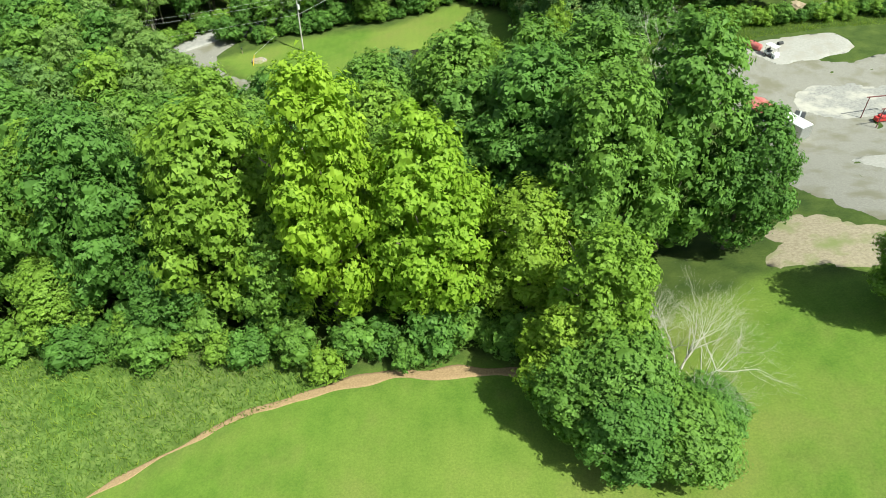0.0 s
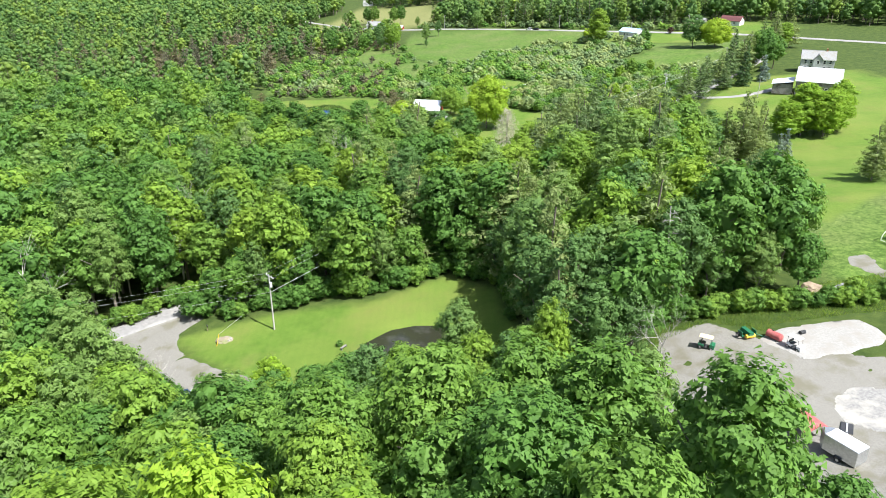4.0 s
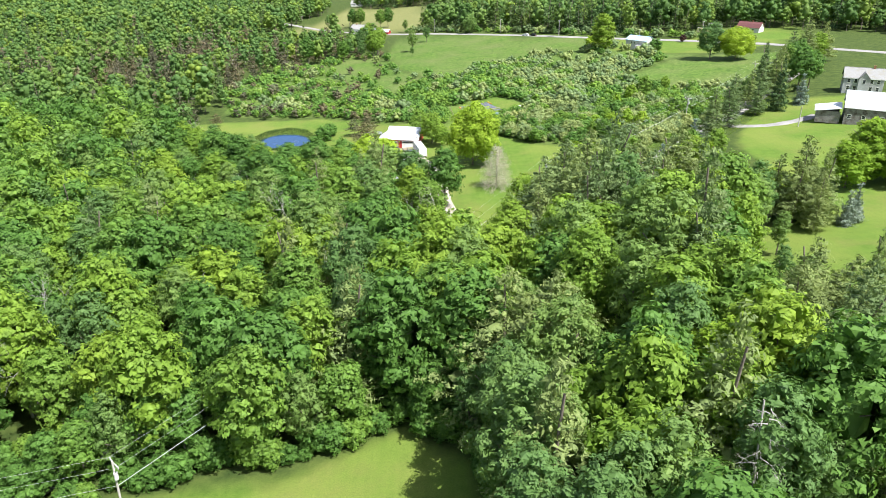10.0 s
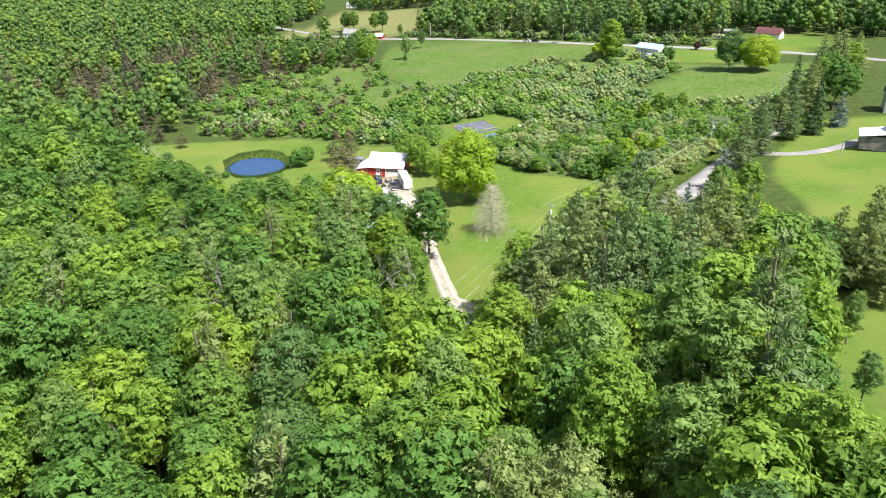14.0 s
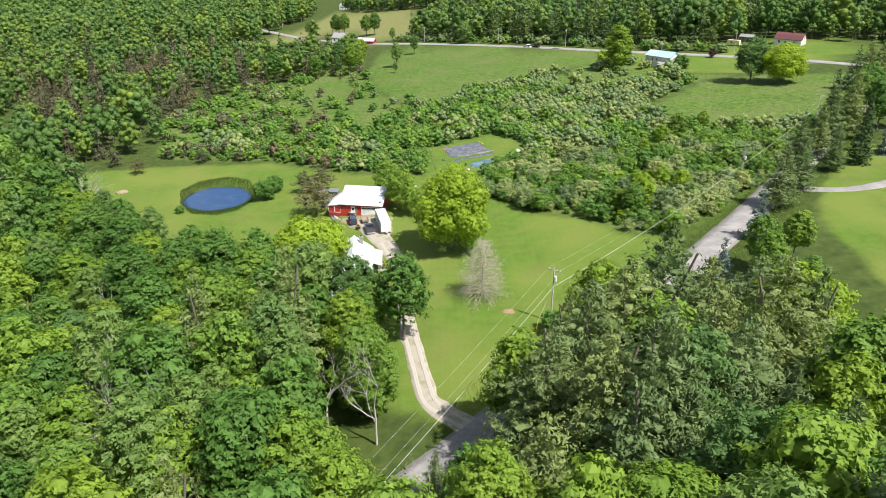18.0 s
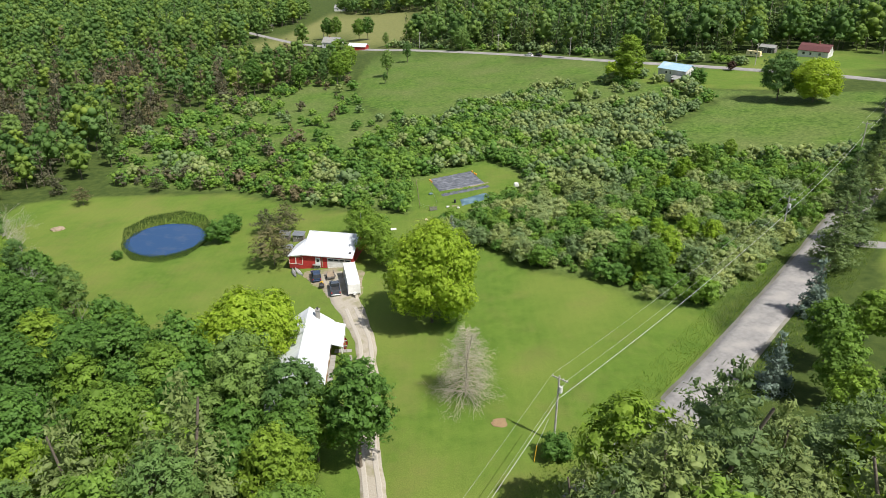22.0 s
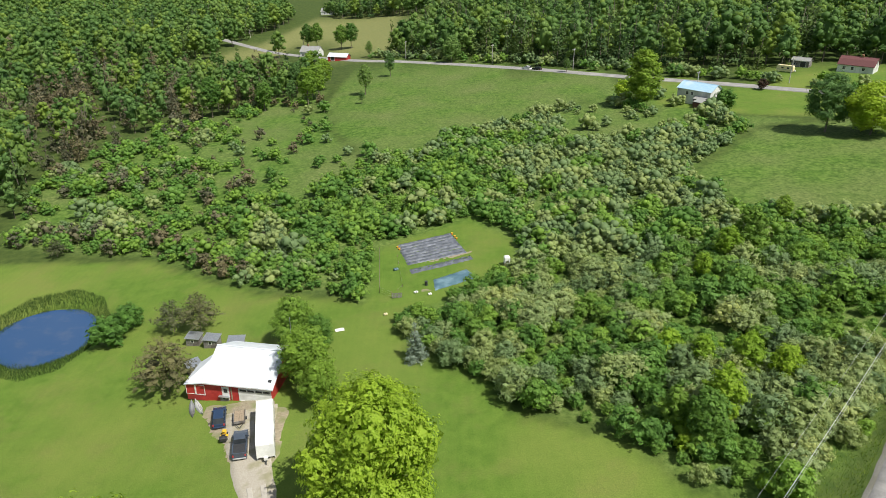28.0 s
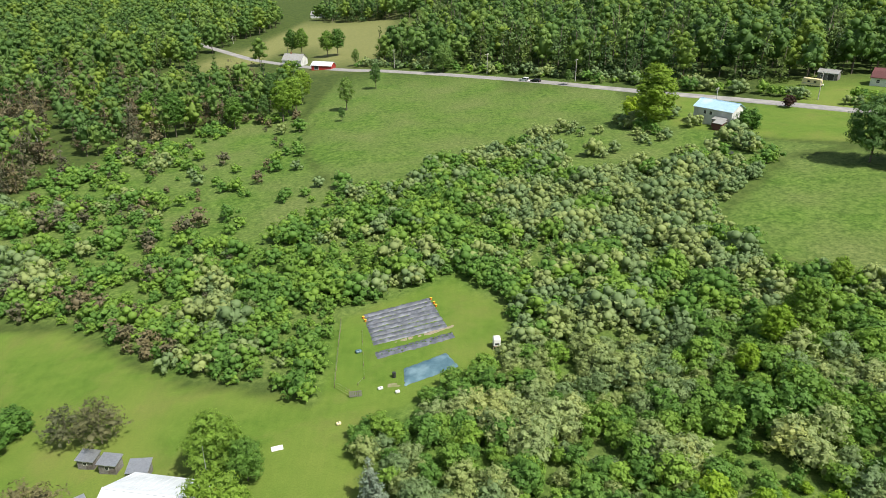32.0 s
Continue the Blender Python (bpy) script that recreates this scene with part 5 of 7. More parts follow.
def opening(parent, name, face, L, W, u, z, w, h, frame_mat, fill_mat, label="", bars=1):
    """A window or door set in one wall of a building: a frame with its pane or panel."""
    def place(bm):
        turn = {"front": 0, "right": 90, "back": 180, "left": -90}[face]
        off = W / 2 if face in ("front", "back") else L / 2
        bm.transform(pose(0, 0, 0, 0, 0, turn) @ Matrix.Translation((u, -off, z)))
        return bm
    t = min(0.1, w * 0.12)
    fr = boxes((-w / 2 - t, -w / 2, -0.06, 0.04, -t, h + t), (w / 2, w / 2 + t, -0.06, 0.04, -t, h + t), (-w / 2, w / 2, -0.06, 0.04, h, h + t), (-w / 2, w / 2, -0.08, 0.04, -t, 0))
    rail = lambda k: (-w / 2, w / 2, -0.045, 0.02, h * (k + 1) / (bars + 1) - 0.02, h * (k + 1) / (bars + 1) + 0.02)
    if bars == 1:
        box(fr, *rail(0))
    ob = part(name, place(fr), frame_mat, parent, label)
    for k in range(bars if bars > 1 else 0):
        part("rail", place(boxes(rail(k))), frame_mat, ob)
    part("pane" if name == "window" else "panel", place(boxes((-w / 2, w / 2, -0.03, 0.015, 0, h))), fill_mat, ob)
    return ob


def slab(p0, p1, p2, p3, t=0.12):
    """A sloping roof slab over four corners."""
    bm = bmesh.new()
    top = [bm.verts.new(p) for p in (p0, p1, p2, p3)]
    low = [bm.verts.new((p[0], p[1], p[2] - t)) for p in (p0, p1, p2, p3)]
    bm.faces.new(top)
    bm.faces.new(low[::-1])
    for k in range(4):
        j = (k + 1) % 4
        bm.faces.new((top[j], top[k], low[k], low[j]))
    bmesh.ops.recalc_face_normals(bm, faces=bm.faces)
    return bm


def gable(ob, L, W, eave, ridge, wall, roof, over=0.35, sink=0.8, seams=0.0, trim=None):
    """Walls and roof of a gabled building, ridge along x."""
    h = W / 2
    for s in (-1, 1):
        part("wall", boxes((-L / 2 + 0.16, L / 2 - 0.16, s * h - 0.08 * (1 + s), s * h + 0.08 * (1 - s), -sink, eave)), wall, ob)
        bm = prism([(-h, -sink), (h, -sink), (h, eave), (0, ridge), (-h, eave)], -0.08, 0.08)
        bm.transform(Matrix.Translation((s * (L / 2 - 0.08), 0, 0)) @ pose(0, 0, 0, 0, 0, 90))
        part("wall", bm, wall, ob)
    k = (ridge - eave) / h
    lo, e = eave + 0.14 - k * over, L / 2 + over
    for s in (-1, 1):
        a = part("roof", slab((-e, s * (h + over), lo), (e, s * (h + over), lo), (e, 0, ridge + 0.14), (-e, 0, ridge + 0.14)), roof, ob)
        if seams:
            bm = bmesh.new()
            for x in np.arange(-e + 0.1, e, seams):
                rod(bm, (x, s * (h + over - 0.02), lo + 0.02), (x, s * 0.02, ridge + 0.16), 0.025, sides=4)
            part("seams", bm, roof, a)
        if trim:
            part("fascia", boxes((-e, e, s * (h + over) - 0.02, s * (h + over) + 0.02, lo - 0.2, lo - 0.05)), trim, ob)
    part("ridge_cap", boxes((-e, e, -0.14, 0.14, ridge + 0.1, ridge + 0.19), bevel=0.02), roof, ob)
    return ob


# barn
barn = thing("barn", at(-2.9, 312.3, -9), "red garage barn with a white steel roof and white doors", "barn")
gable(barn, 10.6, 11.6, 2.9, 5.7, M_RED, M_METAL, 0.45, seams=0.9, trim=M_WHITE)
part("lean_to_roof", slab((-8.9, -6.1, 2.15), (-5.2, -6.1, 2.75), (-5.2, 0.6, 4.9), (-8.9, -0.6, 2.5)), M_METAL, barn)
part("lean_to_wall", boxes((-8.7, -5.3, -5.8, -5.65, -0.8, 2.3)), M_RED, barn)
part("lean_to_wall", boxes((-8.7, -8.55, -5.65, -0.8, -0.8, 2.2)), M_RED, barn)
part("lean_to_wall", boxes((-8.55, -5.3, -0.95, -0.8, -0.8, 2.3)), M_RED, barn)
for u, w in ((1.3, 2.75), (-1.75, 0.0), (4.2, 2.0)):
    if w:
        d = opening(barn, "garage_door", "front", 10.6, 11.6, u if w > 2.5 else 3.85, 0.0, 2.55, 2.15, M_WHITE, M_WHITE, "white panelled garage door", 3)
        x = u if w > 2.5 else 3.85
        part("window_strip", boxes((x - 1.15, x - 0.1, -5.87, -5.83, 1.68, 2.0), (x + 0.1, x + 1.15, -5.87, -5.83, 1.68, 2.0)), M_GLASS, d)
d = opening(barn, "door", "front", 10.6, 11.6, -2.2, 0.0, 0.95, 2.05, M_WHITE, M_WHITE, "white door with a small window", 0)
part("window_pane", boxes((-2.5, -1.9, -5.87, -5.83, 1.15, 1.75)), M_GLASS, d)
part("post", boxes((-1.35, -1.15, -5.9, -5.8, 0, 2.5)), M_WOOD, barn)
for x in (-8.0, -6.4):
    bm = boxes((x - 0.75, x + 0.75, -5.86, -5.82, 2.0, 2.1), (x - 0.75, x + 0.75, -5.86, -5.82, 0.25, 0.35), (x - 0.78, x - 0.68, -5.86, -5.82, 0.25, 2.1), (x + 0.68, x + 0.78, -5.86, -5.82, 0.25, 2.1))
    part("door_trim", bm, M_WHITE, barn)
part("roof_vent", boxes((4.6, 5.1, -5.2, -4.8, 3.2, 3.55)), M_DARK, barn)
bm = rod(bmesh.new(), (4.4, 5.9, 0), (4.4, 5.9, 8.5), 0.05, 0.03)
part("aerial_pole", bm, M_CHROME, barn)

# house
house = thing("house", at(-0.9, 262, 94), "brick farmhouse under a long white steel roof", "house")
gable(house, 26.0, 7.2, 4.3, 6.8, M_BRICK, M_METAL, 0.45, seams=0.8, trim=M_WHITE)
for z in (0.8, 3.2):
    for u in (-1.0, 1.0):
        opening(house, "window", "left", 26, 7.2, u, z, 0.85, 1.25, M_WHITE, M_GLASS, "white-framed window")
for u in (-9, -5, -1.5, 6.5, 10):
    opening(house, "window", "front", 26, 7.2, u, 1.0, 0.9, 1.2, M_WHITE, M_GLASS, "white-framed window")
for u in (-9, -4, 1, 6, 10):
    opening(house, "window", "back", 26, 7.2, u, 1.0, 0.9, 1.2, M_WHITE, M_GLASS, "white-framed window")
opening(house, "door", "front", 26, 7.2, 3.0, 0.1, 0.95, 2.05, M_WHITE, M_WOOD, "", 0)
ch = part("chimney", boxes((11.2, 11.9, -1.9, -1.2, 4.5, 7.3), (11.1, 12.0, -2.0, -1.1, 7.3, 7.45)), M_CONCRETE, house, "pale square chimney")
part("chimney_pot", rod(bmesh.new(), (11.55, -1.55, 7.4), (11.55, -1.55, 7.8), 0.16), M_DARK, ch)
part("porch_roof", slab((7.0, -5.9, 2.7), (14.6, -5.9, 2.7), (14.6, -3.2, 3.5), (7.0, -3.2, 3.5)), M_METAL, house)
for x in (7.2, 9.6, 12.0, 14.4):
    part("porch_post", boxes((x - 0.07, x + 0.07, -5.75, -5.6, -0.8, 2.6)), M_WHITE, house)
part("porch_floor", boxes((7.0, 14.6, -5.8, -3.62, -0.8, 0.25)), M_WOOD, house)
part("deck", boxes((14.7, 18.2, -5.2, -1.6, -0.6, 0.35)), M_GREYWOOD, house, "weathered grey wooden deck")
path = thing("garden_path", at(4.6, 271.6, 0), "pale concrete step path from drive to porch", "path")
for k in range(4):
    part("slab", boxes((-1.9 + k * 1.0, -0.95 + k * 1.0, -0.5, 0.5, -0.1, 0.09), bevel=0.02), M_CONCRETE, path)
walk_path = thing("garden_path", at(2.9, 266.5, 4), "narrow plank walk beside the house wall", "path")
for k in range(7):
    part("plank", boxes((-0.45, 0.45, -4 + k * 1.15, -2.9 + k * 1.15, -0.1, 0.08), bevel=0.02), M_CONCRETE, walk_path)
for k, (x, y) in enumerate(((4.3, 269.4), (4.0, 268), (4.7, 267.2), (4.2, 266), (3.9, 264.8), (5.0, 268.6))):
    SHRUB.single(x, y, 0.28 + 0.05 * (k % 3), k * 50, "low green plant in the house's flower bed")


def rail_of_stones(pts, label):
    ob = thing("stone_edging", at(*pts[0]), label, "edging")
    r = np.random.default_rng(2)
    inv = ob.matrix_world.inverted()
    for k, (x, y) in enumerate(pts):
        bm = bmesh.new()
        bmesh.ops.create_icosphere(bm, subdivisions=1, radius=0.22)
        for v in bm.verts:
            v.co *= r.uniform(0.75, 1.2)
        bm.transform(inv @ at(x, y, 0, 0.05) @ Matrix.Diagonal((1.2, 1, 0.6, 1)))
        part("stone", bm, M_CONCRETE, ob)


rail_of_stones([(5.6 + 0.25 * math.sin(k * 0.5), 269.8 - 0.42 * k) for k in range(14)], "curved row of pale stones round the flower bed")


def canoe(x, y, turn, material, label, L=4.6, flip=True):
    ob = thing("canoe", at(x, y, turn), label, "canoe")
    bm = bmesh.new()
    rows = []
    for k in range(11):
        u = -1 + 2 * k / 10
        w = 0.46 * (1 - abs(u) ** 2.4) + 0.01
        h = 0.36 + 0.1 * u * u
        rows.append([bm.verts.new((w * math.sin(a), u * L / 2, h * math.cos(a) if flip else h * (1 - math.cos(a)))) for a in np.linspace(-1.57, 1.57, 7)])
    for a, b in zip(rows, rows[1:]):
        for j in range(6):
            bm.faces.new((a[j], a[j + 1], b[j + 1], b[j]))
    bmesh.ops.solidify(bm, geom=bm.faces[:], thickness=0.03)
    part("hull", bm, material, ob)
    part("keel" if flip else "seat", boxes((-0.03, 0.03, -L * 0.42, L * 0.42, 0.36, 0.40)) if flip else boxes((-0.4, 0.4, -0.9, -0.65, 0.25, 0.29), (-0.4, 0.4, 0.8, 1.05, 0.25, 0.29)), M_GREY, ob)


canoe(-11.0, 305.4, 20, M_GREY, "upturned grey canoe on the grass")
canoe(-10.0, 305.7, 32, M_SIDING, "upturned pale canoe on the grass")
canoe(4.2, 273.6, 8, M_RED, "red and white canoe beside the porch", 3.6, False)


def vehicle(name, x, y, turn, kind, paint, label, category):
    """A car (front towards +y) with body, cabin glass, wheels, lamps and bumpers."""
    L, W, H, hood = {"car": (4.5, 1.75, 1.45, 0.85), "truck": (5.6, 1.95, 1.8, 1.1), "suv": (4.6, 1.85, 1.7, 0.98)}[kind]
    ob = thing(name, at(x, y, turn), label, category)
    f, b = L / 2, -L / 2
    body = [(b, 0.35), (b + 0.05, hood), (b + 0.2, hood + 0.06), (f - 0.9, hood + 0.04), (f - 0.08, hood - 0.14), (f, 0.4), (f - 0.1, 0.3), (b + 0.1, 0.28)]
    bm = prism(body, -W / 2, W / 2)
    bm.transform(pose(0, 0, 0, 0, 0, 90))
    bmesh.ops.bevel(bm, geom=bm.edges[:], offset=0.06, segments=2, affect="EDGES")
    part("body", bm, paint, ob)
    if kind == "truck":
        cab = [(-0.5, hood), (-0.35, H - 0.04), (0.6, H), (1.35, hood)]
    elif kind == "suv":
        cab = [(b + 0.1, hood), (b + 0.45, H - 0.05), (0.2, H), (1.15, hood)]
    else:
        cab = [(b + 0.35, hood), (b + 1.0, H - 0.03), (0.35, H), (1.25, hood)]
    bm = prism(cab, -W / 2 + 0.1, W / 2 - 0.1)
    for v in bm.verts:
        if v.co.z > hood + 0.2:
            v.co.y *= 0.86
    bm.transform(pose(0, 0, 0, 0, 0, 90))
    glass = part("cabin_glass", bm, M_GLASS, ob)
    zs = [c[0] for c in cab]
    bm = boxes((-W / 2 + 0.2, W / 2 - 0.2, zs[1] + 0.02, zs[2] - 0.02, H - 0.06, H + 0.035), bevel=0.03)
    part("roof", bm, paint, glass)
    for s in (-1, 1):
        for q in (zs[1] + 0.1, (zs[1] + zs[2]) / 2, zs[2] - 0.05):
            part("pillar", rod(bmesh.new(), (s * (W / 2 - 0.1), q + (0.25 if q == zs[2] - 0.05 else -0.1), hood), (s * (W / 2 - 0.19), q, H), 0.045), paint, glass)
    if kind == "truck":
        for s in (-1, 1):
            part("bed_rail", boxes((s * (W / 2 - 0.09) - 0.09, s * (W / 2 - 0.09) + 0.09, b + 0.1, -0.55, hood, hood + 0.28), bevel=0.03), paint, ob)
        part("tailgate", boxes((-W / 2 + 0.12, W / 2 - 0.12, b + 0.03, b + 0.13, hood - 0.1, hood + 0.28), bevel=0.02), paint, ob)
        part("bed_floor", boxes((-W / 2 + 0.18, W / 2 - 0.18, b + 0.14, -0.58, hood + 0.05, hood + 0.09)), M_DARK, ob)
    for s in (-1, 1):
        part("mirror", boxes((s * (W / 2 + 0.1) - 0.09, s * (W / 2 + 0.1) + 0.09, 0.95, 1.07, hood + 0.05, hood + 0.22), bevel=0.03), paint, ob)
        part("headlight", boxes((s * (W / 2 - 0.3) - 0.2, s * (W / 2 - 0.3) + 0.2, f - 0.1, f + 0.01, hood - 0.3, hood - 0.14)), M_CHROME, ob)
        part("tail_light", boxes((s * (W / 2 - 0.16) - 0.1, s * (W / 2 - 0.16) + 0.1, b - 0.012, b + 0.1, hood - 0.3, hood - 0.02)), M_RED, ob)
        for q in (b + 0.85, f - 0.9):
            wh = part("wheel", rod(bmesh.new(), (s * (W / 2 - 0.22), q, 0.33), (s * (W / 2 + 0.01), q, 0.33), 0.34, sides=16), M_RUBBER, ob)
            part("rim", rod(bmesh.new(), (s * (W / 2 - 0.1), q, 0.33), (s * (W / 2 + 0.02), q, 0.33), 0.2, sides=10), M_CHROME, wh)
    part("bumper", boxes((-W / 2 + 0.08, W / 2 - 0.08, b - 0.08, b + 0.05, 0.38, 0.58), bevel=0.03), M_CHROME if kind == "truck" else paint, ob)
    return ob


vehicle("car", -5.6, 301.9, 14, "suv", M_BLUECAR, "dark blue estate car parked before the barn", "car")
vehicle("pickup_truck", -0.6, 295.0, 12, "truck", M_SLATE, "dark slate pickup truck on the gravel drive", "pickup truck")
vehicle("car", 67.3, 567.4, 49, "suv", M_WHITECAR, "white car standing on the far road", "car")
vehicle("car", 71.8, 563.2, 49, "suv", M_BLACKCAR, "black car standing on the far road", "car")
vehicle("pickup_truck", -37, 112, 120, "truck", M_BLUECAR, "dark blue pickup truck on the gravel", "pickup truck")


def wheel(ob, x, y, r=0.33, w=0.22):
    wh = part("wheel", rod(bmesh.new(), (x - w / 2, y, r), (x + w / 2, y, r), r, sides=14), M_RUBBER, ob)
    part("rim", rod(bmesh.new(), (x - w / 2 - 0.02, y, r), (x + w / 2 + 0.02, y, r), r * 0.55, sides=8), M_CHROME, wh)


def travel_trailer(x, y, turn, L, W, H, label, face=M_WHITE):
    ob = thing("travel_trailer", at(x, y, turn), label, "trailer")
    f, b = L / 2, -L / 2
    bm = prism([(b, 0.5), (b + 0.05, H - 0.25), (b + 0.3, H), (f - 0.35, H), (f - 0.05, H - 0.3), (f, 0.5)], -W / 2, W / 2)
    bm.transform(pose(0, 0, 0, 0, 0, 90))
    bmesh.ops.bevel(bm, geom=bm.edges[:], offset=0.08, segments=2, affect="EDGES")
    body = part("body", bm, face, ob)
    for s in (-1, 1):
        for q in (-0.45, 0.45):
            wheel(ob, s * (W / 2 - 0.12), q)
        for q in np.arange(b + 1.5, f - 1, 2.2):
            part("window", boxes((s * (W / 2 + 0.005) - 0.012, s * (W / 2 + 0.005) + 0.012, q, q + 0.9, 1.5, 2.1)), M_GLASS, body)
        part("stripe", boxes((s * (W / 2 + 0.003) - 0.006, s * (W / 2 + 0.003) + 0.006, b + 0.2, f - 0.2, 1.05, 1.2)), M_GREY, body)
    part("hitch", boxes((-0.06, 0.06, b - 1.2, b, 0.45, 0.57), (-0.5, 0.5, b - 0.12, b, 0.45, 0.57)), M_DARK, ob)
    part("gas_bottle_cover", boxes((-0.3, 0.3, b - 0.75, b - 0.3, 0.57, 1.15), bevel=0.08), M_WHITE, ob)
    part("jack", rod(bmesh.new(), (0, b - 1.1, 0.0), (0, b - 1.1, 0.5), 0.04), M_DARK, ob)
    part("roof_vent", boxes((-0.25, 0.25, 0.4, 0.9, H, H + 0.1), (-0.3, 0.3, 2.4, 3.2, H, H + 0.16), bevel=0.02), M_WHITE, ob)
    return ob


travel_trailer(2.5, 297.2, 13, 10.4, 2.45, 2.9, "long white travel trailer parked on the drive")
travel_trailer(167.5, 513, 48, 6.5, 2.4, 2.7, "cream motorhome parked before the pines", M_CREAM)


def cart(x, y, turn):
    ob = thing("utility_trailer", at(x, y, turn), "small rusty utility trailer with a plank bed", "trailer")
    for k in range(6):
        part("plank", boxes((-0.75 + k * 0.25, -0.52 + k * 0.25, -1.5, 1.5, 0.55, 0.6)), M_WOOD, ob)
    for s in (-1, 1):
        part("side_rail", boxes((s * 0.8 - 0.03, s * 0.8 + 0.03, -1.5, 1.5, 0.5, 0.9)), M_GREYWOOD, ob)
        wheel(ob, s * 0.93, -0.1, 0.28, 0.16)
    part("front_rail", boxes((-0.8, 0.8, -1.55, -1.5, 0.5, 0.9)), M_GREYWOOD, ob)
    part("drawbar", rod(rod(bmesh.new(), (-0.6, -1.5, 0.5), (0, -2.6, 0.45), 0.04), (0.6, -1.5, 0.5), (0, -2.6, 0.45), 0.04), M_DARK, ob)


cart(-2.5, 301.6, 14)


def mower(x, y, turn):
    ob = thing("riding_mower", at(x, y, turn), "yellow riding mower with a black bagger", "mower")
    part("hood", boxes((-0.3, 0.3, 0.2, 1.0, 0.4, 0.85), bevel=0.08), M_YELLOW, ob)
    part("deck", boxes((-0.55, 0.55, -0.3, 0.5, 0.15, 0.35), bevel=0.05), M_YELLOW, ob)
    part("seat", boxes((-0.25, 0.25, -0.5, -0.05, 0.6, 0.7), (-0.25, 0.25, -0.6, -0.48, 0.65, 1.05), bevel=0.03), M_DARK, ob)
    part("bagger", boxes((-0.5, 0.5, -1.35, -0.65, 0.35, 0.95), bevel=0.08), M_DARK, ob)
    part("steering_wheel", rod(bmesh.new(), (0, 0.1, 0.95), (0, 0.13, 0.98), 0.18, sides=12), M_DARK, ob)
    for s in (-1, 1):
        wheel(ob, s * 0.42, -0.4, 0.27, 0.2)
        wheel(ob, s * 0.4, 0.75, 0.2, 0.15)


mower(-3.7, 297.6, 10)


def golf_cart(x, y, turn, paint, roof, label):
    ob = thing("golf_cart", at(x, y, turn), label, "golf cart")
    part("front_body", prism([(-0.55, 0.25), (0.55, 0.25), (0.5, 0.85), (-0.5, 0.95)], 0.55, 1.2), paint, ob)
    part("rear_body", boxes((-0.55, 0.55, -1.1, -0.25, 0.3, 0.75), bevel=0.08), paint, ob)
    part("floor", boxes((-0.55, 0.55, -0.3, 0.6, 0.25, 0.32)), M_DARK, ob)
    part("seat", boxes((-0.5, 0.5, -0.6, -0.1, 0.75, 0.87), (-0.5, 0.5, -0.75, -0.62, 0.85, 1.25), bevel=0.04), M_DARK, ob)
    part("canopy", boxes((-0.6, 0.6, -1.05, 0.85, 1.85, 1.92), bevel=0.04), roof, ob)
    for s in (-1, 1):
        part("canopy_post", rod(bmesh.new(), (s * 0.5, 0.8, 0.8), (s * 0.53, 0.65, 1.87), 0.025), M_DARK, ob)
        part("canopy_post", rod(bmesh.new(), (s * 0.5, -0.9, 0.7), (s * 0.53, -0.9, 1.87), 0.025), M_DARK, ob)
        wheel(ob, s * 0.5, 0.8, 0.24, 0.2)
        wheel(ob, s * 0.5, -0.75, 0.24, 0.2)


golf_cart(41.4, 109.3, -120, M_GREEN, M_CREAM, "green golf cart with a cream canopy on the gravel")
golf_cart(52.9, 106.6, -150, M_WHITECAR, M_WHITE, "white golf cart on the concrete slab")

# yard: slab, tank, machine, drum, trailers, scrap
patch("concrete_slab", [(49, 109.5), (53, 112.5), (66, 114), (67, 107), (60, 104.5), (53, 103)], M_CONCRETE, "broken pale concrete slab in the gravel yard", 0.12, 0.7, 0.6)
patch("concrete_slab", [(50, 74.5), (56, 76), (60, 72), (55, 69.5)], M_CONCRETE, "pale concrete pad in the gravel yard", 0.12, 0.7, 0.2)
tank = thing("tank", at(51.2, 109.4, 35), "faded red steel fuel tank lying on the slab", "tank")
bm = rod(bmesh.new(), (0, -1.0, 0.72), (0, 1.0, 0.72), 0.58, sides=20)
for s in (-1, 1):
    bmesh.ops.create_uvsphere(bm, u_segments=20, v_segments=8, radius=0.58, matrix=Matrix.Translation((0, s * 1.0, 0.72)) @ Matrix.Diagonal((1, 0.4, 1, 1)))
part("shell", bm, M_REDTANK, tank)
for s in (-1, 1):
    part("cradle", boxes((-0.5, 0.5, s * 0.7 - 0.1, s * 0.7 + 0.1, -0.1, 0.3)), M_GREYWOOD, tank)
part("filler", rod(bmesh.new(), (0, 0.3, 1.3), (0, 0.3, 1.5), 0.1), M_DARK, tank)
machine = thing("farm_machine", at(47.8, 110.8, 15), "green and yellow hay machine in the weeds", "farm machine")
part("frame", boxes((-1.2, 1.2, -0.5, -0.4, 0.4, 0.55), (-1.2, 1.2, 0.4, 0.5, 0.4, 0.55), (-1.2, -1.1, -0.5, 0.5, 0.3, 1.1), (1.1, 1.2, -0.5, 0.5, 0.3, 1.1)), M_GREEN, machine)
part("hood", prism([(-0.5, 0.6), (0.5, 0.6), (0.35, 1.15), (-0.35, 1.15)], -1.0, 1.0), M_GREEN, machine)
part("roller", rod(bmesh.new(), (-0.75, -0.75, 0.5), (0.75, -0.75, 0.5), 0.3, sides=12), M_YELLOW, machine)
part("drawbar", rod(bmesh.new(), (1.15, -0.4, 0.6), (2.1, -1.4, 0.35), 0.07), M_GREEN, machine)
for s in (-1, 1):
    wheel(machine, s * 1.3, 0.3, 0.36, 0.22)
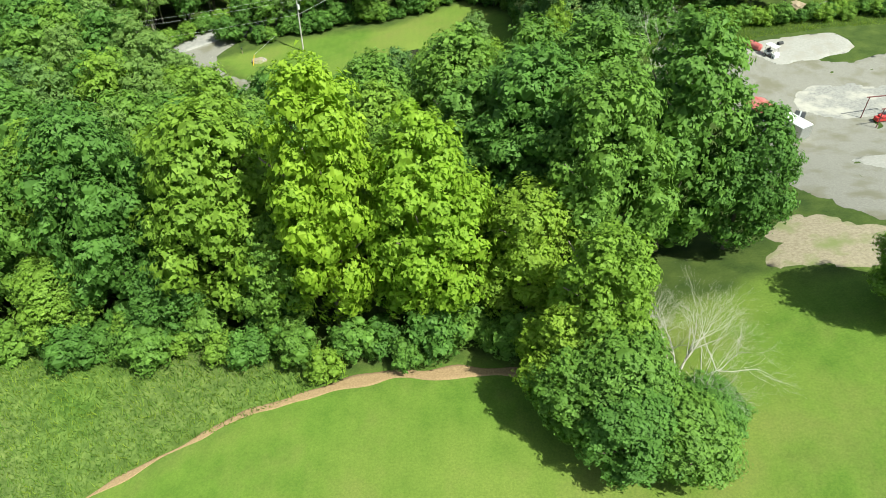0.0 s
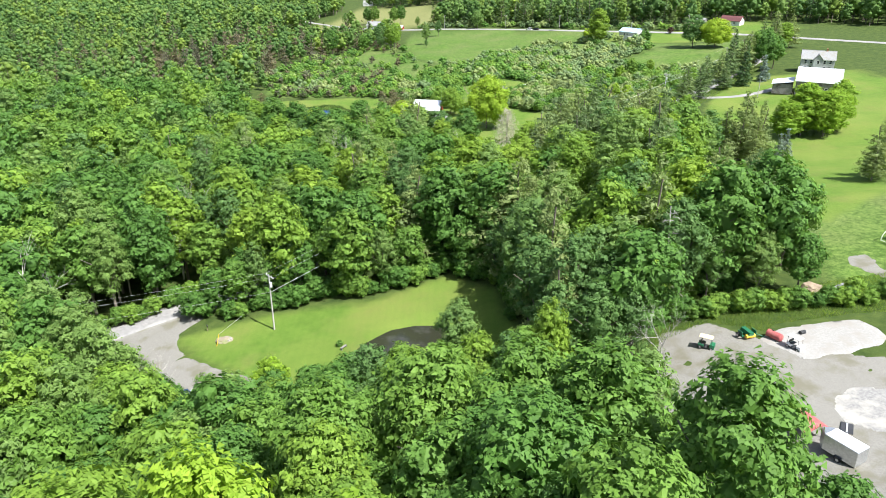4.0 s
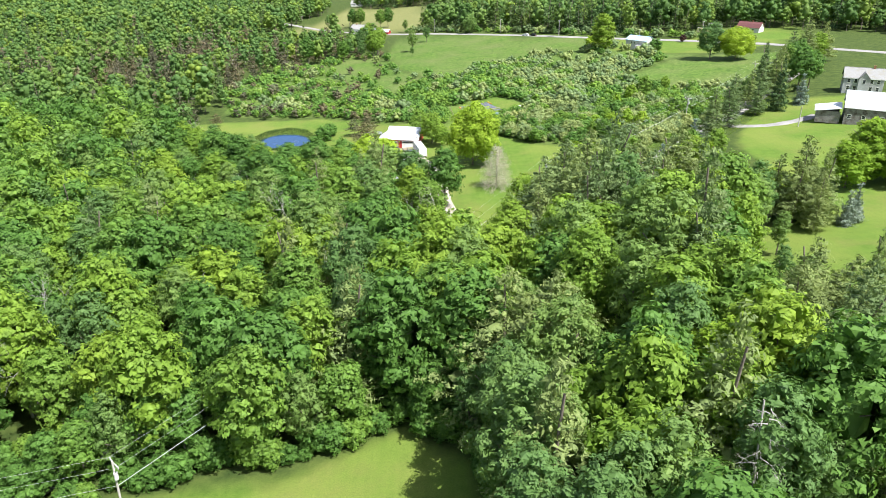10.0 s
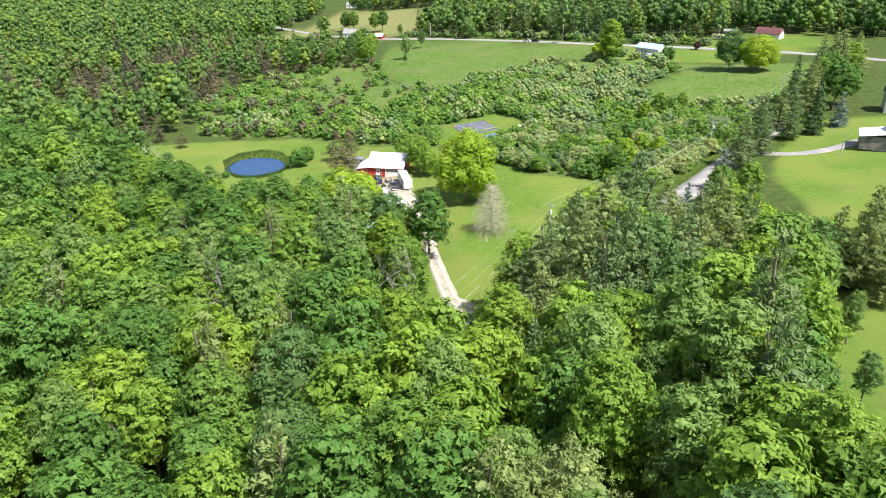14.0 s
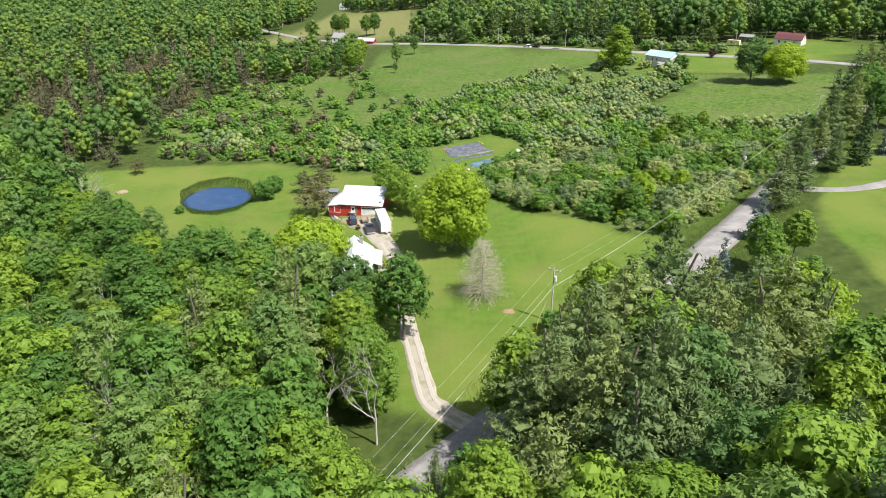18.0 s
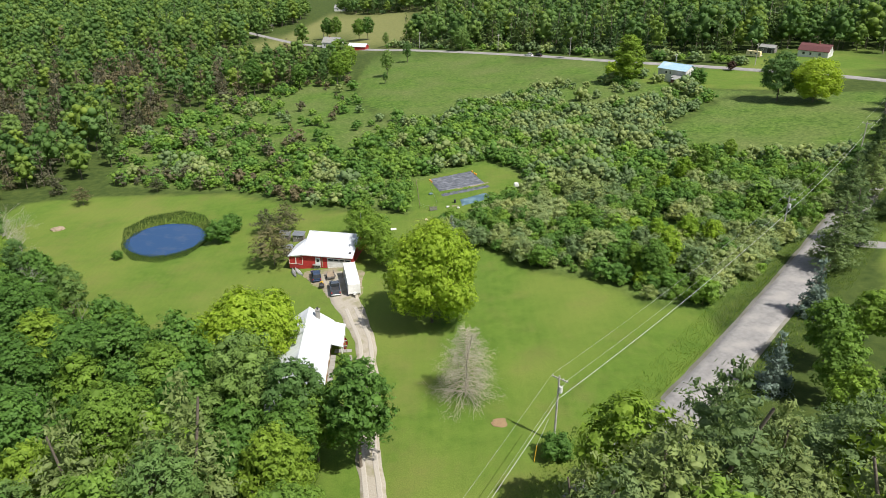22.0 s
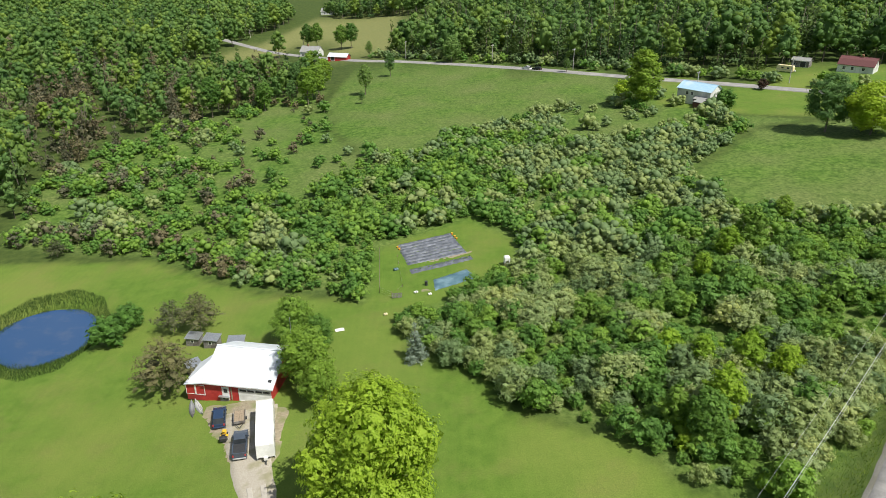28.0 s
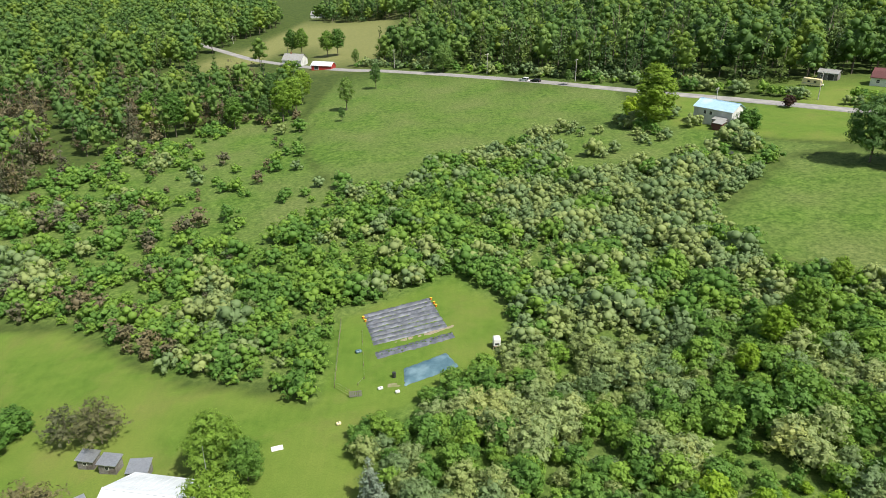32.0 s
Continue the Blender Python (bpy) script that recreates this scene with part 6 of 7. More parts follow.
for x, y, label in ((55.7, 110.3, "black steel drum lying on the slab"), (24.1, 341.4, "black plastic barrel in the garden")):
    ob = thing("drum", at(x, y, 20), label, "drum")
    lie = x > 50
    bm = rod(bmesh.new(), (0, 0, 0.0), (0, 0, 0.88), 0.29, sides=14)
    if lie:
        bm.transform(pose(-0.44, 0, 0.29, 0, 90, 0))
    part("shell", bm, M_DARK, ob)
    bm = bmesh.new()
    for z in (0.02, 0.3, 0.58, 0.86):
        rod(bm, (0, 0, z - 0.015), (0, 0, z + 0.015), 0.31, sides=14)
    if lie:
        bm.transform(pose(-0.44, 0, 0.29, 0, 90, 0))
    part("hoop", bm, M_DARK, ob)
box_trailer = thing("cargo_trailer", at(47.5, 83.5, 30), "silver-white cargo trailer with a wedge nose", "trailer")
bm = bmesh.new()
lo = [bm.verts.new((x, y, 0.5)) for x, y in ((-1.1, -2.3), (1.1, -2.3), (1.1, 1.6), (0, 2.6), (-1.1, 1.6))]
hi = [bm.verts.new((v.co.x, v.co.y, 2.5)) for v in lo]
bm.faces.new(lo[::-1])
bm.faces.new(hi)
for k in range(5):
    bm.faces.new((lo[k], lo[(k + 1) % 5], hi[(k + 1) % 5], hi[k]))
bmesh.ops.bevel(bm, geom=bm.edges[:], offset=0.05, segments=1, affect="EDGES")
part("body", bm, M_CHROME, box_trailer)
part("roof", boxes((-1.05, 1.05, -2.25, 1.55, 2.48, 2.54), bevel=0.02), M_WHITE, box_trailer)
for s in (-1, 1):
    wheel(box_trailer, s * 1.15, -0.4)
    part("fender", boxes((s * 1.2 - 0.13, s * 1.2 + 0.13, -0.85, 0.05, 0.68, 0.75), bevel=0.03), M_DARK, box_trailer)
red_roof = thing("canopy", at(45.5, 88.5, 20), "faded red canopy over stacked machinery", "canopy")
part("cover", prism([(-1.7, 2.0), (0, 2.6), (1.7, 2.0), (1.7, 1.92), (0, 2.5), (-1.7, 1.92)], -2.2, 2.2), M_REDTANK, red_roof)
for sx in (-1, 1):
    for sy in (-1, 1):
        part("post", rod(bmesh.new(), (sx * 1.55, sy * 2.0, -0.2), (sx * 1.55, sy * 2.0, 2.0), 0.05), M_CHROME, red_roof)
for x, y, a in ((49.6, 87.4, 10), (51.0, 88.6, 60)):
    ob = thing("scrap_panel", at(x, y, a), "dark sheet of scrap lying on the gravel", "scrap")
    part("sheet", boxes((-1.1, 1.1, -0.7, 0.7, 0.02, 0.14), bevel=0.03), M_DARK, ob)
    part("rib", boxes((-1.0, 1.0, -0.1, 0.1, 0.14, 0.2)), M_GREY, ob)
frame_ = thing("steel_frame", at(61, 85.5, 10), "rusty steel frame shelter with a red machine under it", "frame")
for x in (-2.2, 2.2):
    for y in (-1.6, 1.6):
        part("post", rod(bmesh.new(), (x, y, -0.3), (x, y, 3.0), 0.07), M_REDROOF, frame_)
part("beam", boxes((-2.6, 2.6, -1.66, -1.54, 2.95, 3.07), (-2.6, 2.6, 1.54, 1.66, 2.95, 3.07)), M_REDROOF, frame_)
part("machine", boxes((-1.4, 0.4, -0.5, 0.4, 0.2, 0.75), (-1.0, -0.4, -0.35, 0.3, 0.75, 1.05), bevel=0.08), M_RED, frame_)
part("rack", boxes((1.0, 2.1, -1.5, 1.5, 0, 0.12), (1.0, 2.1, -1.5, 1.5, 0.9, 1.0), (1.05, 1.15, -1.5, -1.4, 0, 1.4), (1.95, 2.05, 1.4, 1.5, 0, 1.4)), M_GREYWOOD, frame_)


tunnel = thing("hoop_frame", at(87.6, 133.0, 15), "bare white and teal hoop frame of a garden tunnel", "greenhouse frame")
for k in range(5):
    bm = bmesh.new()
    arc = [(2.4 * math.cos(a), k * 1.9, 2.5 * math.sin(a)) for a in np.linspace(0, math.pi, 11)]
    for p, q in zip(arc, arc[1:]):
        rod(bm, p, q, 0.07, sides=5)
    part("hoop", bm, M_WHITE, tunnel)
for x, z in ((-2.4, 0.1), (2.4, 0.1), (-1.7, 1.77), (1.7, 1.77), (0, 2.5)):
    part("rail", rod(bmesh.new(), (x, 0, z), (x, 7.6, z), 0.05, sides=5), M_WHITE, tunnel)
part("cover", prism([(2.46 * math.cos(a), 2.56 * math.sin(a)) for a in np.linspace(0.0, 1.5, 8)] + [(2.42 * math.cos(a), 2.52 * math.sin(a)) for a in np.linspace(1.5, 0.0, 8)], 5.6, 7.7), M_TEAL, tunnel, "torn teal plastic cover")


def mound(name, x, y, r, h, material, label, category):
    bm = bmesh.new()
    bmesh.ops.create_icosphere(bm, subdivisions=3, radius=1.0)
    for v in bm.verts:
        k = 1 + 0.35 * noise.noise(v.co * 2.2 + Vector((x, y, 0)))
        v.co = Vector((v.co.x * r * k, v.co.y * r * 0.8 * k, max(-0.25, v.co.z) * h * k))
    me = from_bm(name, bm, material)
    ob = new(name, me)
    ob.matrix_world = at(x, y)
    return tagged(ob, label, category)


mound("gravel_heap", 67.8, 122.5, 1.7, 1.2, M_SHINGLE, "dark heap of tar chippings in the weeds", "heap")
mound("soil_heap", 63.5, 124, 1.7, 0.9, M_WOOD, "brown heap of soil in the weeds", "heap")
mound("ash_patch", 29.5, 249.5, 1.3, 0.12, M_STRAW, "flat patch of burnt straw on the lawn", "ash heap")
mound("mound", -36.5, 130.6, 1.6, 0.35, M_DIRT, "low heap of stones and soil in the lawn", "heap")
mound("soil_heap", -82, 343, 1.8, 0.7, M_WOOD, "low brown heap of soil on the lawn", "heap")
for k in range(9):
    a = k * 0.7
    mound("stone", -36.5 + math.cos(a) * 1.1, 130.6 + math.sin(a) * 0.8, 0.25, 0.3, M_CONCRETE, "loose pale stone beside the stone heap", "stone")


def simple_house(name, x, y, turn, L, W, eave, ridge, wall, roof, label, wins, doors=(), chimney=None, category="house", seams=0.0):
    ob = thing(name, at(x, y, turn), label, category)
    gable(ob, L, W, eave, ridge, wall, roof, 0.35, seams=seams, trim=M_WHITE)
    for face, u, z, w, h in wins:
        opening(ob, "window", face, L, W, u, z, w, h, M_WHITE, M_GLASS)
    for face, u, w, h, m in doors:
        opening(ob, "door", face, L, W, u, 0, w, h, M_WHITE, m, "", 0)
    if chimney:
        part("chimney", boxes((chimney - 0.35, chimney + 0.35, -0.35, 0.35, ridge - 0.8, ridge + 1.0), (chimney - 0.42, chimney + 0.42, -0.42, 0.42, ridge + 0.9, ridge + 1.02)), M_BRICK, ob)
    return ob


far_house = simple_house("house", 119.8, 474.2, -48, 13, 8, 4.8, 6.8, M_SIDING, M_BLUEROOF, "white siding house with a pale blue steel roof", [("front", -2.6, 2.9, 0.8, 1.0), ("front", -0.6, 2.9, 0.8, 1.0), ("left", 0, 1.5, 0.9, 1.1), ("right", 0, 1.5, 0.9, 1.1)], [("left", 2, 0.95, 2.05, M_WHITE)], seams=0.9)
part("porch_roof", slab((1.2, -6.6, 2.3), (5.6, -6.6, 2.3), (5.6, -4.1, 2.8), (1.2, -4.1, 2.8)), M_SHINGLE, far_house)
part("porch", boxes((1.3, 5.5, -6.2, -4.02, -0.8, 0.9), (1.3, 1.5, -6.2, -6.0, 0.9, 2.3), (5.3, 5.5, -6.2, -6.0, 0.9, 2.3), (3.3, 3.5, -6.2, -6.0, 0.9, 2.3)), M_REDROOF, far_house, "dark red-brown wooden porch")
part("shed_wall", boxes((3.4, 6.2, -9.2, -6.5, -0.8, 1.9)), M_REDROOF, far_house)
part("shed_roof", slab((3.1, -9.5, 1.9), (6.5, -9.5, 1.9), (6.5, -6.3, 2.5), (3.1, -6.3, 2.5)), M_SHINGLE, far_house)
BIG_SHRUB.single(125.5, 463.5, 1.4, 0, "lilac bush beside the far house")
for x, y in ((110.4, 439.4), (118.6, 450.4)):
    ob = thing("trampoline", at(x, y), "round dark trampoline on the grass", "trampoline", "trampolines")
    part("mat", rod(bmesh.new(), (0, 0, 0.8), (0, 0, 0.83), 1.8, sides=24), M_DARK, ob)
    for k in range(6):
        a = k * math.pi / 3
        part("leg", rod(bmesh.new(), (math.cos(a) * 1.75, math.sin(a) * 1.75, -0.1), (math.cos(a) * 1.75, math.sin(a) * 1.75, 0.82), 0.03), M_CHROME, ob)

farm_barn = simple_house("barn", 146.5, 293.5, -27, 15, 12, 4.8, 9.0, M_GREYWOOD, M_METAL, "old weathered grey barn with a white steel roof", [("left", -2, 1.2, 1.0, 1.2), ("left", 2, 1.2, 1.0, 1.2), ("front", -6, 1.4, 1.0, 1.1), ("front", -2, 1.4, 1.0, 1.1), ("front", 3, 1.4, 1.0, 1.1)], [("front", 6, 2.6, 2.8, M_GREYWOOD)], category="barn", seams=1.0)
part("annex_wall", boxes((-15.5, -8.55, -5.6, -5.4, -0.8, 3.0), (-15.5, -15.3, -5.4, 3.0, -0.8, 3.0), (-15.3, -8.55, 2.8, 3.0, -0.8, 3.0)), M_GREYWOOD, farm_barn)
part("annex_roof", slab((-16, -6.0, 2.9), (-8.3, -6.0, 4.2), (-8.3, 3.4, 4.6), (-16, 3.4, 3.2)), M_METAL, farm_barn)
M_PALEGREY = surface("grey_clapboard", (0.33, 0.34, 0.34), (0.44, 0.45, 0.45), 2.0, 0.7, bumps=0.004, c2=(0.28, 0.28, 0.28))
farmhouse = simple_house("house", 165.5, 334, -24, 13, 8, 5.4, 8.4, M_PALEGREY, M_SHINGLE, "two-storey pale farmhouse with a grey roof", [(f, u, z, 0.9, 1.4) for f in ("front",) for u in (-4.8, -2.6, 2.6, 4.8) for z in (0.9, 3.5)] + [("left", u, z, 0.9, 1.4) for u in (-2, 2) for z in (0.9, 3.5)], [("front", 0, 1.0, 2.1, M_WOOD)], 3.0)
bm = prism([(-1.8, -0.8), (1.8, -0.8), (1.8, 5.4), (0, 7.4), (-1.8, 5.4)], -5.2, -3.9)
part("cross_gable", bm, M_PALEGREY, farmhouse)
for s in (-1, 1):
    part("cross_roof", slab((s * 2.1, -5.5, 5.2), (0, -5.5, 7.55), (0, -0.5, 7.55), (s * 2.1, -2.5, 5.2)), M_SHINGLE, farmhouse)
opening(farmhouse, "window", "front", 13, 10.4, 0.0, 3.6, 0.9, 1.3, M_WHITE, M_GLASS)
red_house = simple_house("house", 193, 506, -42, 13, 8, 2.8, 5.6, M_SIDING, M_REDROOF, "white house with a dark red gambrel roof", [("front", -4, 0.9, 1.0, 1.1), ("front", -1, 0.9, 1.0, 1.1), ("front", 3, 0.9, 1.0, 1.1), ("right", 0, 3.2, 0.9, 1.0)], [("front", 1, 0.95, 2.05, M_WHITE)], 1.0)
part("dormer_roof", slab((-6.8, -4.4, 2.75), (6.8, -4.4, 2.75), (6.3, -2.6, 4.9), (-6.3, -2.6, 4.9), 0.2), M_REDROOF, red_house)
simple_house("shed", 178, 522, -42, 7, 4, 2.6, 3.6, M_GREYWOOD, M_SHINGLE, "old grey open shed under the pines", [("front", -2, 0.9, 0.7, 0.8)], [("front", 1.2, 2.2, 2.2, M_DARK)], category="shed")
simple_house("house", -57, 678, -15, 12, 9, 3.6, 6.6, M_SIDING, M_SHINGLE, "grey-roofed white house beside the far road", [("front", -4, 1, 1, 1.2), ("front", -1, 1, 1, 1.2), ("front", 4, 1, 1, 1.2), ("left", 0, 4, 0.9, 1.1)], [("front", 1.6, 0.95, 2.05, M_WOOD)], -2.0)
simple_house("shed", -36.5, 655.5, -15, 12, 6.5, 2.4, 4.0, M_RED, M_METAL, "red shed with a pale steel roof", [("left", 0, 1, 0.9, 0.9)], [("front", -3, 2.4, 2.1, M_DARK)], category="shed")
simple_house("house", 62.5, 686, -10, 10, 8, 4.6, 7.4, M_SIDING, M_SHINGLE, "white house half hidden in the far wood", [("front", -2.5, 1.2, 1, 1.2), ("front", 2, 1.2, 1, 1.2), ("front", 0, 3.6, 1, 1.2)])
simple_house("house", -88, 956, -10, 14, 9, 3.2, 6, M_SIDING, M_SHINGLE, "distant pale house beside the hay field", [("front", -3, 1, 1.1, 1.2), ("front", 2, 1, 1.1, 1.2)])
simple_house("house", -330, 884, 0, 16, 9, 3.4, 6.2, M_SIDING, M_SHINGLE, "distant white house in a woodland clearing", [("front", -4, 1, 1.2, 1.3), ("front", 3, 1, 1.2, 1.3)])
simple_house("house", -53, 113, 25, 12, 8, 2.8, 5.0, M_SIDING, M_BROWNROOF, "low house with a purple-brown roof among trees", [("front", -3, 0.9, 1.1, 1.1), ("front", 2.5, 0.9, 1.1, 1.1), ("left", 0, 0.9, 1, 1.1)], [("front", 0, 0.95, 2.05, M_WHITE)])


def coop(x, y, turn, w, d, h, label):
    ob = thing("animal_hutch", at(x, y, turn), label, "hutch", "hutches behind the barn")
    part("wall", boxes((-w / 2, w / 2, -d / 2, -d / 2 + 0.06, -0.2, h), (-w / 2, w / 2, d / 2 - 0.06, d / 2, -0.2, h), (-w / 2, -w / 2 + 0.06, -d / 2 + 0.06, d / 2 - 0.06, -0.2, h), (w / 2 - 0.06, w / 2, -d / 2 + 0.06, d / 2 - 0.06, -0.2, h)), M_GREYWOOD, ob)
    part("roof", slab((-w / 2 - 0.2, -d / 2 - 0.2, h + 0.05), (w / 2 + 0.2, -d / 2 - 0.2, h + 0.05), (w / 2 + 0.2, d / 2 + 0.2, h + 0.4), (-w / 2 - 0.2, d / 2 + 0.2, h + 0.4), 0.06), M_CHROME, ob)
    f = part("window", boxes((-0.3, 0.3, -d / 2 - 0.03, -d / 2 + 0.01, h * 0.45, h * 0.85)), M_WHITE, ob)
    part("pane", boxes((-0.22, 0.22, -d / 2 - 0.045, -d / 2 - 0.028, h * 0.5, h * 0.8)), M_GLASS, f)


coop(-17.2, 325.8, -8, 2.4, 1.8, 1.5, "small grey hutch with a steel roof")
coop(-13.5, 324.4, -8, 2.5, 1.8, 1.6, "small grey hutch with a steel roof")
coop(-14.2, 316.2, 40, 2.2, 1.8, 1.6, "leaning grey hutch with a steel roof")
coop(-8.6, 322.4, 5, 2.6, 2.2, 1.7, "small grey hutch with a steel roof")
coop(-6.2, 307.2, -10, 1.4, 0.9, 0.8, "low red and white hutch by the barn wall")

# ---- garden ----
M_FILM = surface("black_mulch_film", (0.05, 0.055, 0.065), (0.12, 0.13, 0.155), 1.2, 0.5, bumps=0.03, c2=(0.16, 0.17, 0.2), big=0.8)
M_TARP = surface("blue_green_tarp", (0.045, 0.1, 0.13), (0.1, 0.18, 0.22), 0.7, 0.5, bumps=0.03, c2=(0.16, 0.25, 0.29), big=0.6)


def sheet(parent, name, a, b, c, d, material, nu=24, nv=6, h=0.1, ridge=0.0, seed=1):
    """A wrinkled sheet over four corners (x, y), laid on the land."""
    r = np.random.default_rng(seed)
    v = []
    for i in range(nv + 1):
        for j in range(nu + 1):
            u, w = j / nu, i / nv
            x = (a[0] * (1 - u) + b[0] * u) * (1 - w) + (d[0] * (1 - u) + c[0] * u) * w
            y = (a[1] * (1 - u) + b[1] * u) * (1 - w) + (d[1] * (1 - u) + c[1] * u) * w
            edge = min(u, 1 - u, w, 1 - w) <= 0
            x, y = x + r.normal(0, 0.07), y + r.normal(0, 0.07)
            v.append((x, y, float(gz(x, y)) + (0.02 if edge else 0.09 + h * (0.6 + 0.6 * r.uniform()) + ridge * math.sin(math.pi * w))))
    i = (np.arange(nv)[:, None] * (nu + 1) + np.arange(nu)).ravel()
    f = np.stack([i, i + 1, i + nu + 2, i + nu + 1], 1)
    ob = new(name, mesh_of(name, np.array(v), f, [material], shade=True))
    ob.parent = parent
    return ob


plot = thing("garden_bed", Matrix.Identity(4), "rows of black mulch film over raised beds", "garden bed")
TL, TR, BR, BL = (17.0, 362.3), (29.0, 367.2), (32.6, 355.4), (20.0, 351.2)
lerp = lambda p, q, t: (p[0] + (q[0] - p[0]) * t, p[1] + (q[1] - p[1]) * t)
for k in range(8):
    t0, t1 = k / 8 + 0.008, (k + 1) / 8 - 0.008
    sheet(plot, "mulch_sheet", lerp(BL, TL, t0), lerp(BR, TR, t0), lerp(BR, TR, t1), lerp(BL, TL, t1), M_FILM, 26, 4, 0.08, 0.16, k)
strip = thing("garden_bed", Matrix.Identity(4), "single strip of black mulch film with seedlings", "garden bed")
sheet(strip, "mulch_sheet", (21.0, 346.9), (33.9, 352.0), (33.2, 353.8), (20.4, 349.1), M_FILM, 26, 5, 0.08, 0.12, 20)
tarp = thing("tarp", Matrix.Identity(4), "wrinkled blue-green tarpaulin spread on the ground", "tarp")
sheet(tarp, "sheet", (25.8, 338.6), (34.3, 343.2), (32.2, 347.4), (25.6, 343.6), M_TARP, 20, 10, 0.14, 0.05, 30)
patch("bare_soil", [(21.0, 350.4), (33.6, 355.0), (33.9, 356.8), (20.2, 350.8)], M_DIRT, "bare soil between the garden beds", 0.05, 0.5, 0.3)
patch("bare_soil", [(22.5, 338), (25.5, 338.5), (25, 340.5), (23, 340)], M_DIRT, "trodden soil by the garden gate", 0.04, 0.5, 0.5)
for k in range(26):
    t = (k + 0.5) / 26
    x, y = lerp((20.8, 348), (33.4, 352.9), t)
    SHRUB.single(x + rng.normal(0, 0.2), y + rng.normal(0, 0.35), 0.09, k * 40, "small seedling in the mulched bed", "garden seedlings", sink=-0.12)
for x, y in ((29.4, 366.4), (30.0, 364.8), (30.4, 363.6), (17.2, 361), (17.7, 359.8)):
    ob = thing("bucket", at(x, y), "orange and yellow bucket at the bed's end", "bucket", "garden buckets")
    part("pail", rod(bmesh.new(), (0, 0, 0), (0, 0, 0.4), 0.18, 0.22, 12), M_ORANGE, ob)
    part("rim", rod(bmesh.new(), (0, 0, 0.38), (0, 0, 0.42), 0.24, sides=12), M_YELLOW, ob)
privy = thing("water_tank", at(40.5, 348, 5), "white square water tank on a pallet", "tank")
part("body", boxes((-0.6, 0.6, -0.55, 0.55, 0.5, 1.9), bevel=0.1), M_WHITE, privy)
part("stand", boxes((-0.65, -0.5, -0.6, -0.45, -0.2, 0.5), (0.5, 0.65, -0.6, -0.45, -0.2, 0.5), (-0.65, -0.5, 0.45, 0.6, -0.2, 0.5), (0.5, 0.65, 0.45, 0.6, -0.2, 0.5), (-0.65, 0.65, -0.6, 0.6, 0.42, 0.5)), M_WOOD, privy)
part("lid", boxes((-0.5, 0.5, -0.45, 0.45, 1.9, 2.0), bevel=0.04), M_WHITE, privy)
part("window", boxes((-0.35, 0.35, -0.57, -0.54, 0.75, 1.1)), M_DARK, privy)


def fence(pts, h, gap, label, wires=3):
    ob = thing("garden_fence", Matrix.Identity(4), label, "fence")
    p = np.array(pts, float)
    for a, b in zip(p, p[1:]):
        n = max(1, int(np.hypot(*(b - a)) / gap))
        last = None
        for k in range(n + 1):
            x, y = a + (b - a) * k / n
            z = float(gz(x, y))
            part("post", rod(bmesh.new(), (x, y, z - 0.3), (x, y, z + h), 0.05, sides=5), M_WOOD, ob)
            if last is not None:
                bm = bmesh.new()
                for w in range(wires):
                    q = h * (w + 0.7) / wires
                    rod(bm, (last[0], last[1], last[2] + q), (x, y, z + q), 0.012, sides=3)
                part("wire", bm, M_CHROME, ob)
            last = (x, y, z)


fence([(13.4, 359), (15.0, 339.5), (17.6, 337)], 1.4, 2.4, "post and wire garden fence")
fence([(17.5, 356), (19.4, 341.5), (18.6, 339.8)], 0.5, 3.0, "low string fence beside the bed", 1)
gate = thing("pallet_gate", at(18.6, 336.8, 10), "grey pallet gate of the garden", "gate")
for k in range(7):
    part("slat", boxes((-0.9 + k * 0.27, -0.72 + k * 0.27, -0.03, 0.03, 0.05, 1.1)), M_GREYWOOD, gate)
for z in (0.2, 0.9):
    part("rail", boxes((-0.95, 1.0, 0.03, 0.09, z, z + 0.1)), M_GREYWOOD, gate)
for x, y, m, label, w, d in ((24.9, 337.2, M_WHITE, "white sack of lime at the garden's edge", 0.7, 0.5), (16.9, 330.4, M_CREAM, "pale wooden crate on the mown path", 0.7, 0.5), (22.2, 338.4, M_SIDING, "pale folded sheet on the soil", 0.8, 0.5), (17.6, 349.5, M_TARP, "pale green cover in the grass", 1.0, 0.7)):
    ob = thing("garden_bundle", at(x, y, 25), label, "bundle")
    part("pack", boxes((-w / 2, w / 2, -d / 2, d / 2, 0, 0.4), bevel=0.1), m, ob)
    part("tie", boxes((-0.03, 0.03, -d / 2 - 0.01, d / 2 + 0.01, 0.0, 0.41)), M_DARK, ob)
board = thing("white_board", at(9.0, 326, 20), "white panel lying on the mown grass", "panel")
part("panel", boxes((-0.8, 0.8, -0.5, 0.5, 0.03, 0.1), bevel=0.02), M_WHITE, board)

# ---- utility poles and cables ----
M_CABLE = surface("aluminium_cable", (0.45, 0.46, 0.46), (0.6, 0.6, 0.6), 2.0, 0.5, bumps=0.0)


M_POLE = surface("silvered_pole_wood", (0.36, 0.34, 0.31), (0.52, 0.5, 0.46), 4.0, 0.9, bumps=0.01, c2=(0.28, 0.26, 0.23))


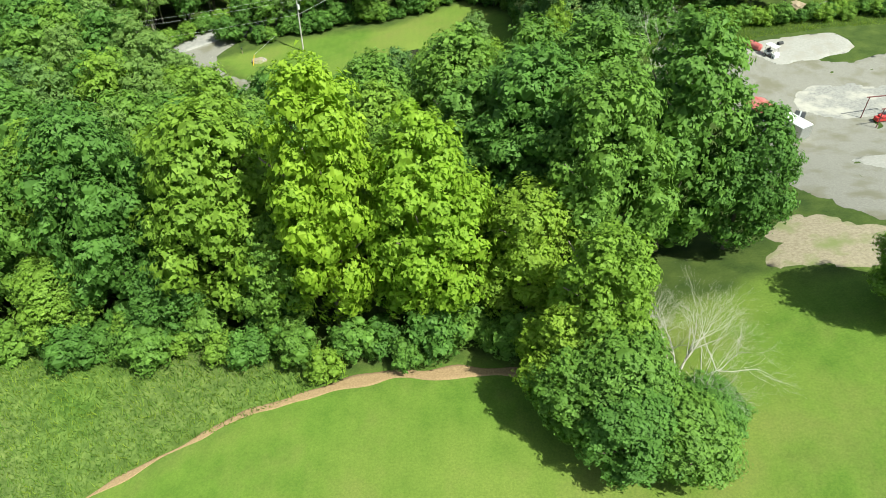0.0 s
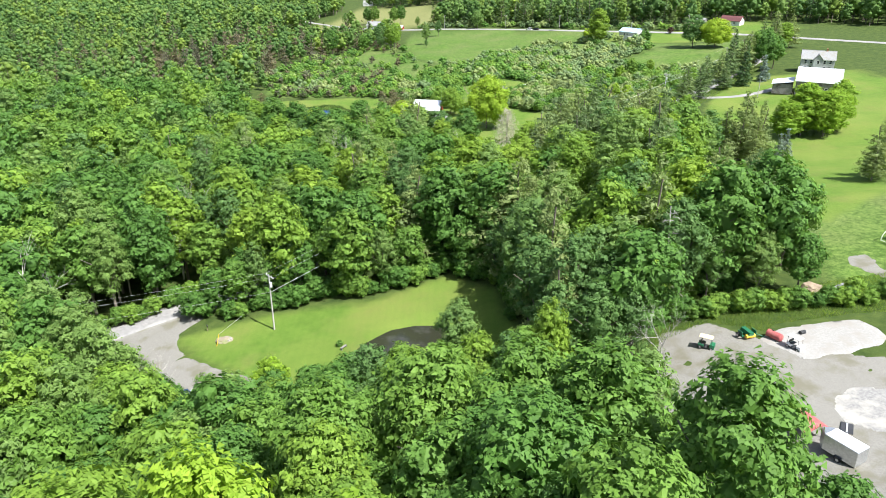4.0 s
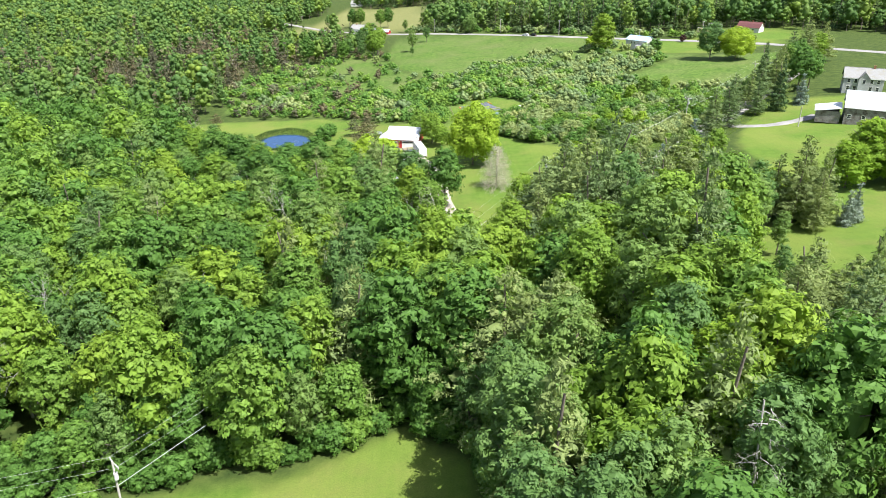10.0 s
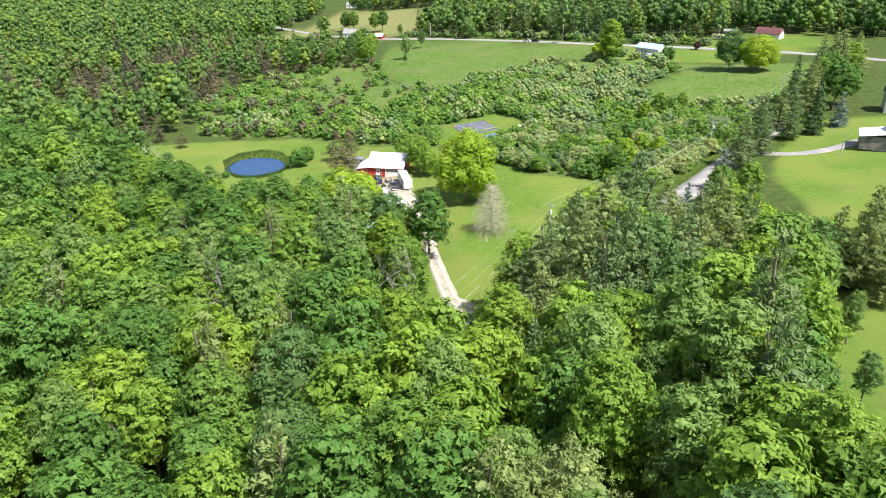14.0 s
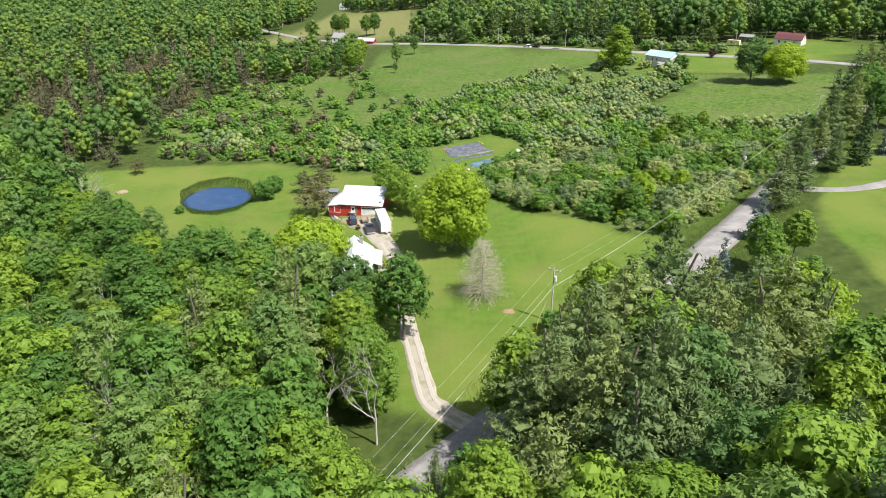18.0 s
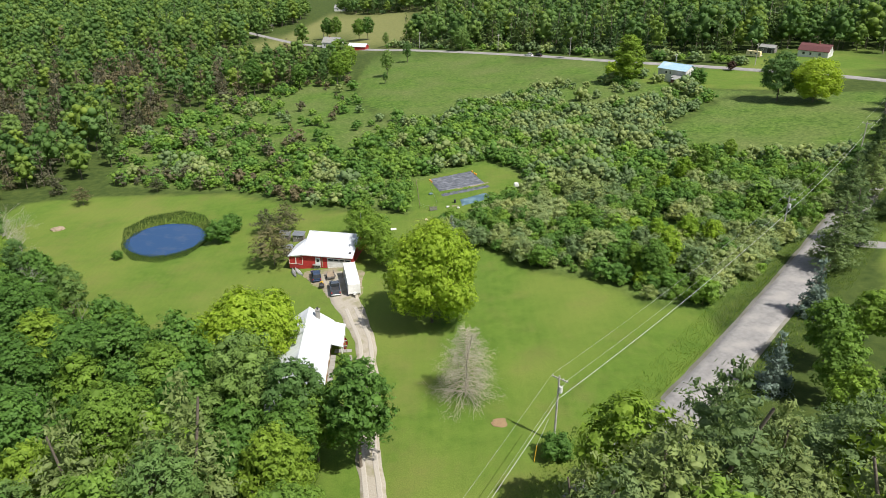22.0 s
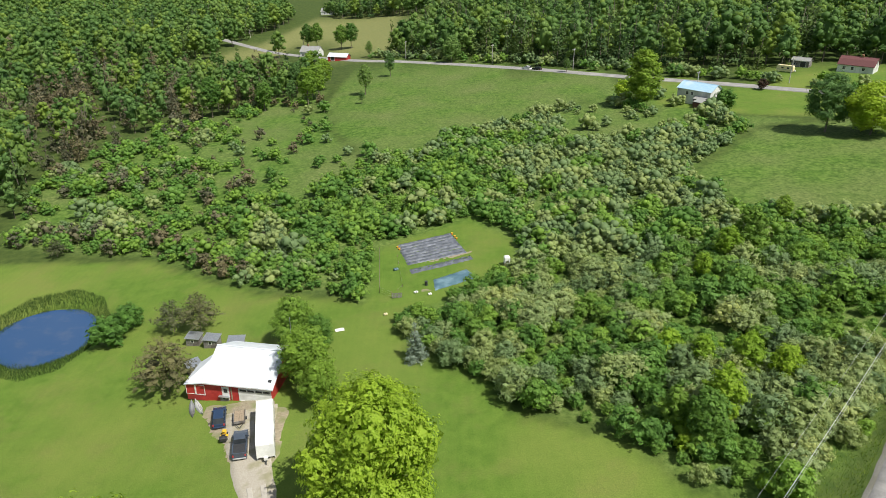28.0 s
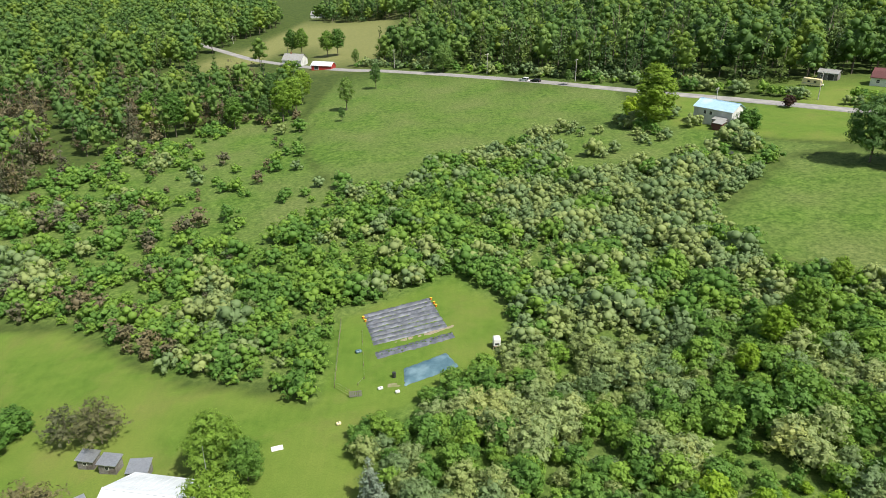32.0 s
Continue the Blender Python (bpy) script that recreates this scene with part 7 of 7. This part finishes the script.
def utility_pole(x, y, h, turn, label, transformer=True, arm=True, wood=M_POLE):
    ob = thing("utility_pole", at(x, y, turn, -0.3), label, "utility pole", "poles along the road")
    part("pole", rod(bmesh.new(), (0, 0, 0), (0, 0, h), 0.17, 0.11, 10), wood, ob)
    if arm:
        a = part("crossarm", boxes((-1.2, 1.2, 0.12, 0.24, h - 0.62, h - 0.48)), wood, ob)
        for q in (-1.1, 0.55, 1.1):
            part("insulator", rod(bmesh.new(), (q, 0.18, h - 0.48), (q, 0.18, h - 0.25), 0.06, 0.04, 8), M_WHITE, a)
        part("brace", rod(rod(bmesh.new(), (-0.6, 0.18, h - 0.6), (0, 0.12, h - 1.3), 0.025), (0.6, 0.18, h - 0.6), (0, 0.12, h - 1.3), 0.025), M_CHROME, ob)
    if transformer:
        t = part("transformer", rod(bmesh.new(), (0.36, 0, h - 2.4), (0.36, 0, h - 1.5), 0.24, sides=14), M_SIDING, ob, "pale grey drum transformer")
        part("bushing", rod(bmesh.new(), (0.36, 0, h - 1.5), (0.36, 0, h - 1.25), 0.05), M_DARK, t)
    return ob


POLES = [(-98, 122, 10, True), (-28, 133, 11.5, True), (36.3, 244.8, 10.8, True), (91, 303, 10.5, True), (133, 353, 10.5, False), (180, 412, 10.5, False)]
for x, y, h, t in POLES:
    utility_pole(x, y, h, -40 if x > -20 else -45, "grey wooden power pole with a crossarm" + (" and transformer" if t else ""), t)
for x, y in ((121, 481), (-70, 720), (5, 633), (52, 592), (160, 492), (88, 557)):
    utility_pole(x, y, 10, 45, "plain wooden pole beside the far road", False)
utility_pole(124, 293, 7, 0, "short pale pole beside the farm lane", False, False)
for (x0, y0, h0, _), (x1, y1, h1, _) in zip(POLES, POLES[1:]):
    for off, drop, rad in ((-1.1, 0.35, 0.01), (1.1, 0.35, 0.01), (0.12, 3.6, 0.03 if x0 > -50 else 0.012)):
        d = Vector((x1 - x0, y1 - y0, 0)).normalized()
        nx, ny = d.y * off, -d.x * off
        a = Vector((x0 + nx, y0 + ny, float(gz(x0, y0)) + h0 - drop - 0.2))
        b = Vector((x1 + nx, y1 + ny, float(gz(x1, y1)) + h1 - drop - 0.2))
        bm = bmesh.new()
        sag = 0.012 * (b - a).length
        pts = [a.lerp(b, k / 12) - Vector((0, 0, 4 * sag * (k / 12) * (1 - k / 12))) for k in range(13)]
        side, top = Vector((d.y, -d.x, 0)) * rad, Vector((0, 0, rad))
        rings = [[bm.verts.new(p + o) for o in (side, top, -side, -top)] for p in pts]
        for r0, r1 in zip(rings, rings[1:]):
            for k in range(4):
                bm.faces.new((r0[k], r0[(k + 1) % 4], r1[(k + 1) % 4], r1[k]))
        bm.faces.new(rings[0][::-1])
        bm.faces.new(rings[-1])
        tagged(new("power_cable", from_bm("power_cable", bm, M_CABLE)), "thin sagging cable between the power poles", "cable", "cables along the road")
for x, y in ((-37.4, 128.6), (33.2, 241.0)):
    ob = thing("guy_guard", at(x, y, 0), "yellow guy-wire guard beside the power pole", "guy wire")
    part("guard", rod(bmesh.new(), (0, 0, -0.1), (0.35, 0.9, 1.9), 0.06, sides=6), M_YELLOW, ob)
    part("guy", rod(bmesh.new(), (0.35, 0.9, 1.9), (1.9, 2.4, 5.0) if x > 0 else (4.6, 2.4, 5.0), 0.02, sides=4), M_CABLE, ob)
BIG_SHRUB.single(36.2, 241.5, 0.85, 0, "rounded bush at the foot of the power pole")
bench = thing("garden_bench", at(-14, 123.4, 60), "small pale bench beside the pond", "bench")
part("seat", boxes((-0.7, 0.7, -0.2, 0.2, 0.4, 0.46)), M_GREYWOOD, bench)
for s in (-1, 1):
    part("leg", boxes((s * 0.6 - 0.05, s * 0.6 + 0.05, -0.18, 0.18, -0.1, 0.4)), M_GREYWOOD, bench)
SHRUB.single(-14.8, 124.6, 0.4, 0, "small shrub beside the bench")
mail = thing("mailbox", at(-40.8, 134.5, 30), "black mailbox on a wooden post by the gravel", "mailbox")
part("post", boxes((-0.05, 0.05, -0.05, 0.05, -0.3, 1.0)), M_WOOD, mail)
part("box", prism([(-0.1, 1.0), (0.1, 1.0), (0.1, 1.15), (0.05, 1.23), (-0.05, 1.23), (-0.1, 1.15)], -0.25, 0.25), M_DARK, mail)

# ---- reeds and grass ----


def blades(name, pts, h, w, material, label, category, lean=0.25, seed=9):
    """Upright blades at many places, in one mesh."""
    r = np.random.default_rng(seed)
    p = np.array(pts, float)
    k = len(p)
    a = r.uniform(0, 6.28, k)
    z = gz(p[:, 0], p[:, 1])
    hh = h * r.uniform(0.6, 1.25, k)
    dx, dy = np.cos(a) * w, np.sin(a) * w
    lx, ly = r.normal(0, lean, k) * hh, r.normal(0, lean, k) * hh
    v = np.stack([np.stack([p[:, 0] - dx, p[:, 1] - dy, z - 0.05], 1), np.stack([p[:, 0] + dx, p[:, 1] + dy, z - 0.05], 1), np.stack([p[:, 0] + lx, p[:, 1] + ly, z + hh], 1)], 1).reshape(-1, 3)
    me = mesh_of(name, v, np.arange(3 * k).reshape(-1, 3), [material], tint=np.repeat(r.uniform(0, 1, k), 3))
    return tagged(new(name, me), label, category, kind="stuff")


g = np.random.default_rng(21)
RING = [(-63.5, 341), (-60.5, 350), (-52, 353.5), (-44, 349), (-38.5, 340), (-37.5, 328), (-39.5, 320), (-45, 317), (-53, 320), (-59, 328)]
WATER_2 = [(-59, 334), (-57.5, 342), (-52, 345.5), (-44.5, 342), (-41, 335), (-41, 328), (-46, 324), (-53, 326.5), (-57, 330)]
q = np.stack([g.uniform(-68, -36, 46000), g.uniform(314, 358, 46000)], 1)
q = q[(inside(RING, q[:, 0], q[:, 1]) > 0.3) & (inside(WATER_2, q[:, 0], q[:, 1]) < 0)]
blades("reeds", q, 0.7, 0.035, M_REED, "ring of tall green reeds round the pond", "reeds", 0.12)
M_TUFT = foliage("meadow_grass", (0.115, 0.2, 0.035), (0.21, 0.32, 0.075), 0.5)
q = np.stack([g.uniform(-90, -8, 60000), g.uniform(12, 52, 60000)], 1)
q = q[(inside(MEADOW[3], q[:, 0], q[:, 1]) > 0.2)]
blades("tall_grass", q, 0.5, 0.06, M_TUFT, "rough unmown grass and weeds", "grass", 0.5)
q = np.stack([g.uniform(32, 116, 130000), g.uniform(100, 132, 130000)], 1)
YARD_BANK = [(34, 112), (44, 116), (51, 111.5), (53, 113.5), (66, 115), (90, 114), (115, 118), (110, 130), (80, 128), (50, 123), (38, 121)]
q = q[inside(YARD_BANK, q[:, 0], q[:, 1]) > 0]
blades("tall_grass", q, 0.38, 0.035, M_TUFT, "rank green weeds beyond the gravel yard", "grass", 0.5, 10)
q = []
for (x0, y0, _), (x1, y1, _) in zip(ROAD[5:], ROAD[6:]):
    d = Vector((x1 - x0, y1 - y0)).normalized()
    for side in (-1, 1):
        n = int(math.hypot(x1 - x0, y1 - y0) * 70)
        t, o = g.uniform(0, 1, n), (4.0 + 5.0 * g.uniform(0, 1, n) ** 1.5) * side
        q.append(np.stack([x0 + (x1 - x0) * t - d.y * o, y0 + (y1 - y0) * t + d.x * o], 1))
blades("tall_grass", np.concatenate(q), 0.32, 0.05, M_TUFT, "long verge grass along the road", "grass", 0.5, 11)
ribbon("cut_edge", [(-40, 21.5, 0.45), (-31, 31, 0.45), (-24, 35.4, 0.5), (-18, 39, 0.55), (-12, 40.8, 0.8), (-5, 42.2, 1.2), (7, 42.0, 1.2)], M_STRAW, "tan edge of cut dry grass along the lawn", 0.05, 0.5, 0.7, cat="grass edge")
patch("dark_gravel", [(50, 92), (56, 97), (66, 96), (70, 90), (62, 86), (54, 87)], surface("wet_gravel", (0.16, 0.155, 0.15), (0.3, 0.29, 0.27), 3.0, 0.9, bumps=0.02, c2=(0.36, 0.34, 0.3), big=0.15), "damp dark patch of gravel in the yard", 0.09, 0.7, 1.5)
